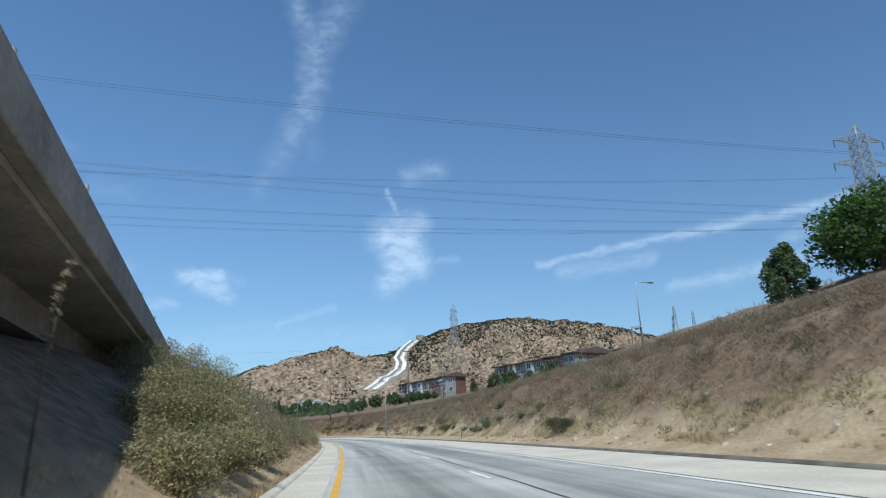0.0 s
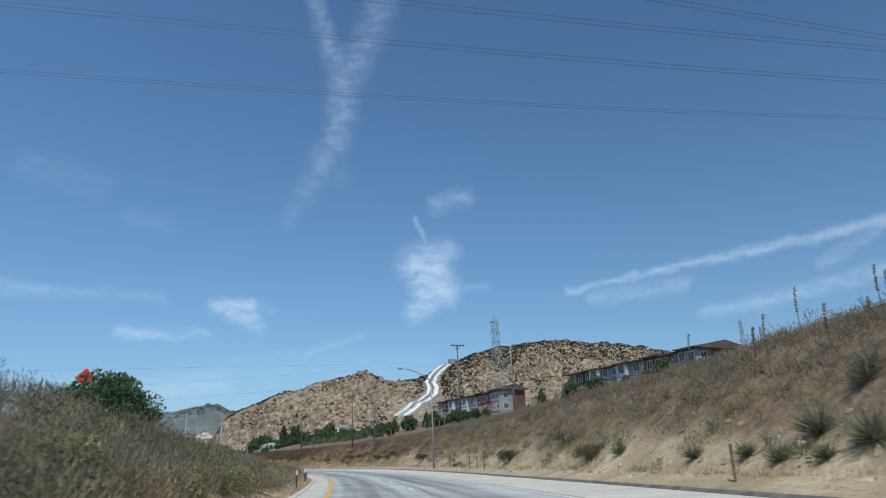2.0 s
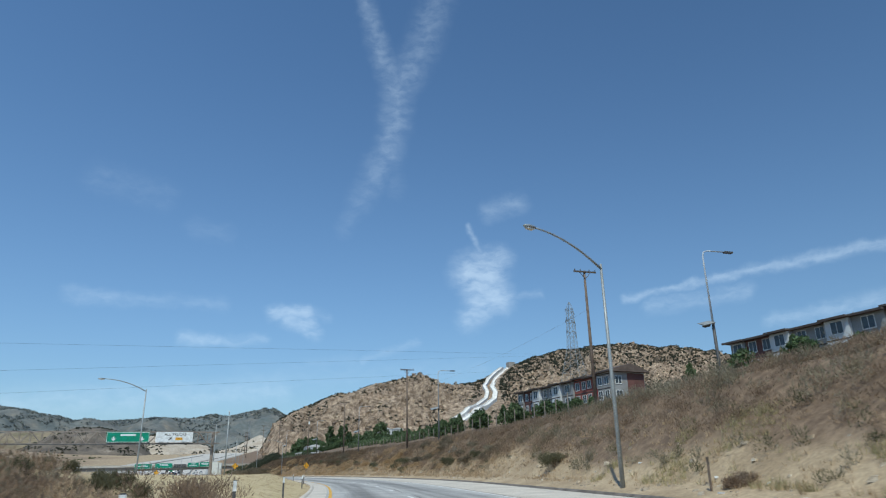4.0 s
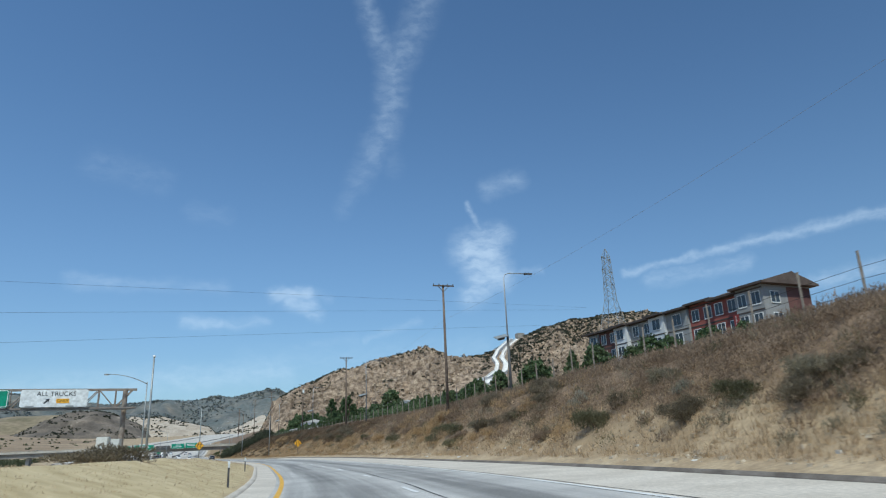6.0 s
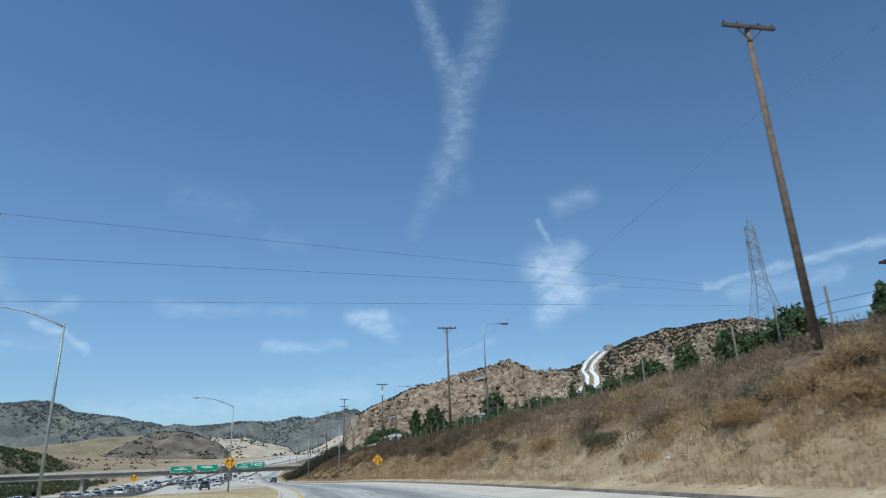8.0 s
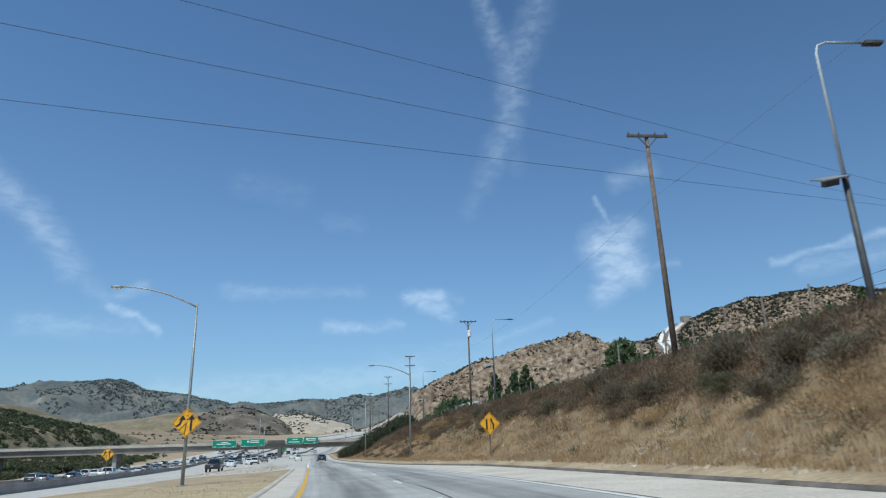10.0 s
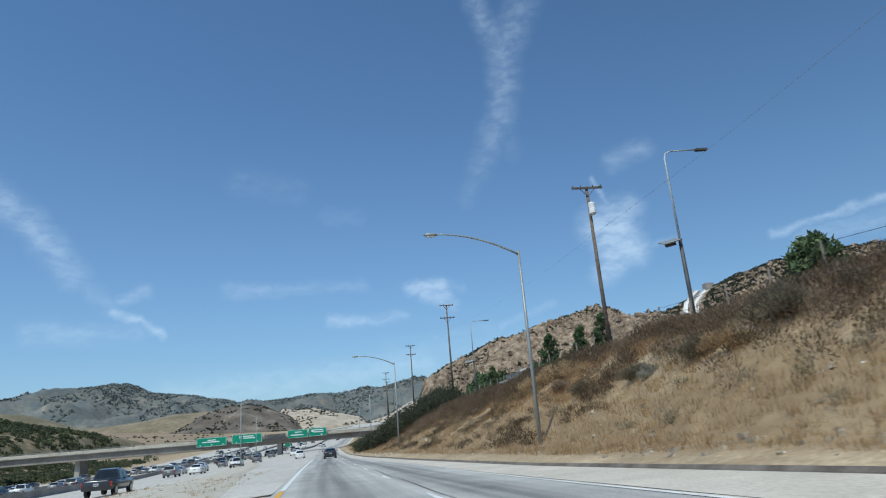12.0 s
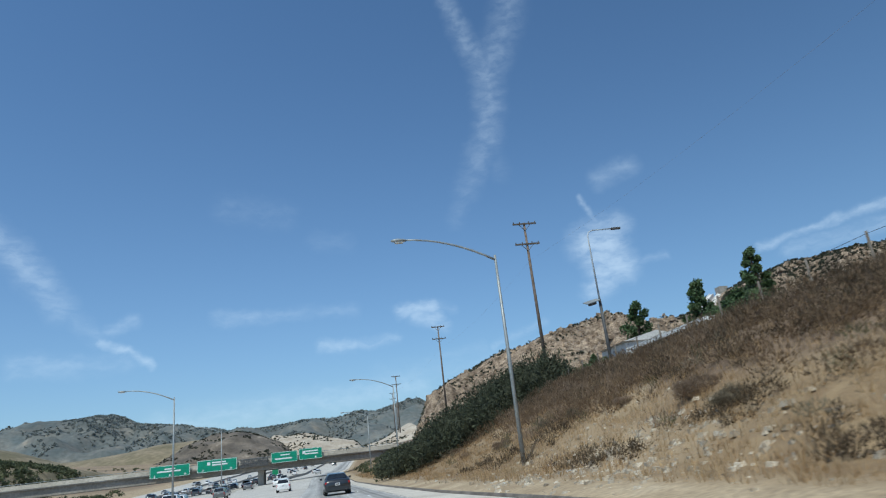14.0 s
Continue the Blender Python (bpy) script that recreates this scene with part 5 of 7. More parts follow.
apartment(117.6, 200.5, 10.4, 18.75, "three-storey apartment block in grey, white and red stucco", 7.5)
apartment(116.4, 131.0, 10.6, 18.75, "apartment block with red and white bays above brush")
apartment(124.0, 86.0, 11.0, 18.9, "apartment block with a low brown roof above brush")
banner = thing("banner", (116.55, 205.0, 14.4), "dark red hanging banner with white letters", "banner")
part("cloth", box(B(), -0.02, 0.02, -0.45, 0.45, -1.6, 1.6), M["banner"], banner)
for k, ch in enumerate("LEASING"):
    lettering(ch, 0.5, (-0.03, 0, 1.3 - 0.43 * k), M["white_sign"], banner, (90, 0, -90))

# small houses and roofs among the trees
M["house_white"] = material("white_house", (0.55, 0.55, 0.53), (0.66, 0.66, 0.64), 2.0, 0.85, 0.1, 20)
M["house_roof"] = material("pale_roof", (0.50, 0.49, 0.47), (0.60, 0.59, 0.57), 2.0, 0.85, 0.2, 14)


def house(x, y, z, w, d, h, label, turn=0.0):
    g = thing("house", (x, y, z), label, "house", "houses among the trees", turn)
    wall = part("wall", box(B(), -w / 2, w / 2, -d / 2, d / 2, -2, h), M["house_white"], g)
    bm = B()
    a = [bm.verts.new((px, -d / 2 - 0.4, pz)) for px, pz in ((-w / 2 - 0.5, h + 0.004), (0, h + w * 0.13), (w / 2 + 0.5, h + 0.004))]
    b = [bm.verts.new((px, d / 2 + 0.4, pz)) for px, pz in ((-w / 2 - 0.5, h + 0.004), (0, h + w * 0.13), (w / 2 + 0.5, h + 0.004))]
    bm.faces.new(a)
    bm.faces.new(b[::-1])
    for k in range(3):
        bm.faces.new((a[k], b[k], b[(k + 1) % 3], a[(k + 1) % 3]))
    bmesh.ops.recalc_face_normals(bm, faces=bm.faces[:])
    part("roof", bm, M["house_roof"], g)
    for k in (-0.28, 0.05, 0.3):
        window(wall, "y", k * w, h * 0.55, 1.2, 1.2, -d / 2)
    return g


house(106, 421.5, ground_z(105, 421.5) - 0.1, 8.5, 7, 13.0 - ground_z(105, 421.5), "small white house with a pale roof behind brush")
house(166, 500, 22, 9, 8, 4, "small white house with a pale roof")
house(176, 505, 23, 7, 8, 3.5, "small white house with a pale roof")
house(205, 560, 22, 10, 8, 4, "small white house with a pale roof")
carport = thing("carport", (96.5, 394, 7.2), "open carport with a flat white roof behind brush", "carport")
part("roof", box(B(), -3.4, 3.4, -6.4, 6.4, 2.15, 2.32), M["house_white"], carport)
part("fascia", box(B(), -3.46, -3.402, -6.4, 6.4, 2.02, 2.36), M["trim_white"], carport)
part("fascia", box(B(), -3.46, 3.46, -6.46, -6.402, 2.02, 2.36), M["trim_white"], carport)
part("back_wall", box(B(), 2.9, 3.1, -6.2, 6.2, -2, 2.146), M["stucco_grey"], carport)
for k in range(4):
    part("post", box(B(), -3.2, -3.05, -6.0 + 3.9 * k, -5.85 + 3.9 * k, -2, 2.146), M["trim_white"], carport)

# ---- cabinets, fences and posts ----
M["cabinet_paint"] = material("pale_cabinet_paint", (0.50, 0.50, 0.47), (0.58, 0.58, 0.55), 0.8, 0.6, 0.05, 20)
for x, y in ((44.9, 204.8), (45.6, 207.5)):
    cab = thing("utility_cabinet", (x, y, ground_z(x, y) + 0.35), "pale grey metal utility cabinet in dry grass", "cabinet", "utility cabinets by the gantry", -12)
    bm = box(B(), -0.46, 0.46, -0.38, 0.38, 0, 2.0)
    bmesh.ops.bevel(bm, geom=bm.edges[:], offset=0.04, segments=2, affect="EDGES")
    part("body", bm, M["cabinet_paint"], cab)
    part("door", box(B(), -0.40, 0.40, -0.41, -0.382, 0.12, 1.86), M["cabinet_paint"], cab)
    part("handle", box(B(), 0.28, 0.33, -0.44, -0.411, 0.9, 1.08), M["dark_steel"], cab)
    part("plinth", box(B(), -0.55, 0.55, -0.46, 0.46, -0.8, 0.02), M["concrete"], cab)

rng = random.Random(5)
M["fence_wood"] = material("grey_fence_wood", (0.19, 0.16, 0.13), (0.29, 0.25, 0.205), 0.4, 0.9, 0.3, 12)
fence = thing("fence", (0, 0, 0), "worn post and wire fence along the crest", "fence")
prev = None
for k in range(76):
    y = 150 + k * 3.4
    x = at(22.6 + 0.4 * math.sin(y * 0.05), y)[0]
    z = ground_z(x, y)
    part("post", tube(B(), [(x, y, z - 0.3), (x + rng.uniform(-0.06, 0.06), y, z + (2.5 if y < 290 else 1.9))], 0.06, 6), M["fence_wood"], fence)
    if prev:
        for h in (0.8, 1.3, 1.8):
            part("wire", tube(B(), [(prev[0], prev[1], prev[2] + h), (x, y, z + h)], 0.012, 3), M["wire"], fence)
    prev = (x, y, z)


def delineator(x, y, h, mat, label, cap):
    z = ground_z(x, y)
    g = thing("marker_post", (x, y, z), label, "marker post", "roadside marker posts")
    part("post", box(B(), -0.04, 0.04, -0.02, 0.02, -0.2, h), mat, g)
    part("reflector", box(B(), -0.045, 0.045, -0.03, -0.021, h - 0.28, h - 0.02), cap, g)


for off, y in ((-2.0, 86.7), (-2.0, 96.8), (-2.1, 104.6), (-2.2, 113), (-2.2, 128), (-2.2, 150), (-2.1, 172), (-2.2, 196)):
    delineator(at(off, y)[0], y, 1.05, M["dark_steel"], "short dark marker post with a white reflector", M["white_sign"])
for off, y in ((13.1, 62), (13.3, 99), (13.4, 102), (13.4, 105), (13.3, 113)):
    delineator(at(off, y)[0], y, 1.15, M["wood_pole"], "short brown wooden marker post by the kerb", M["wood_dark"])
delineator(73.0, 350.2, 1.12, M["wood_pole"], "short brown marker post with a white reflector", M["white_sign"])

# ---- plants ----
M["brush_brown"] = leafy(material("brown_brush", (0.205, 0.146, 0.098), (0.31, 0.228, 0.156), 3.0, 1.0, 0.0, 10, per_piece=0.2))
M["brush_grey"] = leafy(material("grey_sage", (0.185, 0.165, 0.112), (0.295, 0.26, 0.18), 3.0, 1.0, 0.0, 10, per_piece=0.2))
M["brush_olive"] = leafy(material("olive_brush", (0.095, 0.094, 0.05), (0.172, 0.158, 0.09), 2.5, 1.0, 0.0, 10, per_piece=0.2))
M["straw"] = leafy(material("straw_grass", (0.385, 0.258, 0.132), (0.49, 0.355, 0.20), 3.5, 1.0, 0.0, 10, per_piece=0.2))
M["pale_straw"] = leafy(material("pale_straw_grass", (0.42, 0.31, 0.19), (0.54, 0.42, 0.28), 3.5, 1.0, 0.0, 10, per_piece=0.2))
M["leaf_green"] = leafy(material("green_leaves", (0.062, 0.102, 0.040), (0.108, 0.158, 0.066), 2.0, 0.8, 0.0, 8, per_piece=0.45))
M["leaf_bright"] = leafy(material("bright_leaves", (0.045, 0.095, 0.016), (0.075, 0.135, 0.026), 1.5, 0.8, 0.0, 8, per_piece=0.4))
M["bank_leaf"] = leafy(material("bank_leaves", (0.205, 0.195, 0.099), (0.341, 0.302, 0.165), 1.2, 0.8, 0.0, 8, per_piece=0.45))
M["bark"] = material("bark", (0.085, 0.062, 0.042), (0.135, 0.10, 0.07), 0.3, 0.95, 0.5, 12)
M["green_straw"] = leafy(material("green_straw_grass", (0.36, 0.32, 0.165), (0.50, 0.43, 0.25), 3.5, 1.0, 0.0, 10, per_piece=0.25))
R = np.random.default_rng(11)


def leaf_mesh(name, V, mat):
    """V: (n, 3, 3) corner array, a triangle a leaf."""
    n = len(V)
    me = bpy.data.meshes.new(name)
    me.vertices.add(3 * n)
    me.vertices.foreach_set("co", V.astype(np.float32).ravel())
    me.loops.add(3 * n)
    me.loops.foreach_set("vertex_index", np.arange(3 * n, dtype=np.int32))
    me.polygons.add(n)
    me.polygons.foreach_set("loop_start", np.arange(0, 3 * n, 3, dtype=np.int32))
    me.update(calc_edges=True)
    me.materials.append(mat)
    return me


def leaves(centres, radii, per, size, low=-0.35, long=1.6, upright=0.0):
    """Small leaves in a shell round each centre. radii (n, 3)."""
    n = len(centres) * per
    d = R.normal(size=(n, 3))
    d /= np.linalg.norm(d, axis=1, keepdims=True)
    d[:, 2] = np.where(d[:, 2] < low, -d[:, 2], d[:, 2])
    c = np.repeat(np.asarray(centres, float), per, 0) + d * np.repeat(np.asarray(radii, float), per, 0) * (R.random((n, 1)) ** 0.45)
    u = R.normal(size=(n, 3)) * (1 - 0.6 * upright) + d * 0.9 + np.array([0, 0, 0.35 + 0.75 * upright])
    u /= np.linalg.norm(u, axis=1, keepdims=True)
    w = np.cross(u, R.normal(size=(n, 3)))
    w /= np.linalg.norm(w, axis=1, keepdims=True) + 1e-9
    s = size * (0.55 + 0.9 * R.random((n, 1)))
    u, w = u * s * long / 2, w * s / 2
    return np.stack([c - u + w, c + u, c - u - w], 1)


def blades(bases, heights, per, spread, width):
    """Upright grass blades, each a slender triangle."""
    n = len(bases) * per
    b = np.repeat(np.asarray(bases, float), per, 0)
    h = np.repeat(np.asarray(heights, float), per)[:, None] * (0.5 + 0.7 * R.random((n, 1)))
    a = R.random(n) * 2 * np.pi
    out = np.stack([np.cos(a), np.sin(a), np.zeros(n)], 1)
    b = b + out * R.random((n, 1)) * spread * 0.5
    tip = b + out * h * (0.15 + 0.5 * R.random((n, 1))) + np.array([0, 0, 1.0]) * h
    side = np.stack([-out[:, 1], out[:, 0], np.zeros(n)], 1) * width
    return np.stack([b + side, tip, b - side], 1)


def spread(y0, y1, o0, o1, n, keep=None):
    """Random plan points between two distances and offsets, on the ground."""
    out = []
    while len(out) < n:
        y, o = R.uniform(y0, y1), R.uniform(o0, o1)
        if keep and R.random() > keep(o, y):
            continue
        x = at(o, y)[0]
        out.append((x, y, ground_z(x, y)))
    return np.array(out)


def patch(x, y, size, seed):
    return noise.noise((x / size, y / size, seed))


def stuff(name, V, mat, label, category):
    return tagged(new(name, leaf_mesh(name, V, mat)), label, category, kind="stuff")


def brush(name, pts, rad, tall, per, size, mat, label, long=6.0):
    r = np.stack([rad, rad, tall], 1)
    c = pts + np.array([0, 0, 1.0]) * (tall * 0.35)[:, None]
    return stuff(name, leaves(c, r, per, size * 0.88, -0.35, long * 0.9, 1.0), mat, label, "brush")


# brown brush over the upper slope
pts = spread(-25, 175, 14.8, 30, 3600, lambda o, y: min(1, max(0.02, (o - 15.6 + 1.5 * patch(o * 2, y, 7, 1)) / 1.3)))
brush("brown_brush", pts, R.uniform(0.45, 1.0, len(pts)), R.uniform(0.3, 0.7, len(pts)), 105, 0.037, M["brush_brown"], "dense dry brown brush on the slope", 4.6)
pts = spread(150, 470, 14.2, 26, 4000, lambda o, y: min(1, max(0.04, (o - lerp(y, [150, 185, 240, 290, 330, 345, 365, 470], [16.2, 15.2, 15.6, 17.0, 18.2, 18.6, 16.6, 16.4]) + 3.2 * patch(o * 2, y, 9, 2)) / 2.0)))
brush("dry_brush", pts, R.uniform(0.5, 1.1, len(pts)), R.uniform(0.35, 0.85, len(pts)), 100, 0.046, M["brush_brown"], "patchy dry brown brush on the slope", 4.2)
pts = spread(-20, 480, 14.4, 26, 900, lambda o, y: (0.25 + 0.6 * (patch(o * 2, y, 8, 5) > 0.05)) * lerp(y, [290, 330], [1.0, 0.35]))
brush("grey_brush", pts, R.uniform(0.25, 0.65, len(pts)), R.uniform(0.25, 0.65, len(pts)), 130, 0.03, M["brush_grey"], "grey sagebrush scattered on the slope")
pts = spread(-20, 480, 14.2, 24, 420, lambda o, y: (0.6 if patch(o * 2, y, 10, 8) > 0 else 0.15) * lerp(y, [290, 330], [1.0, 0.35]))
brush("olive_brush", pts, R.uniform(0.3, 0.7, len(pts)), R.uniform(0.3, 0.75, len(pts)), 140, 0.03, M["brush_olive"], "olive green bushes scattered on the slope")

M["brush_dark"] = leafy(material("dark_brown_brush", (0.132, 0.088, 0.052), (0.205, 0.142, 0.086), 3.0, 1.0, 0.0, 10, per_piece=0.2))
pts = spread(248, 450, 15.2, 24, 2700, lambda o, y: min(1, max(0.03, (o - lerp(y, [248, 262, 284, 300, 312, 320, 332, 342, 350, 356, 450], [17.8, 15.9, 16.6, 17.0, 18.0, 18.4, 19.8, 19.4, 17.4, 16.2, 16.2]) + 2.0 * patch(o * 2, y, 10, 12)) / 1.2)))
brush("dark_brush", pts, R.uniform(0.5, 1.2, len(pts)), R.uniform(0.45, 0.95, len(pts)), 112, 0.048, M["brush_dark"], "dense dark brown brush under the crest", 4.2)

pts = spread(15, 150, 17.0, 25, 380, lambda o, y: 1.0 if patch(o * 2, y, 6, 41) > 0.08 else 0.06)
brush("tall_brush", pts, R.uniform(0.5, 1.1, len(pts)), R.uniform(0.5, 1.05, len(pts)), 120, 0.04, M["brush_grey"], "tall clumps of grey-brown dry brush high on the slope")

pts = spread(175, 262, 14.4, 20, 330, lambda o, y: 1.0 if patch(o * 2, y, 7, 31) > 0.18 else 0.05)
brush("golden_brush", pts, R.uniform(0.4, 1.0, len(pts)), R.uniform(0.3, 0.8, len(pts)), 95, 0.036, M["straw"], "golden dry brush in patches on the slope")

# straw-coloured grass
pts = spread(145, 290, 13.2, 19, 7000, lambda o, y: max(0.06, 0.5 + 1.1 * patch(o * 2, y, 9, 4)))
stuff("tufted_grass", blades(pts, R.uniform(0.12, 0.42, len(pts)), 12, 0.6, 0.012), M["pale_straw"], "pale dry grass tufts on the bare slope", "grass")
pts = spread(250, 470, 13.2, 24, 15500, lambda o, y: max(0.05, 1 - abs(o - 15.5) / 7 + 0.8 * patch(o * 2, y, 12, 4)) * lerp(y, [250, 270], [0.3, 1]))
stuff("straw_grass", blades(pts, R.uniform(0.12, 0.45, len(pts)), 16, 1.0, 0.009), M["straw"], "straw-coloured dry grass on the slope", "grass")
M["rust_straw"] = leafy(material("rust_straw_grass", (0.37, 0.225, 0.10), (0.47, 0.30, 0.15), 3.0, 1.0, 0.0, 10, per_piece=0.2))
pts = spread(325, 352, 16.4, 21, 1500, lambda o, y: 1.0 if patch(o * 2, y, 5, 44) > -0.1 else 0.15)
stuff("rusty_grass", blades(pts, R.uniform(0.2, 0.5, len(pts)), 18, 0.8, 0.009), M["rust_straw"], "rust-tinged dry grass high on the slope", "grass")
pts = spread(-5, 125, 13.6, 17.6, 2600, lambda o, y: 1.0 if patch(o * 2, y, 4, 61) > 0.12 else 0.04)
stuff("golden_tufts", blades(pts, R.uniform(0.14, 0.4, len(pts)), 18, 0.5, 0.009), M["green_straw"], "pale golden-green grass tufts in patches on bare soil", "grass")
pts = spread(-20, 150, 13.4, 18, 3000, lambda o, y: 0.12 + max(0, patch(o * 2, y, 6, 4)))
stuff("sparse_grass", blades(pts, R.uniform(0.1, 0.32, len(pts)), 14, 0.4, 0.008), M["pale_straw"], "sparse straw-coloured grass on bare earth", "grass")
pts = spread(105, 292, -16, -1.8, 11000, lambda o, y: lerp(y, [255, 292], [1, 0.12]) if -o < lerp(y, [105, 221, 285, 300], [16, 14, 12, 10]) else 0.0)
stuff("field_grass", blades(pts, R.uniform(0.03, 0.1, len(pts)), 7, 1.1, 0.007), M["pale_straw"], "dry yellow grass between ramp and freeway", "grass")
pts = spread(0, 110, -3.6, -1.7, 1500, None)
stuff("verge_grass", blades(pts, R.uniform(0.08, 0.26, len(pts)), 22, 0.5, 0.006), M["pale_straw"], "dry yellow grass along the verge", "grass")

# bushes on the bank left of the ramp, none under the bridge
def open_sky(o, y):
    return y > 42 or at(o, y)[0] > EDGE_A.x + 0.2011 * (y - EDGE_A.y) + 0.1


pts = spread(21, 112, -10.5, -2.6, 440, open_sky)
tall = np.array([lerp(y, [14, 50, 80, 112], [1.35, 1.2, 0.75, 0.3]) for y in pts[:, 1]]) * R.uniform(0.6, 1.2, len(pts))
brush("bank_brush", pts, tall * R.uniform(0.8, 1.2, len(pts)), tall, 480, 0.027, M["brush_grey"], "grey-green brush covering the bank")
pts = spread(21, 116, -10.5, -3.0, 250, lambda o, y: open_sky(o, y) and (1.0 if patch(o * 1.5, y, 5, 21) > 0.02 else 0.08))
tall = np.array([lerp(y, [14, 50, 80, 116], [1.4, 1.2, 0.8, 0.3]) for y in pts[:, 1]]) * R.uniform(0.6, 1.2, len(pts))
brush("bank_bushes", pts, tall * R.uniform(0.7, 1.1, len(pts)), tall, 560, 0.024, M["brush_olive"], "olive green bushes covering the bank")
pts = spread(22, 118, -10.5, -2.4, 260, lambda o, y: open_sky(o, y) and (1.0 if patch(o * 1.5, y, 6, 23) > 0.05 else 0.1))
brush("bank_dry_brush", pts, R.uniform(0.5, 1.0, len(pts)), R.uniform(0.35, 0.8, len(pts)), 430, 0.024, M["brush_brown"], "dry brown brush on the bank")

pts = spread(24, 112, -9.5, -2.4, 130, lambda o, y: open_sky(o, y) and (1.0 if patch(o * 1.5, y, 5, 33) > 0.06 else 0.05))
brush("bank_golden_brush", pts, R.uniform(0.5, 0.9, len(pts)), np.array([lerp(y, [24, 60, 112], [1.1, 0.9, 0.4]) for y in pts[:, 1]]), 420, 0.022, M["pale_straw"], "pale golden dry brush among the green on the bank")
# leafy green bushes where the bank begins
for x, y, s in ((1.85, 12.9, 0.85), (2.4, 14.9, 1.0), (3.6, 17.3, 1.05), (4.7, 19.9, 1.0), (5.9, 22.8, 0.95), (2.6, 17.2, 1.3), (2.75, 18.5, 1.2), (2.7, 19.8, 1.4), (3.05, 21.0, 1.35), (3.9, 22.6, 1.25), (3.1, 23.5, 1.25), (4.4, 26.5, 1.4), (6.6, 30.5, 1.3), (3.6, 29.5, 1.4), (8.8, 35.0, 1.2), (5.6, 34.0, 1.6)) + tuple((at(-3.9 + 0.5 * math.sin(y), y)[0], y, 0.95 + 0.15 * math.cos(y * 3)) for y in range(24, 64, 4)) + tuple((at(-3.5 + 0.4 * math.sin(y), y)[0], y, lerp(y, [64, 100], [0.85, 0.45])) for y in range(64, 102, 3)):
    g = thing("leafy_bush", (x, y, ground_z(x, y) - 0.1), "dense grey-green leafy bush on the bank", "bush", "leafy bushes on the bank")
    a = R.random(16) * 6.28
    q = R.random(16) ** 0.5
    c = np.stack([np.cos(a) * q * s, np.sin(a) * q * s, s * R.uniform(0.2, 0.85, 16)], 1)
    o = new("foliage", leaf_mesh("foliage", leaves(c, np.full((16, 3), 0.48 * s), 620 if y < 40 else 380, 0.036 if y < 40 else 0.044, -0.6, 1.7), M["bank_leaf"]))
    o.parent = g
    for k in range(5):
        t = k * 1.26
        part("stem", tube(B(), [(0, 0, -0.2), (0.3 * s * math.cos(t), 0.3 * s * math.sin(t), s * 0.4), (0.6 * s * math.cos(t), 0.6 * s * math.sin(t), s * 0.8)], [0.04, 0.025, 0.01], 5), M["bark"], g)

# shrubs over the rocky hill
M["leaf_hill"] = leafy(material("hill_scrub_leaves", (0.044, 0.05, 0.034), (0.078, 0.08, 0.054), 9.0, 0.9, 0.0, 8, per_piece=0.4))
hp = []
while len(hp) < 17000:
    x, y = R.uniform(90, 1250), R.uniform(660, 1030)
    gully = abs(noise.noise((x / 62, y / 62, 2.0)))
    grow = 1.6 * gully - 0.35 + 1.1 * patch(x, y, 70, 3) + 0.9 * patch(x, y, 24, 4) + 0.4 * patch(x, y, 9, 5) + lerp(y, [700, 930, 1000], [-0.2, 0.05, 0.5]) + lerp(x, [380, 520, 640], [0.0, 0.35, 0.35 + lerp(y, [860, 990], [0.0, 0.45])])
    if near_chute(x, y) < 13 or grow < R.uniform(0.0, 0.45):
        continue
    hp.append((x, y, ridge_z(x, y, *ROCK)))
hp = np.array(hp)
hr = R.uniform(0.7, 1.5, len(hp)) ** 2
stuff("hill_shrubs", leaves(hp + np.array([0, 0, 0.5]), np.stack([hr, hr, hr * 0.75], 1), 10, 1.15), M["leaf_hill"], "dark shrubs dotted over the rocky hill", "shrubs")
hp = []
while len(hp) < 7000:
    x, y = R.uniform(430, 1150), R.uniform(800, 1010)
    if near_chute(x, y) > 13 and patch(x, y, 45, 31) + 0.5 * patch(x, y, 15, 32) + lerp(y, [800, 930], [-0.5, 0.3]) + lerp(x, [430, 620], [-0.3, 0.1]) > R.uniform(-0.2, 0.3):
        hp.append((x, y, ridge_z(x, y, *ROCK)))
hr = R.uniform(1.2, 2.7, len(hp))
stuff("crown_shrubs", leaves(np.array(hp) + np.array([0, 0, 0.4]), np.stack([hr, hr, hr * 0.7], 1), 10, 1.5), M["leaf_hill"], "dark scrub over the hill's crown", "shrubs")
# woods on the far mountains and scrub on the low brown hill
# far leaves: haze is put into their colour, pale and bluish
M["leaf_hazed"] = leafy(material("hazed_wood_leaves", (0.19, 0.208, 0.20), (0.222, 0.236, 0.218), 60.0, 1.0, 0.0, 6, per_piece=0.3), 0.2)
wp = []
while len(wp) < 10000:
    x, y = R.uniform(-2300, 900), R.uniform(2900, 4020)
    if 1.4 * patch(x, y, 330, 8) + 0.7 * patch(x, y, 110, 9) + lerp(y, [2900, 3950], [-0.3, 0.35]) > R.uniform(-0.25, 0.55):
        wp.append((x, y, ridge_z(x, y, *FAR)))
wr = R.uniform(3, 8, len(wp))
stuff("far_woods", leaves(np.array(wp), np.stack([wr, wr, wr * 0.7], 1), 9, 6.0), M["leaf_hazed"], "woods in haze-paled colour on the far mountains", "woods")
wp = []
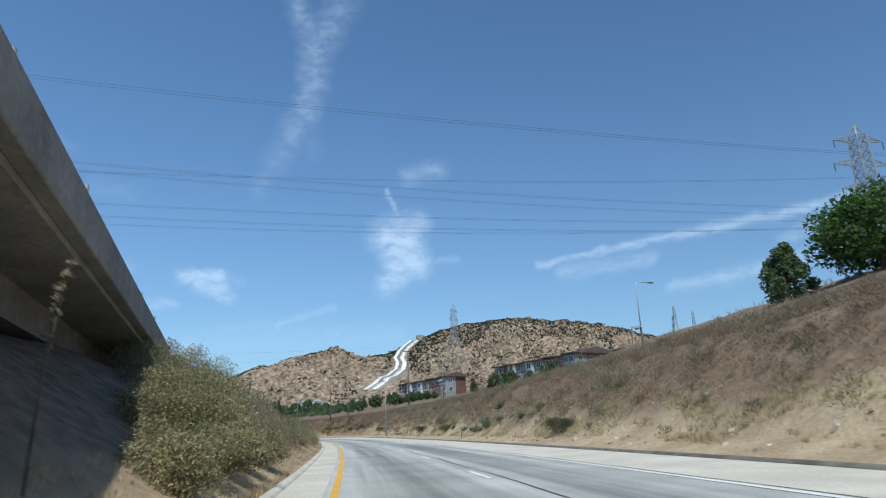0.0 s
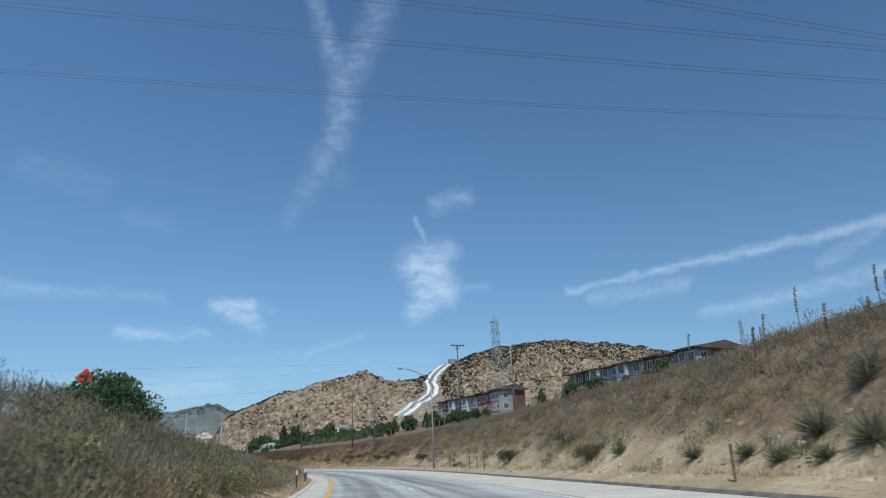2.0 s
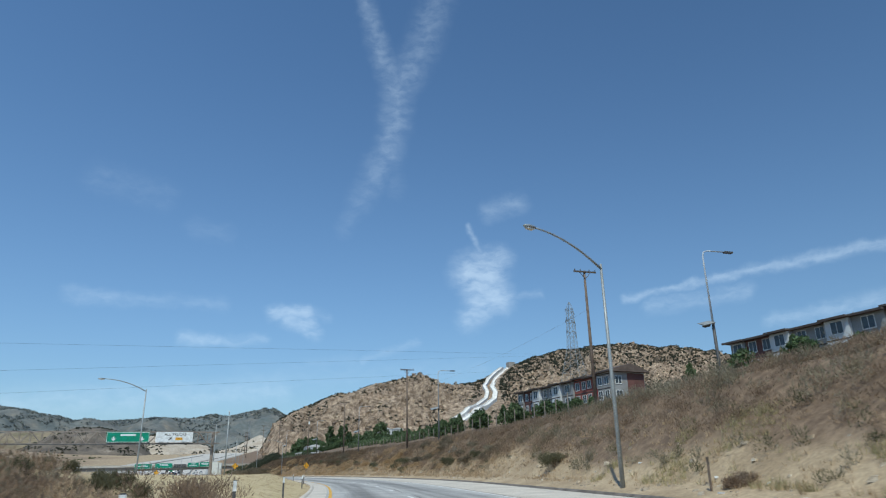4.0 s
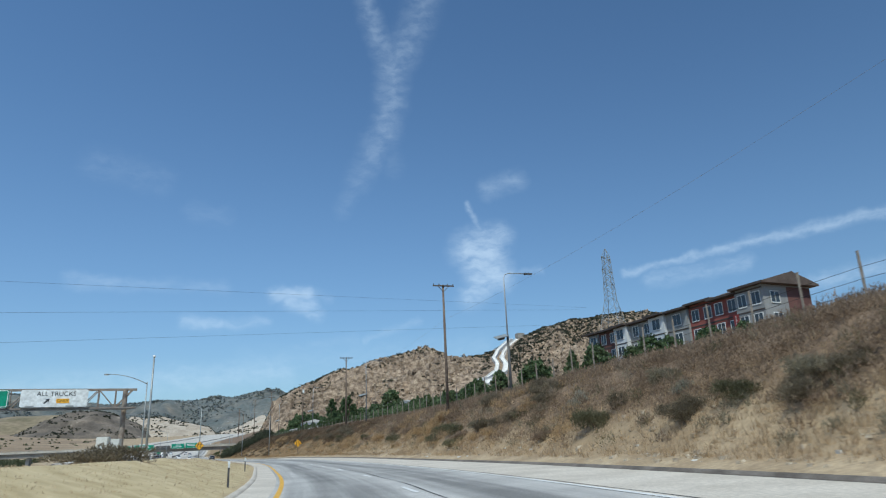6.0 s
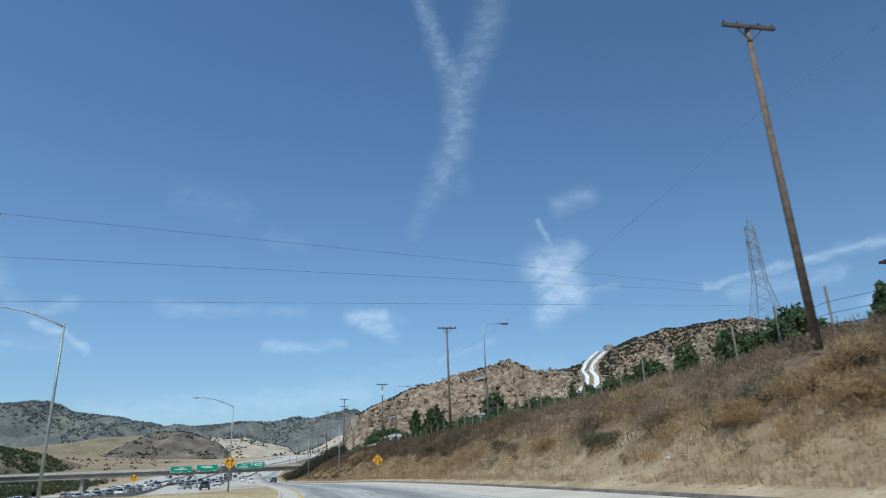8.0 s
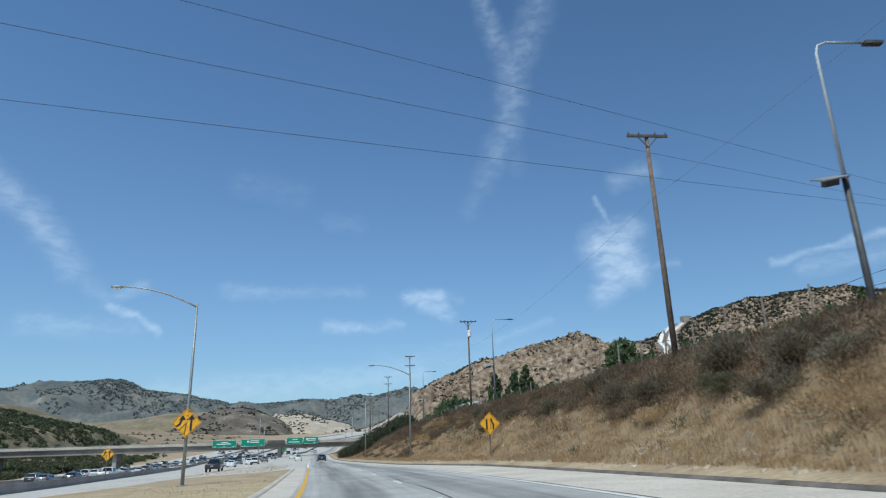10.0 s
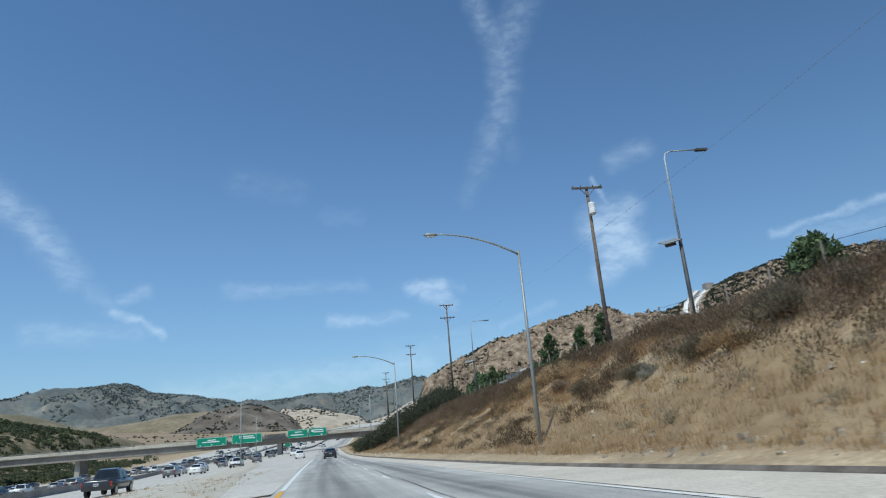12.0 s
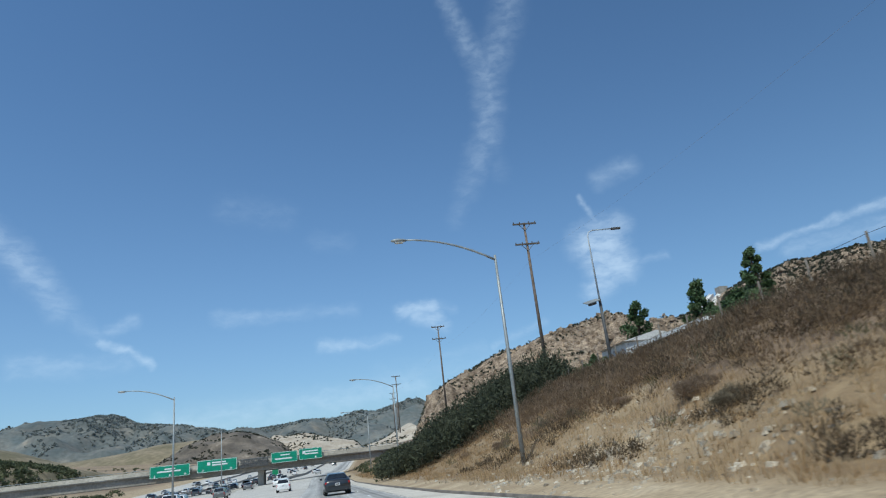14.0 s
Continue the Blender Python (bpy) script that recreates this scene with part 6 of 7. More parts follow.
while len(wp) < 1500:
    x, y = R.uniform(-310, 240), R.uniform(1430, 1790)
    if patch(x, y, 45, 14) + 0.6 * patch(x, y, 16, 15) > R.uniform(0.0, 0.35):
        wp.append((x, y, max(ridge_z(x, y, *BROWN) if x < 60 else -9, ridge_z(x, y, *PALE) if x > -60 and y > 1500 else -9)))
wr = R.uniform(1.2, 3.2, len(wp))
stuff("scrub_dots", leaves(np.array(wp), np.stack([wr, wr, wr * 0.7], 1), 12, 1.8), M["leaf_hill"], "dark scrub dotted over the low hills", "shrubs")
# loose boulders break the hillside
bp = []
while len(bp) < 7000:
    x, y = R.uniform(90, 1250), R.uniform(680, 985)
    if near_chute(x, y) < 18:
        continue
    bp.append((x, y, ridge_z(x, y, *ROCK)))
_bv, _bf = [], []
for x, y, z in bp:
    s = R.uniform(0.5, 1.15) ** 3 * 2.3
    k = len(_bv)
    for dx, dy, dz in ((-1, -1, -0.6), (1, -1, -0.6), (1, 1, -0.6), (-1, 1, -0.6), (-0.6, -0.7, 0.8), (0.7, -0.5, 1.0), (0.5, 0.7, 0.7), (-0.7, 0.5, 0.9)):
        _bv.append((x + s * (dx + R.uniform(-0.35, 0.35)), y + s * (dy + R.uniform(-0.35, 0.35)), z + s * (dz + R.uniform(-0.3, 0.3))))
    _bf += [tuple(k + i for i in q) for q in ((4, 5, 6, 7), (0, 1, 5, 4), (1, 2, 6, 5), (2, 3, 7, 6), (3, 0, 4, 7))]
tagged(new("hill_boulders", mesh_from("hill_boulders", _bv, _bf, M["rock"])), "tan boulders crowding the rocky hillside", "boulders", kind="stuff")
# shrubs on the left hill, the valley and beside the freeway
M["leaf_scrub"] = leafy(material("scrub_leaves", (0.062, 0.076, 0.036), (0.112, 0.122, 0.062), 9.0, 0.9, 0.0, 8, per_piece=0.4))
sp = []
while len(sp) < 6400:
    x, y = R.uniform(-480, -95), R.uniform(570, 905)
    if patch(x, y, 40, 6) + 0.4 * patch(x, y, 12, 7) > R.uniform(-0.7, 0.12):
        sp.append((x, y, ridge_z(x, y, *GREEN)))
sp = np.array(sp)
sr = R.uniform(1.3, 4.4, len(sp))
stuff("shrub_cover", leaves(sp, np.stack([sr, sr, sr * 0.7], 1), 22, 1.3), M["leaf_scrub"], "dark green shrubs over the dry hillside", "shrubs")
sp = np.array([(x, y, ground_z(x, y)) for x, y in zip(R.uniform(-330, -40, 260), R.uniform(540, 1400, 260))])
sr = R.uniform(1.0, 3.0, len(sp))
stuff("valley_shrubs", leaves(sp, np.stack([sr, sr, sr * 0.7], 1), 26, 1.2), M["leaf_scrub"], "green shrubs over the valley floor", "shrubs")
sp = []
while len(sp) < 1500:
    x, y = R.uniform(-110, -28), R.uniform(330, 700)
    if patch(x, y, 25, 16) > R.uniform(-0.5, 0.2):
        sp.append((x, y, ground_z(x, y)))
sp = np.array(sp)
sr = R.uniform(0.9, 2.8, len(sp))
stuff("freeway_shrubs", leaves(sp + np.array([0, 0, 0.5]), np.stack([sr, sr, sr * 0.9], 1), 55, 0.55), M["leaf_scrub"], "green shrubs beside the freeway", "shrubs")
pts = np.array([(fw_x(k, y), y, climb(y) + fw_fall(fw_x(k, y), y) + 0.1) for k, y in zip(R.uniform(2.5, 12, 300), R.uniform(312, 350, 300))])
stuff("strip_weeds", blades(pts, R.uniform(0.06, 0.2, len(pts)), 9, 0.5, 0.012), M["pale_straw"], "sparse dry weeds on the earth strip", "grass")
# the dark thicket near the overpass
M["leaf_thicket"] = leafy(material("thicket_leaves", (0.036, 0.044, 0.025), (0.068, 0.074, 0.043), 2.0, 1.0, 0.0, 8, per_piece=0.3), 0.2)
pts = spread(394, 419, 12.6, 24, 230, lambda o, y: 1.0 if lerp(y, [394, 399, 406], [19.5, 16.0, 13.0]) + 0.7 * patch(o * 2, y, 6, 3) < o < lerp(y, [394, 398, 402], [19.5, 21, 25]) else 0.0)
tall = R.uniform(0.8, 2.0, len(pts)) * np.array([lerp(offset(x, y), [13, 16, 22], [1.0, 1.6, 2.2]) for x, y, _ in pts])
stuff("dark_thicket", leaves(pts + np.array([0, 0, 0.6]), np.stack([0.6 + tall * 0.6, 0.6 + tall * 0.6, tall], 1), 420, 0.13, -0.35, 2.4), M["leaf_thicket"], "dark green thicket on the slope", "thicket")
pts = spread(417, 505, 13.8, 24, 150, lambda o, y: 1.0 if patch(o * 2, y, 9, 51) > -0.05 else 0.2)
tall = R.uniform(0.4, 1.0, len(pts))
stuff("slope_scrub", leaves(pts + np.array([0, 0, 0.4]), np.stack([tall * 1.2, tall * 1.2, tall], 1), 110, 0.12, -0.35, 2.4), M["leaf_scrub"], "grey-green scrub on the slope by the overpass", "brush")


# taller dark brown brush towards the crest
M["brush_dark"] = leafy(material("dark_brush", (0.078, 0.056, 0.034), (0.15, 0.112, 0.070), 1.6, 1.0, 0.0, 10, per_piece=0.3))
pts = spread(278, 394, 15.6, 25, 760, lambda o, y: 1.0 if o + 2.6 * patch(o * 2, y, 7, 61) > lerp(y, [278, 300, 312, 330, 345, 394], [17.2, 18.2, 17.0, 18.2, 17.0, 17.8]) and patch(o * 3, y, 4, 62) > -0.2 else 0.0)
brush("tall_brush", pts, R.uniform(0.5, 1.1, len(pts)), R.uniform(0.45, 1.05, len(pts)), 150, 0.044, M["brush_dark"], "tall dark brown brush near the crest", 4.4)

pts = spread(322, 394, 14.0, 18.5, 330, lambda o, y: 1.0 if patch(o * 2, y, 6, 71) + 0.5 * patch(o * 2, y, 2.5, 72) > 0.16 else 0.03)
brush("low_brown_brush", pts, R.uniform(0.3, 0.7, len(pts)), R.uniform(0.2, 0.5, len(pts)), 90, 0.036, M["brush_dark"], "low dark brown brush in patches on the slope", 4.4)


# single bushes
def bush(mat, r, h, per, size, label, group, name="bush"):
    g = thing(name, (0, 0, 0), label, "bush", group)
    n = 14
    a = R.random(n) * 6.28
    q = 0.72 * r * R.random(n) ** 0.6
    c = np.stack([np.cos(a) * q, np.sin(a) * q, h * R.uniform(0.15, 0.7, n) * (1 - 0.35 * q / r)], 1)
    V = leaves(c, np.stack([R.uniform(0.3, 0.55, n) * r, R.uniform(0.3, 0.55, n) * r, R.uniform(0.25, 0.4, n) * h], 1), per * 6, size * 0.21, -0.35, 5.0, 0.8)
    o = new("foliage", leaf_mesh("foliage", V, mat))
    o.parent = g
    for k in range(6):
        t = k * 1.05
        part("stem", tube(B(), [(0, 0, -0.2), (0.2 * r * math.cos(t), 0.2 * r * math.sin(t), h * 0.3), (0.45 * r * math.cos(t + 0.3), 0.45 * r * math.sin(t + 0.3), h * 0.65)], [0.05 * h, 0.03 * h, 0.012 * h], 5), M["bark"], g)
    return g


M["bush_dun"] = leafy(material("dun_bush", (0.135, 0.112, 0.074), (0.225, 0.185, 0.125), 1.5, 1.0, 0.0, 10, per_piece=0.25))
M["sage_pale"] = leafy(material("pale_sage", (0.27, 0.26, 0.205), (0.40, 0.38, 0.31), 1.5, 1.0, 0.0, 10, per_piece=0.25))
protos = [bush(M["brush_olive"], 1.4, 1.5, 70, 0.13, "rounded olive green bush on the slope", "bushes on the slope"),
          bush(M["brush_grey"], 1.5, 1.4, 70, 0.13, "rounded grey sage bush on the slope", "bushes on the slope"),
          bush(M["brush_brown"], 1.2, 1.0, 60, 0.13, "dry brown bush on the slope", "bushes on the slope"),
          bush(M["straw"], 1.5, 1.2, 70, 0.13, "rounded golden dry bush on the slope", "bushes on the slope"),
          bush(M["bush_dun"], 1.5, 1.4, 80, 0.13, "dense dark dun dry bush on the slope", "bushes on the slope"),
          bush(M["sage_pale"], 1.3, 1.2, 80, 0.12, "rounded pale grey sage bush on the slope", "bushes on the slope")]
spots = [(3, 208, 16.6, 1.0), (3, 211, 17.6, 1.2), (3, 214, 16.8, 1.0), (0, 204, 15.4, 0.9), (0, 200, 16.2, 1.0), (2, 197, 15.8, 1.1), (2, 221, 17, 1.2), (0, 196.5, 14.8, 0.8), (2, 206, 18.2, 1.3), (3, 189, 15.8, 0.8), (3, 236, 16.4, 1.0), (3, 254, 15.6, 0.9), (2, 230, 17.6, 1.1), (2, 243, 16.4, 1.0),
         (0, 35, 14.6, 1.0), (0, 78, 14.8, 0.95), (1, 84, 16, 1.1), (0, 95, 14.8, 0.9), (2, 112, 14.2, 0.7), (0, 134, 15, 0.9), (1, 158, 17.2, 0.8), (0, 161, 16.2, 0.75), (1, 168, 18, 0.8),
         (0, 172, 15.6, 0.9), (2, 178, 15.2, 0.8), (0, 186, 17, 0.75), (1, 193, 16.4, 0.8), (0, 205, 16.4, 1.1), (1, 214, 17.5, 0.9), (0, 226, 16, 1.0), (0, 248, 17, 0.8), (1, 262, 18, 1.0), (0, 268, 17.2, 0.9),
         (2, 276, 16.4, 1.0), (0, 290, 18, 0.8), (1, 305, 17, 0.8), (2, 318, 18, 0.9), (2, 333, 17.4, 1.0), (2, 352, 17, 0.8), (2, 365, 16.6, 0.9), (2, 371, 16.6, 0.6), (2, 384, 15.6, 0.7), (2, 392, 15.2, 0.6), (2, 399, 15.8, 0.7),
         (5, 177.3, 17.7, 0.9), (5, 166, 17.2, 0.7), (5, 322, 17.3, 0.7), (4, 164, 15.8, 0.9), (4, 158, 16.3, 0.9), (4, 156.6, 17.2, 0.7), (4, 183.3, 18.0, 0.8), (4, 189.3, 16.6, 0.85), (4, 192.6, 16.4, 0.85),
         (4, 187.2, 17.0, 0.9), (4, 171, 16.9, 0.7), (4, 184.7, 19.0, 1.1), (4, 188, 19.8, 1.1), (4, 197.4, 18.9, 1.1), (4, 269.4, 18.8, 1.5), (4, 264.8, 18.6, 1.5), (4, 264.3, 16.8, 1.1),
         (4, 274.5, 17.6, 1.35), (4, 278.3, 17.6, 1.2), (4, 284.9, 19.3, 1.3), (4, 286.2, 17.8, 1.0), (4, 291.6, 18.0, 1.0), (4, 300, 17.9, 1.0), (4, 323.3, 17.4, 0.8), (4, 327.6, 16.9, 0.8),
         (4, 318.3, 17.8, 0.9), (4, 314.5, 18.6, 1.3), (4, 379.5, 16.4, 0.55), (4, 376.0, 16.5, 0.5), (4, 362.0, 15.9, 0.6), (3, 209.5, 18.4, 1.1), (3, 185.5, 17.6, 0.7), (3, 339, 19.0, 1.2),
         (3, 343, 18.6, 1.2), (3, 335.5, 18.4, 1.0), (3, 316, 17.6, 0.9), (3, 272, 16.2, 0.8)]
done = set()
for k, y, o, s in spots:
    x = at(o, y)[0]
    m = pose(x, y, ground_z(x, y) - 0.28 * s, 0, 0, (y * 37) % 360)
    b = protos[k] if k not in done else copy_thing(protos[k], m)
    b.matrix_basis = m @ Matrix.Diagonal((s, s, s, 1))
    done.add(k)
tumble = copy_thing(protos[4], pose(43, 181, 1.0))
tumble.matrix_basis = pose(47, 177, ground_z(47, 177) - 0.1) @ Matrix.Diagonal((1.8, 1.35, 0.8, 1))
tagged(tumble, "low spreading dun bush in the field")


# trees
def tree(height, wide, mat, label, group, kind="round", per=170, size=0.3):
    g = thing("tree", (0, 0, 0), label, "tree", group)
    lean = R.uniform(-0.05, 0.05, 2) * height
    bm = B()
    tube(bm, [(0, 0, -0.6), (lean[0] * 0.4, lean[1] * 0.4, height * 0.35), (lean[0], lean[1], height * 0.8)], [0.035 * height, 0.024 * height, 0.006 * height], 8)
    cs, rs = [], []
    count = 22
    for k in range(count):
        t = k / (count - 1)
        a = k * 2.4
        if kind == "cone":
            z = height * (0.12 + 0.84 * t)
            rad = wide / 2 * (1 - t) ** 0.8
            r = wide * (0.13 + 0.16 * (1 - t))
        elif kind == "ragged":
            z = height * (0.1 + 0.86 * t)
            rad = wide / 2 * (1.0 - 0.85 * t) * R.uniform(0.3, 1.0)
            r = wide * (0.17 - 0.1 * t) * R.uniform(0.75, 1.25)
        else:
            z = height * (0.2 + 0.72 * t)
            rad = wide / 2 * math.sin(math.pi * (0.18 + 0.74 * t)) * 0.8
            r = wide * R.uniform(0.14, 0.24)
        p = (lean[0] * t + rad * math.cos(a), lean[1] * t + rad * math.sin(a), z)
        cs.append(p)
        rs.append((r, r, r * (0.8 if kind == "round" else 1.0)))
        tube(bm, [(lean[0] * t * 0.6, lean[1] * t * 0.6, z * 0.75), p], [0.009 * height, 0.003 * height], 5)
    part("trunk", bm, M["bark"], g)
    o = new("crown", leaf_mesh("crown", leaves(cs, rs, per, size, low=-1.0), mat))
    o.parent = g
    return g


M["leaf_grove"] = leafy(material("grove_leaves", (0.080, 0.120, 0.052), (0.135, 0.180, 0.082), 3.0, 0.8, 0.0, 8, per_piece=0.4))
T = [tree(8.0, 6.5, M["leaf_grove"], "leafy green tree below the rocky hill", "green trees on the slope", "round", 70, 0.52),
     tree(9.0, 4.6, M["leaf_grove"], "pointed dark green pine below the hill", "green trees on the slope", "cone", 70, 0.48),
     tree(7.0, 7.5, M["leaf_green"], "dark spreading tree below the hill", "green trees on the slope", "round", 70, 0.52)]
SPOTS = []
for k in range(120):
    y = 474 + 1.6 * k + R.uniform(-3, 3)
    SPOTS.append(((0, 2, 0, 0, 2, 1)[k % 6], 66 + 0.31 * (y - 344) + (0.16 * (y - 474) + 75) * R.random() ** 1.2, y, R.uniform(0.85, 1.45)))
for k in range(22):
    SPOTS.append(((0, 2, 1)[k % 3], R.uniform(110, 120), 286 + 3 * k, R.uniform(0.3, 0.44)))
sp = np.array([(x, y, ground_z(x, y)) for x, y in zip(R.uniform(103, 123, 190), R.uniform(276, 352, 190))])
sr = R.uniform(0.9, 2.0, len(sp))
stuff("plateau_shrubs", leaves(sp + np.array([0, 0, 0.5]), np.stack([sr, sr, sr * 0.9], 1), 90, 0.3, -0.35, 1.8), M["leaf_grove"], "low green shrubs along the plateau's edge", "shrubs")
sp = np.array([(x, y, ground_z(x, y)) for x, y in zip(R.uniform(87, 96, 34), R.uniform(398, 440, 34))])
sr = R.uniform(0.8, 1.6, len(sp))
stuff("crest_shrubs", leaves(sp + np.array([0, 0, 0.6]), np.stack([sr, sr, sr], 1), 160, 0.2, -0.35, 2.2), M["leaf_grove"], "green shrubs at the top of the slope", "shrubs")
for k in range(40):
    y = R.uniform(385, 475)
    reach = min(64 + 0.54 * (y - 318), 64 + 0.73 * (y - 343))
    x = R.uniform(93, max(96, min(116, reach)))
    if y < 431 and 0.40 < (x - 64) / (y - 343) < 0.64:
        continue
    SPOTS.append(((0, 2, 0, 1)[k % 4], x, y, R.uniform(0.28, 0.45) if y < 442 else R.uniform(0.3, 0.45)))
for k in range(85):
    y = R.uniform(440, 560)
    SPOTS.append(((0, 2, 0, 1)[k % 4], 66 + 0.42 * (y - 344) + R.random() * 62, y, R.uniform(0.35, 0.58)))
for k in range(9):
    y = 246 + 4.2 * k
    SPOTS.append(((k * 2) % 3, 106 + R.uniform(-4, 10), y, R.uniform(0.35, 0.6)))
for k, (y, s) in enumerate(((133, 0.6), (140, 0.5), (152, 0.62), (163, 0.6), (171, 0.5), (216, 0.55), (226, 0.6), (236, 0.55), (244, 0.7))):
    SPOTS.append((k % 3, 109.5 + (k % 2) * 2, y, s))
for k in range(16):
    SPOTS.append((2 * (k % 2), 112.5 + R.uniform(-1.5, 1.5), (133 + 5 * k if k < 8 else 160 + 5 * k) + R.uniform(-2, 2), R.uniform(0.3, 0.46)))
SPOTS += [(0, 118.1, 353.9, 0.95)]
seen_kind = set()
for k, x, y, s in SPOTS:
    m = pose(x, y, ground_z(x, y) - 0.2, 0, 0, (y * 53) % 360)
    b = T[k] if k not in seen_kind else copy_thing(T[k], m)
    b.matrix_basis = m @ Matrix.Diagonal((s, s, s, 1))
    seen_kind.add(k)

big = tree(7.6, 10.5, M["leaf_bright"], "large bright green tree on the crest", "", "round", 420, 0.27)
big.matrix_basis = pose(63.5, 29.5, ground_z(63.5, 29.5) - 0.2)
shady = tree(5.9, 6.4, M["leaf_green"], "ragged grey-green tree on the crest", "", "ragged", 230, 0.22)
shady.matrix_basis = pose(59.6, 36.5, ground_z(59.6, 36.5) - 0.2)
for x, y, top, wide, kind in ((119.7, 414.7, 23.3, 7.0, "ragged"), (121.0, 430.0, 23.2, 9.5, "ragged"), (120.0, 448.0, 24.2, 10.5, "ragged"), (124.0, 425.0, 20.5, 4.6, "round")):
    z = ground_z(x, y) - 0.2
    crest_tree = tree(top - z, wide, M["leaf_green"], "upright dark green tree standing above the crest", "trees above the crest", kind, 150, 0.34)
    crest_tree.matrix_basis = pose(x, y, z)
corner = tree(5.6, 6.5, M["leaf_green"], "dark green bushy tree on the bank", "", "round", 800, 0.14)
corner.matrix_basis = pose(19.8, 96.5, ground_z(19.8, 96.5) + 0.2)

# spiky yuccas
M["yucca"] = leafy(material("yucca_leaves", (0.115, 0.130, 0.075), (0.20, 0.205, 0.125), 1.2, 0.7, 0.0, 8, per_piece=0.3), 0.2)


def yucca(x, y, size):
    g = thing("yucca", (x, y, ground_z(x, y) - 0.03), "spiky grey-green yucca rosette on bare soil", "yucca", "yuccas beside the ramp")
    n = 240
    a, e = R.random(n) * 2 * np.pi, np.arcsin(R.uniform(0.12, 1.0, n))
    d = np.stack([np.cos(a) * np.cos(e), np.sin(a) * np.cos(e), np.sin(e)], 1)
    w = np.cross(d, R.normal(size=(n, 3)))
    w *= 0.025 * size / np.linalg.norm(w, axis=1, keepdims=True)
    base = d * 0.06 * size
    o = new("rosette", leaf_mesh("rosette", np.stack([base + w, d * size * R.uniform(0.7, 1.1, (n, 1)), base - w], 1), M["yucca"]))
    o.parent = g
    b = d[:60] * np.array([1, 1, 0.12])
    o = new("dead_skirt", leaf_mesh("dead_skirt", np.stack([b * 0.1 + w[:60], b * size * 0.75, b * 0.1 - w[:60]], 1), M["brush_brown"]))
    o.parent = g


for x, y, size in ((39.8, 60.2, 1.15), (38.5, 57.8, 1.15), (41.1, 66.5, 0.75), (39.9, 63.1, 0.7), (39.2, 61.3, 0.8), (38.5, 59.3, 0.6), (41.0, 59.1, 1.0), (35.6, 47.9, 1.0), (37.9, 54.6, 0.9), (18.6, 61.5, 1.1), (44.1, 74.2, 0.75), (19.5, 63.7, 0.9), (41.6, 59.2, 0.8), (16.2, 50.0, 0.8), (34.6, 44.0, 0.8), (30.2, 30.5, 0.7)):
    yucca(x, y, size)

# dry flower stalks
for x, y, h in ((-0.25, 9.0, 2.7), (6.2, 26.0, 2.4), (at(22, 30)[0], 30, 2.2), (43.9, 64.5, 2.6)) + tuple((at(20.5 + 2.6 * math.sin(k * 2.3), 46 + 3.1 * k + 2 * math.sin(k * 5))[0], 46 + 3.1 * k + 2 * math.sin(k * 5), 1.7 + 0.7 * math.sin(k * 1.7)) for k in range(9)) + ( (at(21, 44)[0], 44, 2.6), (at(23, 62)[0], 62, 2.4), (at(22, 66)[0], 66, 2.6), (at(21, 96)[0], 96, 2.0), (at(22, 36)[0], 36, 2.2), (at(-7, 62)[0], 62, 1.4)):
    g = thing("flower_stalk", (x, y, ground_z(x, y)), "tall dry flower stalk with seed heads", "dry stalk", "dry flower stalks")
    part("stem", tube(B(), [(0, 0, -0.1), (0.05, 0, h * 0.5), (0.25 * h * 0.3, 0.05, h)], [0.022, 0.018, 0.01], 5), M["bark"], g)
    c = np.array([[0.04 + 0.07 * h * (k / 8) ** 2, 0, h * (0.55 + 0.45 * k / 8)] for k in range(9)])
    o = new("seed_head", leaf_mesh("seed_head", leaves(c, np.full((9, 3), 0.085), 16, 0.045), M["brush_grey"]))
    o.parent = g

# loose stones and clods on the bare soil
M["stone"] = material("pale_stone", (0.31, 0.25, 0.175), (0.45, 0.385, 0.295), 0.4, 0.95, 0.3, 10, per_piece=0.3)
_bv, _bf = [], []
for k in range(3200):
    y = R.uniform(0, 420)
    o = 12.9 + 3.4 * R.random() ** 1.3
    x = at(o, y)[0]
    z = ground_z(x, y)
    s = 0.025 + 0.13 * R.random() ** 4
    q = len(_bv)
    for dx, dy, dz in ((-1, -1, -0.5), (1, -1, -0.5), (1, 1, -0.5), (-1, 1, -0.5), (-0.6, -0.7, 0.6), (0.7, -0.5, 0.8), (0.5, 0.7, 0.6), (-0.7, 0.5, 0.7)):
        _bv.append((x + s * (dx + R.uniform(-0.35, 0.35)), y + s * (dy + R.uniform(-0.35, 0.35)), z + s * (dz + R.uniform(-0.2, 0.2))))
    _bf += [tuple(q + i for i in f) for f in ((4, 5, 6, 7), (0, 1, 5, 4), (1, 2, 6, 5), (2, 3, 7, 6), (3, 0, 4, 7))]
tagged(new("loose_stones", mesh_from("loose_stones", _bv, _bf, M["stone"])), "loose pale stones and clods on bare soil", "stones", kind="stuff")

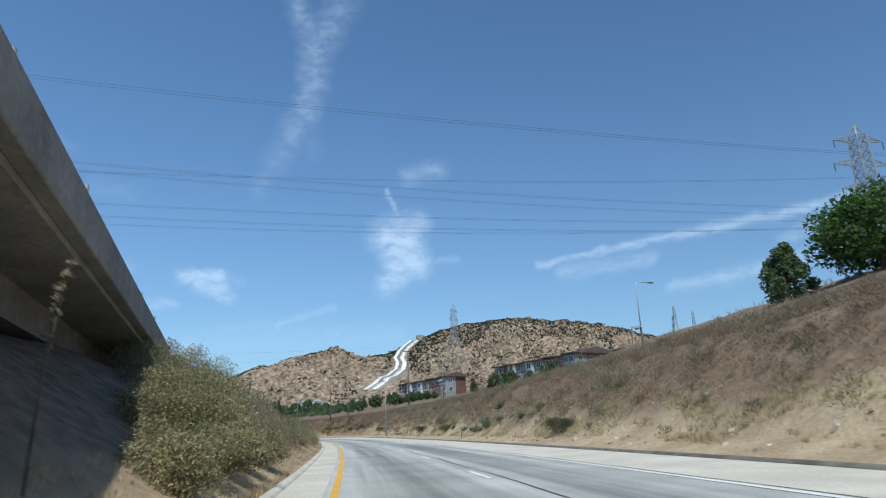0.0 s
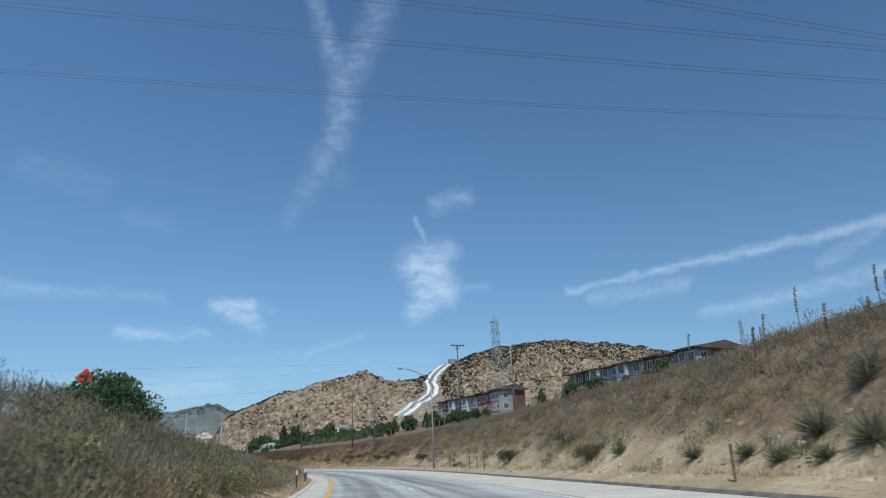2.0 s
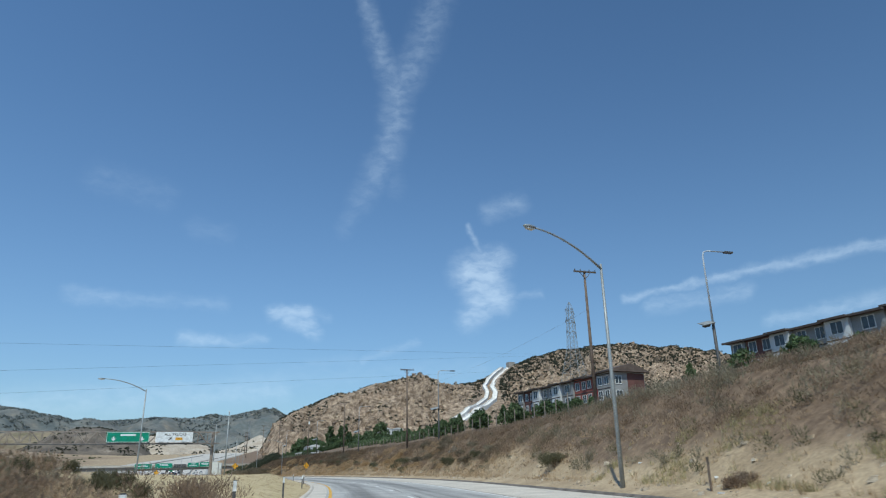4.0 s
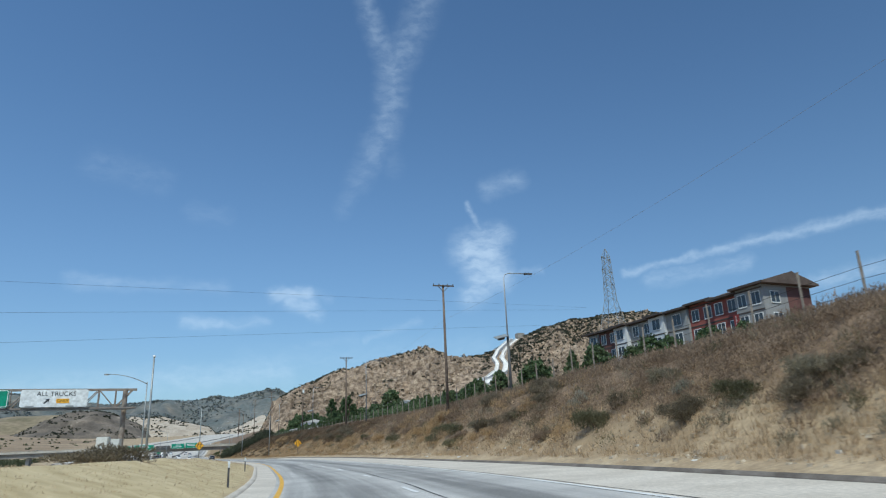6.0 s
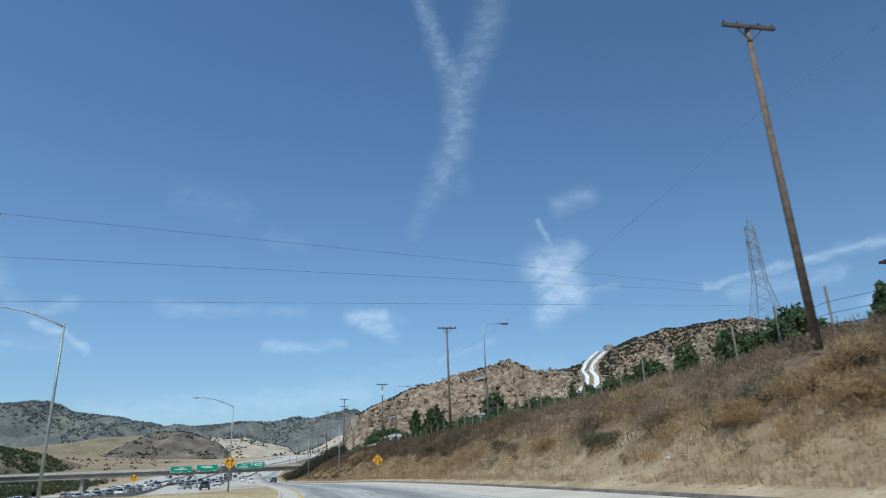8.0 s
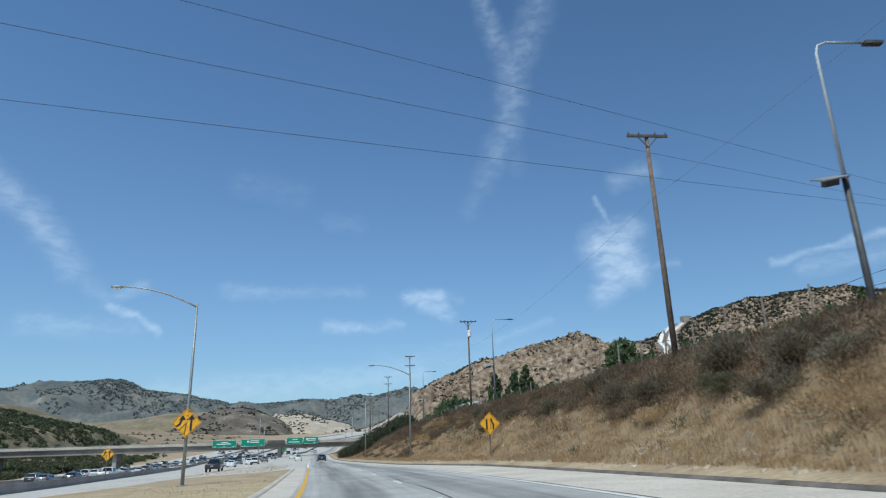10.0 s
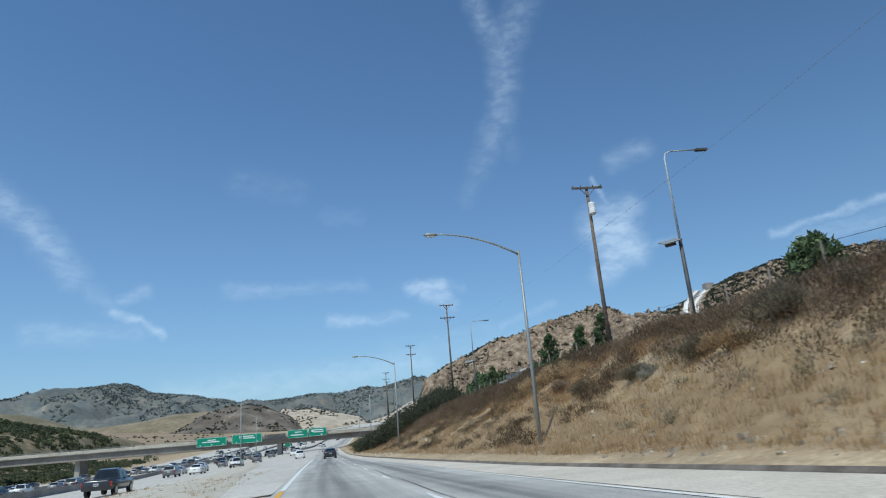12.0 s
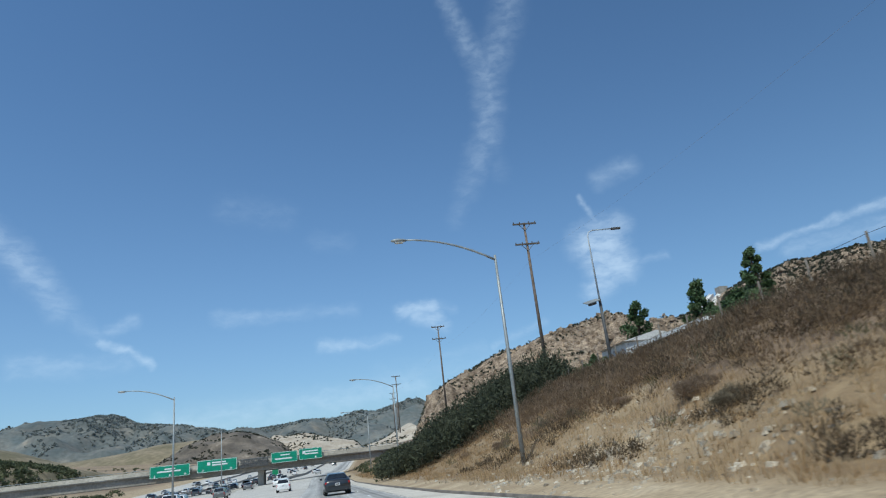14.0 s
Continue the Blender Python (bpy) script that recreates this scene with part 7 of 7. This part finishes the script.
# pale rubble on a bare patch of the slope
_bv, _bf = [], []
for k in range(900):
    y, o = 366 + R.normal() * 5.0, 14.5 + R.normal() * 0.8
    x = at(o, y)[0]
    z = ground_z(x, y)
    s = 0.025 + 0.11 * R.random() ** 3
    q = len(_bv)
    for dx, dy, dz in ((-1, -1, -0.5), (1, -1, -0.5), (1, 1, -0.5), (-1, 1, -0.5), (-0.6, -0.7, 0.6), (0.7, -0.5, 0.8), (0.5, 0.7, 0.6), (-0.7, 0.5, 0.7)):
        _bv.append((x + s * (dx + R.uniform(-0.35, 0.35)), y + s * (dy + R.uniform(-0.35, 0.35)), z + s * (dz + R.uniform(-0.2, 0.2))))
    _bf += [tuple(q + i for i in f) for f in ((4, 5, 6, 7), (0, 1, 5, 4), (1, 2, 6, 5), (2, 3, 7, 6), (3, 0, 4, 7))]
M["rubble"] = material("pale_rubble", (0.36, 0.30, 0.22), (0.50, 0.44, 0.35), 0.4, 0.95, 0.3, 10, per_piece=0.3)
tagged(new("rubble", mesh_from("rubble", _bv, _bf, M["rubble"])), "pale broken rubble on the dry slope", "rubble", kind="stuff")

# litter along the slope's foot
M["litter"] = material("litter", (0.62, 0.62, 0.6), (0.72, 0.72, 0.7), 0.3, 0.8, 0.1, 8)
for k in range(90):
    y = R.uniform(5, 400)
    o = R.uniform(12.8, 14.6) if k % 4 else R.uniform(14, 16.5)
    x = at(o, y)[0]
    bm = B()
    w, d, h = R.uniform(0.05, 0.14), R.uniform(0.04, 0.11), R.uniform(0.03, 0.09)
    vs = [bm.verts.new((sx * w * R.uniform(0.6, 1), sy * d * R.uniform(0.6, 1), z)) for z in (0, h) for sx, sy in ((-1, -1), (1, -1), (1, 1), (-1, 1))]
    for f in ((3, 2, 1, 0), (4, 5, 6, 7), (0, 1, 5, 4), (1, 2, 6, 5), (2, 3, 7, 6), (3, 0, 4, 7)):
        bm.faces.new([vs[i] for i in f])
    ob = tagged(part("litter", bm, M["litter"]), "crumpled white scrap of paper on the ground", "litter", "litter along the kerb")
    ob.matrix_basis = pose(x, y, ground_z(x, y) - 0.01, 0, 0, R.uniform(0, 360))

# ---- vehicles ----
M["tyre"] = material("tyre_rubber", (0.015, 0.015, 0.015), (0.025, 0.025, 0.025), 0.3, 0.9, 0.1, 10)
M["rim"] = material("alloy_rim", (0.42, 0.42, 0.43), (0.5, 0.5, 0.51), 0.3, 0.35, 0.0, 8, metal=0.8)
M["car_glass"] = material("tinted_glass", (0.012, 0.014, 0.016), (0.02, 0.022, 0.025), 0.6, 0.06, 0.0, 4)
M["tail_red"] = material("tail_lamp", (0.42, 0.012, 0.01), (0.5, 0.02, 0.015), 0.2, 0.25, 0.0, 6)
M["black_trim"] = material("black_trim", (0.02, 0.02, 0.02), (0.03, 0.03, 0.03), 0.4, 0.5, 0.05, 8)
M["plate_white"] = material("number_plate", (0.55, 0.55, 0.55), (0.62, 0.62, 0.62), 0.2, 0.5, 0.0, 6)


def car_paint(name, c):
    m = material(name, tuple(v * 0.93 for v in c), c, 1.2, 0.28, 0.0, 6)
    m.node_tree.nodes["Principled BSDF"].inputs["Coat Weight"].default_value = 0.6
    m.node_tree.nodes["Principled BSDF"].inputs["Coat Roughness"].default_value = 0.08
    return m


PAINT = {n: car_paint(n + "_paint", c) for n, c in (("black", (0.022, 0.024, 0.028)), ("white", (0.72, 0.72, 0.71)), ("silver", (0.38, 0.39, 0.40)), ("grey", (0.12, 0.125, 0.13)), ("red", (0.30, 0.02, 0.02)), ("green", (0.02, 0.22, 0.09)), ("blue", (0.04, 0.07, 0.16)))}


def loft(bm, rings, cap=True):
    vs = [[bm.verts.new(p) for p in ring] for ring in rings]
    n = len(vs[0])
    for a, b in zip(vs, vs[1:]):
        for k in range(n):
            bm.faces.new((a[k], a[(k + 1) % n], b[(k + 1) % n], b[k]))
    if cap:
        bm.faces.new(vs[0][::-1])
        bm.faces.new(vs[-1])
    bmesh.ops.recalc_face_normals(bm, faces=bm.faces[:])
    return bm


def section(y, hw, zb, zt, zm=None):
    zm = zm or (zb + zt) / 2
    half = [(0.0, zt), (hw * 0.72, zt), (hw * 0.93, zt - 0.05), (hw, zm + 0.08), (hw * 0.995, zm - 0.1), (hw * 0.95, zb + 0.05), (hw * 0.8, zb)]
    return [(x, y, z) for x, z in half] + [(-x, y, z) for x, z in half[:0:-1]]


# shapes: lower body sections (y, half width, bottom, top) and cabin outline (y, z) with half widths
SHAPES = {
    "sedan": ([(-2.27, 0.70, 0.42, 0.78), (-2.20, 0.82, 0.30, 0.98), (-1.95, 0.88, 0.24, 1.03), (-1.4, 0.905, 0.2, 1.02), (-0.4, 0.91, 0.2, 0.97), (0.6, 0.91, 0.2, 0.95), (1.1, 0.905, 0.2, 0.95), (1.7, 0.88, 0.22, 0.86), (2.1, 0.80, 0.25, 0.72), (2.25, 0.66, 0.34, 0.6)],
              [(-1.72, 1.0, 0.78), (-1.05, 1.36, 0.60), (-0.35, 1.43, 0.60), (0.35, 1.39, 0.61), (1.15, 0.95, 0.78)], 1.35, 0.31),
    "suv": ([(-2.3, 0.74, 0.5, 0.95), (-2.25, 0.86, 0.36, 1.1), (-1.9, 0.92, 0.3, 1.12), (-0.4, 0.93, 0.28, 1.1), (0.7, 0.93, 0.28, 1.08), (1.15, 0.92, 0.28, 1.08), (1.8, 0.9, 0.3, 1.02), (2.2, 0.82, 0.34, 0.88), (2.33, 0.7, 0.42, 0.75)],
            [(-2.2, 1.1, 0.84), (-1.95, 1.62, 0.68), (-0.8, 1.72, 0.68), (0.3, 1.68, 0.68), (1.2, 1.08, 0.82)], 1.4, 0.36),
    "pickup": ([(-2.85, 0.84, 0.55, 1.0), (-2.8, 0.93, 0.45, 1.08), (-0.9, 0.95, 0.38, 1.08), (0.4, 0.96, 0.36, 1.1), (1.1, 0.95, 0.36, 1.1), (2.2, 0.92, 0.4, 1.06), (2.7, 0.86, 0.45, 0.9)],
               [(-0.75, 1.08, 0.84), (-0.6, 1.72, 0.68), (0.0, 1.78, 0.68), (0.7, 1.72, 0.68), (1.3, 1.1, 0.82)], 1.75, 0.4),
}


def vehicle(kind, colour, label, group, name="car"):
    lower, cabin, axle, wheel_r = SHAPES[kind]
    g = thing(name, (0, 0, 0), label, "car", group)
    paint = PAINT[colour]
    body = part("body", loft(B(), [section(*q) for q in lower]), paint, g, smooth=True)
    # cabin: roof and pillars in paint, glass let in
    bm = B()
    ring = []
    belt = cabin[0][1] - 0.02
    for y, z, hw in cabin:
        ring.append([bm.verts.new((-hw, y, z - (0.05 if 0 < cabin.index((y, z, hw)) < 4 else 0))), bm.verts.new((-hw * 0.8, y, z)), bm.verts.new((hw * 0.8, y, z)), bm.verts.new((hw, y, z - (0.05 if 0 < cabin.index((y, z, hw)) < 4 else 0)))])
    for a, b in zip(ring, ring[1:]):
        for k in range(3):
            bm.faces.new((a[k], a[k + 1], b[k + 1], b[k]))
    base = []
    hb = cabin[0][2] + 0.03
    for y, z, hw in cabin:
        base.append((bm.verts.new((-hb, y, belt)), bm.verts.new((hb, y, belt))))
    for i in range(len(ring) - 1):
        bm.faces.new((base[i][0], ring[i][0], ring[i + 1][0], base[i + 1][0]))
        bm.faces.new((base[i][1], base[i + 1][1], ring[i + 1][3], ring[i][3]))
    bmesh.ops.recalc_face_normals(bm, faces=bm.faces[:])
    cab = part("cabin", bm, paint, g)

    def pane(name, pts, shift):
        bm = B()
        a = [bm.verts.new(Vector(p) + Vector(shift)) for p in pts]
        b = [bm.verts.new(Vector(p) - Vector(shift)) for p in pts]
        n = len(pts)
        bm.faces.new(a)
        bm.faces.new(b[::-1])
        for k in range(n):
            bm.faces.new((a[k], b[k], b[(k + 1) % n], a[(k + 1) % n]))
        bmesh.ops.recalc_face_normals(bm, faces=bm.faces[:])
        return part(name, bm, M["car_glass"], cab)

    def mix(p, q, t):
        return tuple(a + (b - a) * t for a, b in zip(p, q))

    for a, b, nm in ((cabin[0], cabin[1], "rear_window"), (cabin[4], cabin[3], "windscreen")):
        lo, hi = mix(a, b, 0.10), mix(a, b, 0.92)
        sh = (0, -0.012 if nm == "rear_window" else 0.012, 0.012)
        pane(nm, [(-lo[2] * 0.9, lo[0], lo[1]), (lo[2] * 0.9, lo[0], lo[1]), (hi[2] * 0.82, hi[0], hi[1]), (-hi[2] * 0.82, hi[0], hi[1])], sh)
    for s in (-1, 1):
        y1, z1, w1 = cabin[1]
        y3, z3, w3 = cabin[3]
        zt = min(z1, z3) - 0.10
        mid = (y1 + y3) / 2
        lo_w, hi_w = hb - 0.01, w1 + 0.012
        for p, q, r, t in ((y1 - 0.12 if kind != "sedan" else y1 - 0.25, mid - 0.05, mid - 0.05, y1 + 0.05), (mid + 0.05, y3 + 0.45, y3 + 0.02, mid + 0.05)):
            pane("side_window", [(s * lo_w, p, belt + 0.06), (s * lo_w, q, belt + 0.06), (s * hi_w, r, zt), (s * hi_w, t, zt)], (s * 0.016, 0, 0))
        yb = lower[1][0]
        hw = lower[1][1]
        zt2 = lower[1][3]
        tall = 0.2 if kind == "sedan" else 0.34
        bm = box(B(), min(s * hw * 0.58, s * hw * 1.0), max(s * hw * 0.58, s * hw * 1.0), yb - 0.035, yb + 0.22, zt2 - 0.1 - tall, zt2 - 0.1)
        bmesh.ops.bevel(bm, geom=bm.edges[:], offset=0.03, segments=2, affect="EDGES")
        part("tail_lamp", bm, M["tail_red"], body)
        part("mirror", box(B(), min(s * 0.93, s * 1.1), max(s * 0.93, s * 1.1), 0.72, 0.86, belt + 0.02, belt + 0.16), paint, body)
        yf = lower[-2][0]
        part("headlamp", box(B(), min(s * 0.5, s * 0.8), max(s * 0.5, s * 0.8), yf - 0.05, yf + 0.06, lower[-2][3] - 0.2, lower[-2][3] - 0.06), M["lens"], body)
        for sy in (-1, 1):
            cx, cy = s * (lower[3][1] - 0.13), sy * axle
            wheel = part("wheel", tube(B(), [(cx - s * 0.11, cy, wheel_r), (cx + s * 0.09, cy, wheel_r), (cx + s * 0.12, cy, wheel_r)], [wheel_r, wheel_r, wheel_r * 0.9], 20), M["tyre"], g)
            part("rim", tube(B(), [(cx + s * 0.1, cy, wheel_r), (cx + s * 0.13, cy, wheel_r)], [wheel_r * 0.66, wheel_r * 0.6], 14), M["rim"], wheel)
    y0 = lower[1][0]
    hw, zt = lower[1][1], lower[1][3]
    part("bumper", box(B(), -hw * 0.93, hw * 0.93, y0 - 0.10, y0 + 0.1, lower[1][2] + 0.02, lower[1][2] + 0.24), M["black_trim"] if kind == "pickup" else paint, body)
    pl = part("number_plate", box(B(), -0.16, 0.16, y0 - 0.075, y0 - 0.05, zt - 0.36, zt - 0.2), M["plate_white"], body)
    part("plate_bar", box(B(), -0.12, 0.12, y0 - 0.082, y0 - 0.076, zt - 0.31, zt - 0.25), M["black_trim"], pl)
    part("exhaust", tube(B(), [(0.55, y0 - 0.12, lower[1][2] + 0.03), (0.55, y0 + 0.2, lower[1][2] + 0.03)], 0.04, 8), M["dark_steel"], body)
    if kind == "pickup":
        part("bed", box(B(), -0.78, 0.78, -2.7, -0.85, 1.04, 1.095), M["black_trim"], body)
    return g


lead = vehicle("sedan", "black", "black four-door sedan driving ahead on the ramp", "")
lead.matrix_basis = pose(65.3, 393, road_z(2.4, 393) + 0.004, 0, 0, 1)

FLEET = [("sedan", "white", "white sedan in freeway traffic"), ("suv", "white", "white sport utility car in freeway traffic"), ("sedan", "silver", "silver sedan in freeway traffic"), ("suv", "grey", "dark grey sport utility car in freeway traffic"),
         ("sedan", "black", "black sedan in freeway traffic"), ("pickup", "black", "black pickup truck in freeway traffic"), ("pickup", "white", "white pickup truck in freeway traffic"), ("suv", "black", "black sport utility car in freeway traffic"), ("sedan", "grey", "dark grey sedan in freeway traffic"), ("suv", "silver", "silver sport utility car in freeway traffic")]
fleet = [vehicle(k, c, label, "cars in the freeway traffic") for k, c, label in FLEET]
placed = set()
slots = [(1, 3.4, 440, 0), (5, 12.9, 344, 0), (0, 6.4, 480, 0), (4, 15.0, 470, 0)]
rr = random.Random(21)
for lane, y_from, y_to in ((13.4, 415, 500), (17.1, 385, 760), (20.9, 400, 760), (24.6, 425, 760), (28.3, 450, 700)):
    y = y_from + rr.uniform(0, 20)
    while y < y_to:
        if abs(fw_x(lane, y) - 50.4) > 2 or abs(y - 522) > 8:
            slots.append((rr.randrange(10), lane + rr.uniform(-0.3, 0.3), y, 0))
        y += rr.uniform(22, 55)
for lane in (4.0, 7.7, 11.4, 15.1):
    y = 352 + rr.uniform(0, 18)
    while y < 700:
        slots.append((rr.randrange(10), split(y) + lane + rr.uniform(-0.3, 0.3), y, 0))
        y += rr.uniform(20, 46)
for lane in (24, 28, 32):
    y = 350 + rr.uniform(0, 40)
    while y < 720:
        slots.append((rr.randrange(10), split(y) + lane, y, 180))
        y += rr.uniform(40, 90)
for lane, y in ((6.4, 505), (2.6, 575), (6.4, 612), (2.6, 690), (6.4, 730)):
    slots.append((rr.randrange(10), lane, y, 0))
for k, lane, y, turn in slots:
    slope = math.degrees(math.atan2(climb(y + 5) - climb(y - 5), 10))
    m = pose(fw_x(lane, y), y, climb(y) + fw_fall(fw_x(lane, y), y) + 0.004, slope if turn == 0 else -slope, 0, turn)
    if k in placed:
        copy_thing(fleet[k], m)
    else:
        fleet[k].matrix_basis = m
        placed.add(k)
for k, v in enumerate(fleet):
    if k not in placed:
        v.matrix_basis = pose(fw_x(24.5, 790 + 12 * k), 790 + 12 * k, climb(790 + 12 * k) + fw_fall(fw_x(24.5, 790 + 12 * k), 790 + 12 * k) + 0.004)

truck = thing("box_truck", (fw_x(24.6, 640), 640, climb(640) + fw_fall(fw_x(24.6, 640), 640) + 0.004), "green and white box truck in freeway traffic", "truck")
part("cargo_box", box(B(), -1.2, 1.2, -3.2, 2.2, 0.9, 3.4), PAINT["green"], truck)
part("cab", loft(B(), [section(2.25, 1.05, 0.5, 2.4), section(3.4, 1.02, 0.5, 2.3), section(3.9, 0.95, 0.5, 1.5)]), PAINT["white"], truck)
part("bumper", box(B(), -1.15, 1.15, -3.35, -3.2, 0.5, 0.8), M["black_trim"], truck)
for sx in (-1, 1):
    for y in (-2.2, 2.9):
        part("wheel", tube(B(), [(sx * 0.8, y, 0.48), (sx * 1.1, y, 0.48)], 0.48, 16), M["tyre"], truck)
    part("tail_lamp", box(B(), min(sx * 0.95, sx * 1.15), max(sx * 0.95, sx * 1.15), -3.24, -3.2, 0.95, 1.15), M["tail_red"], truck)
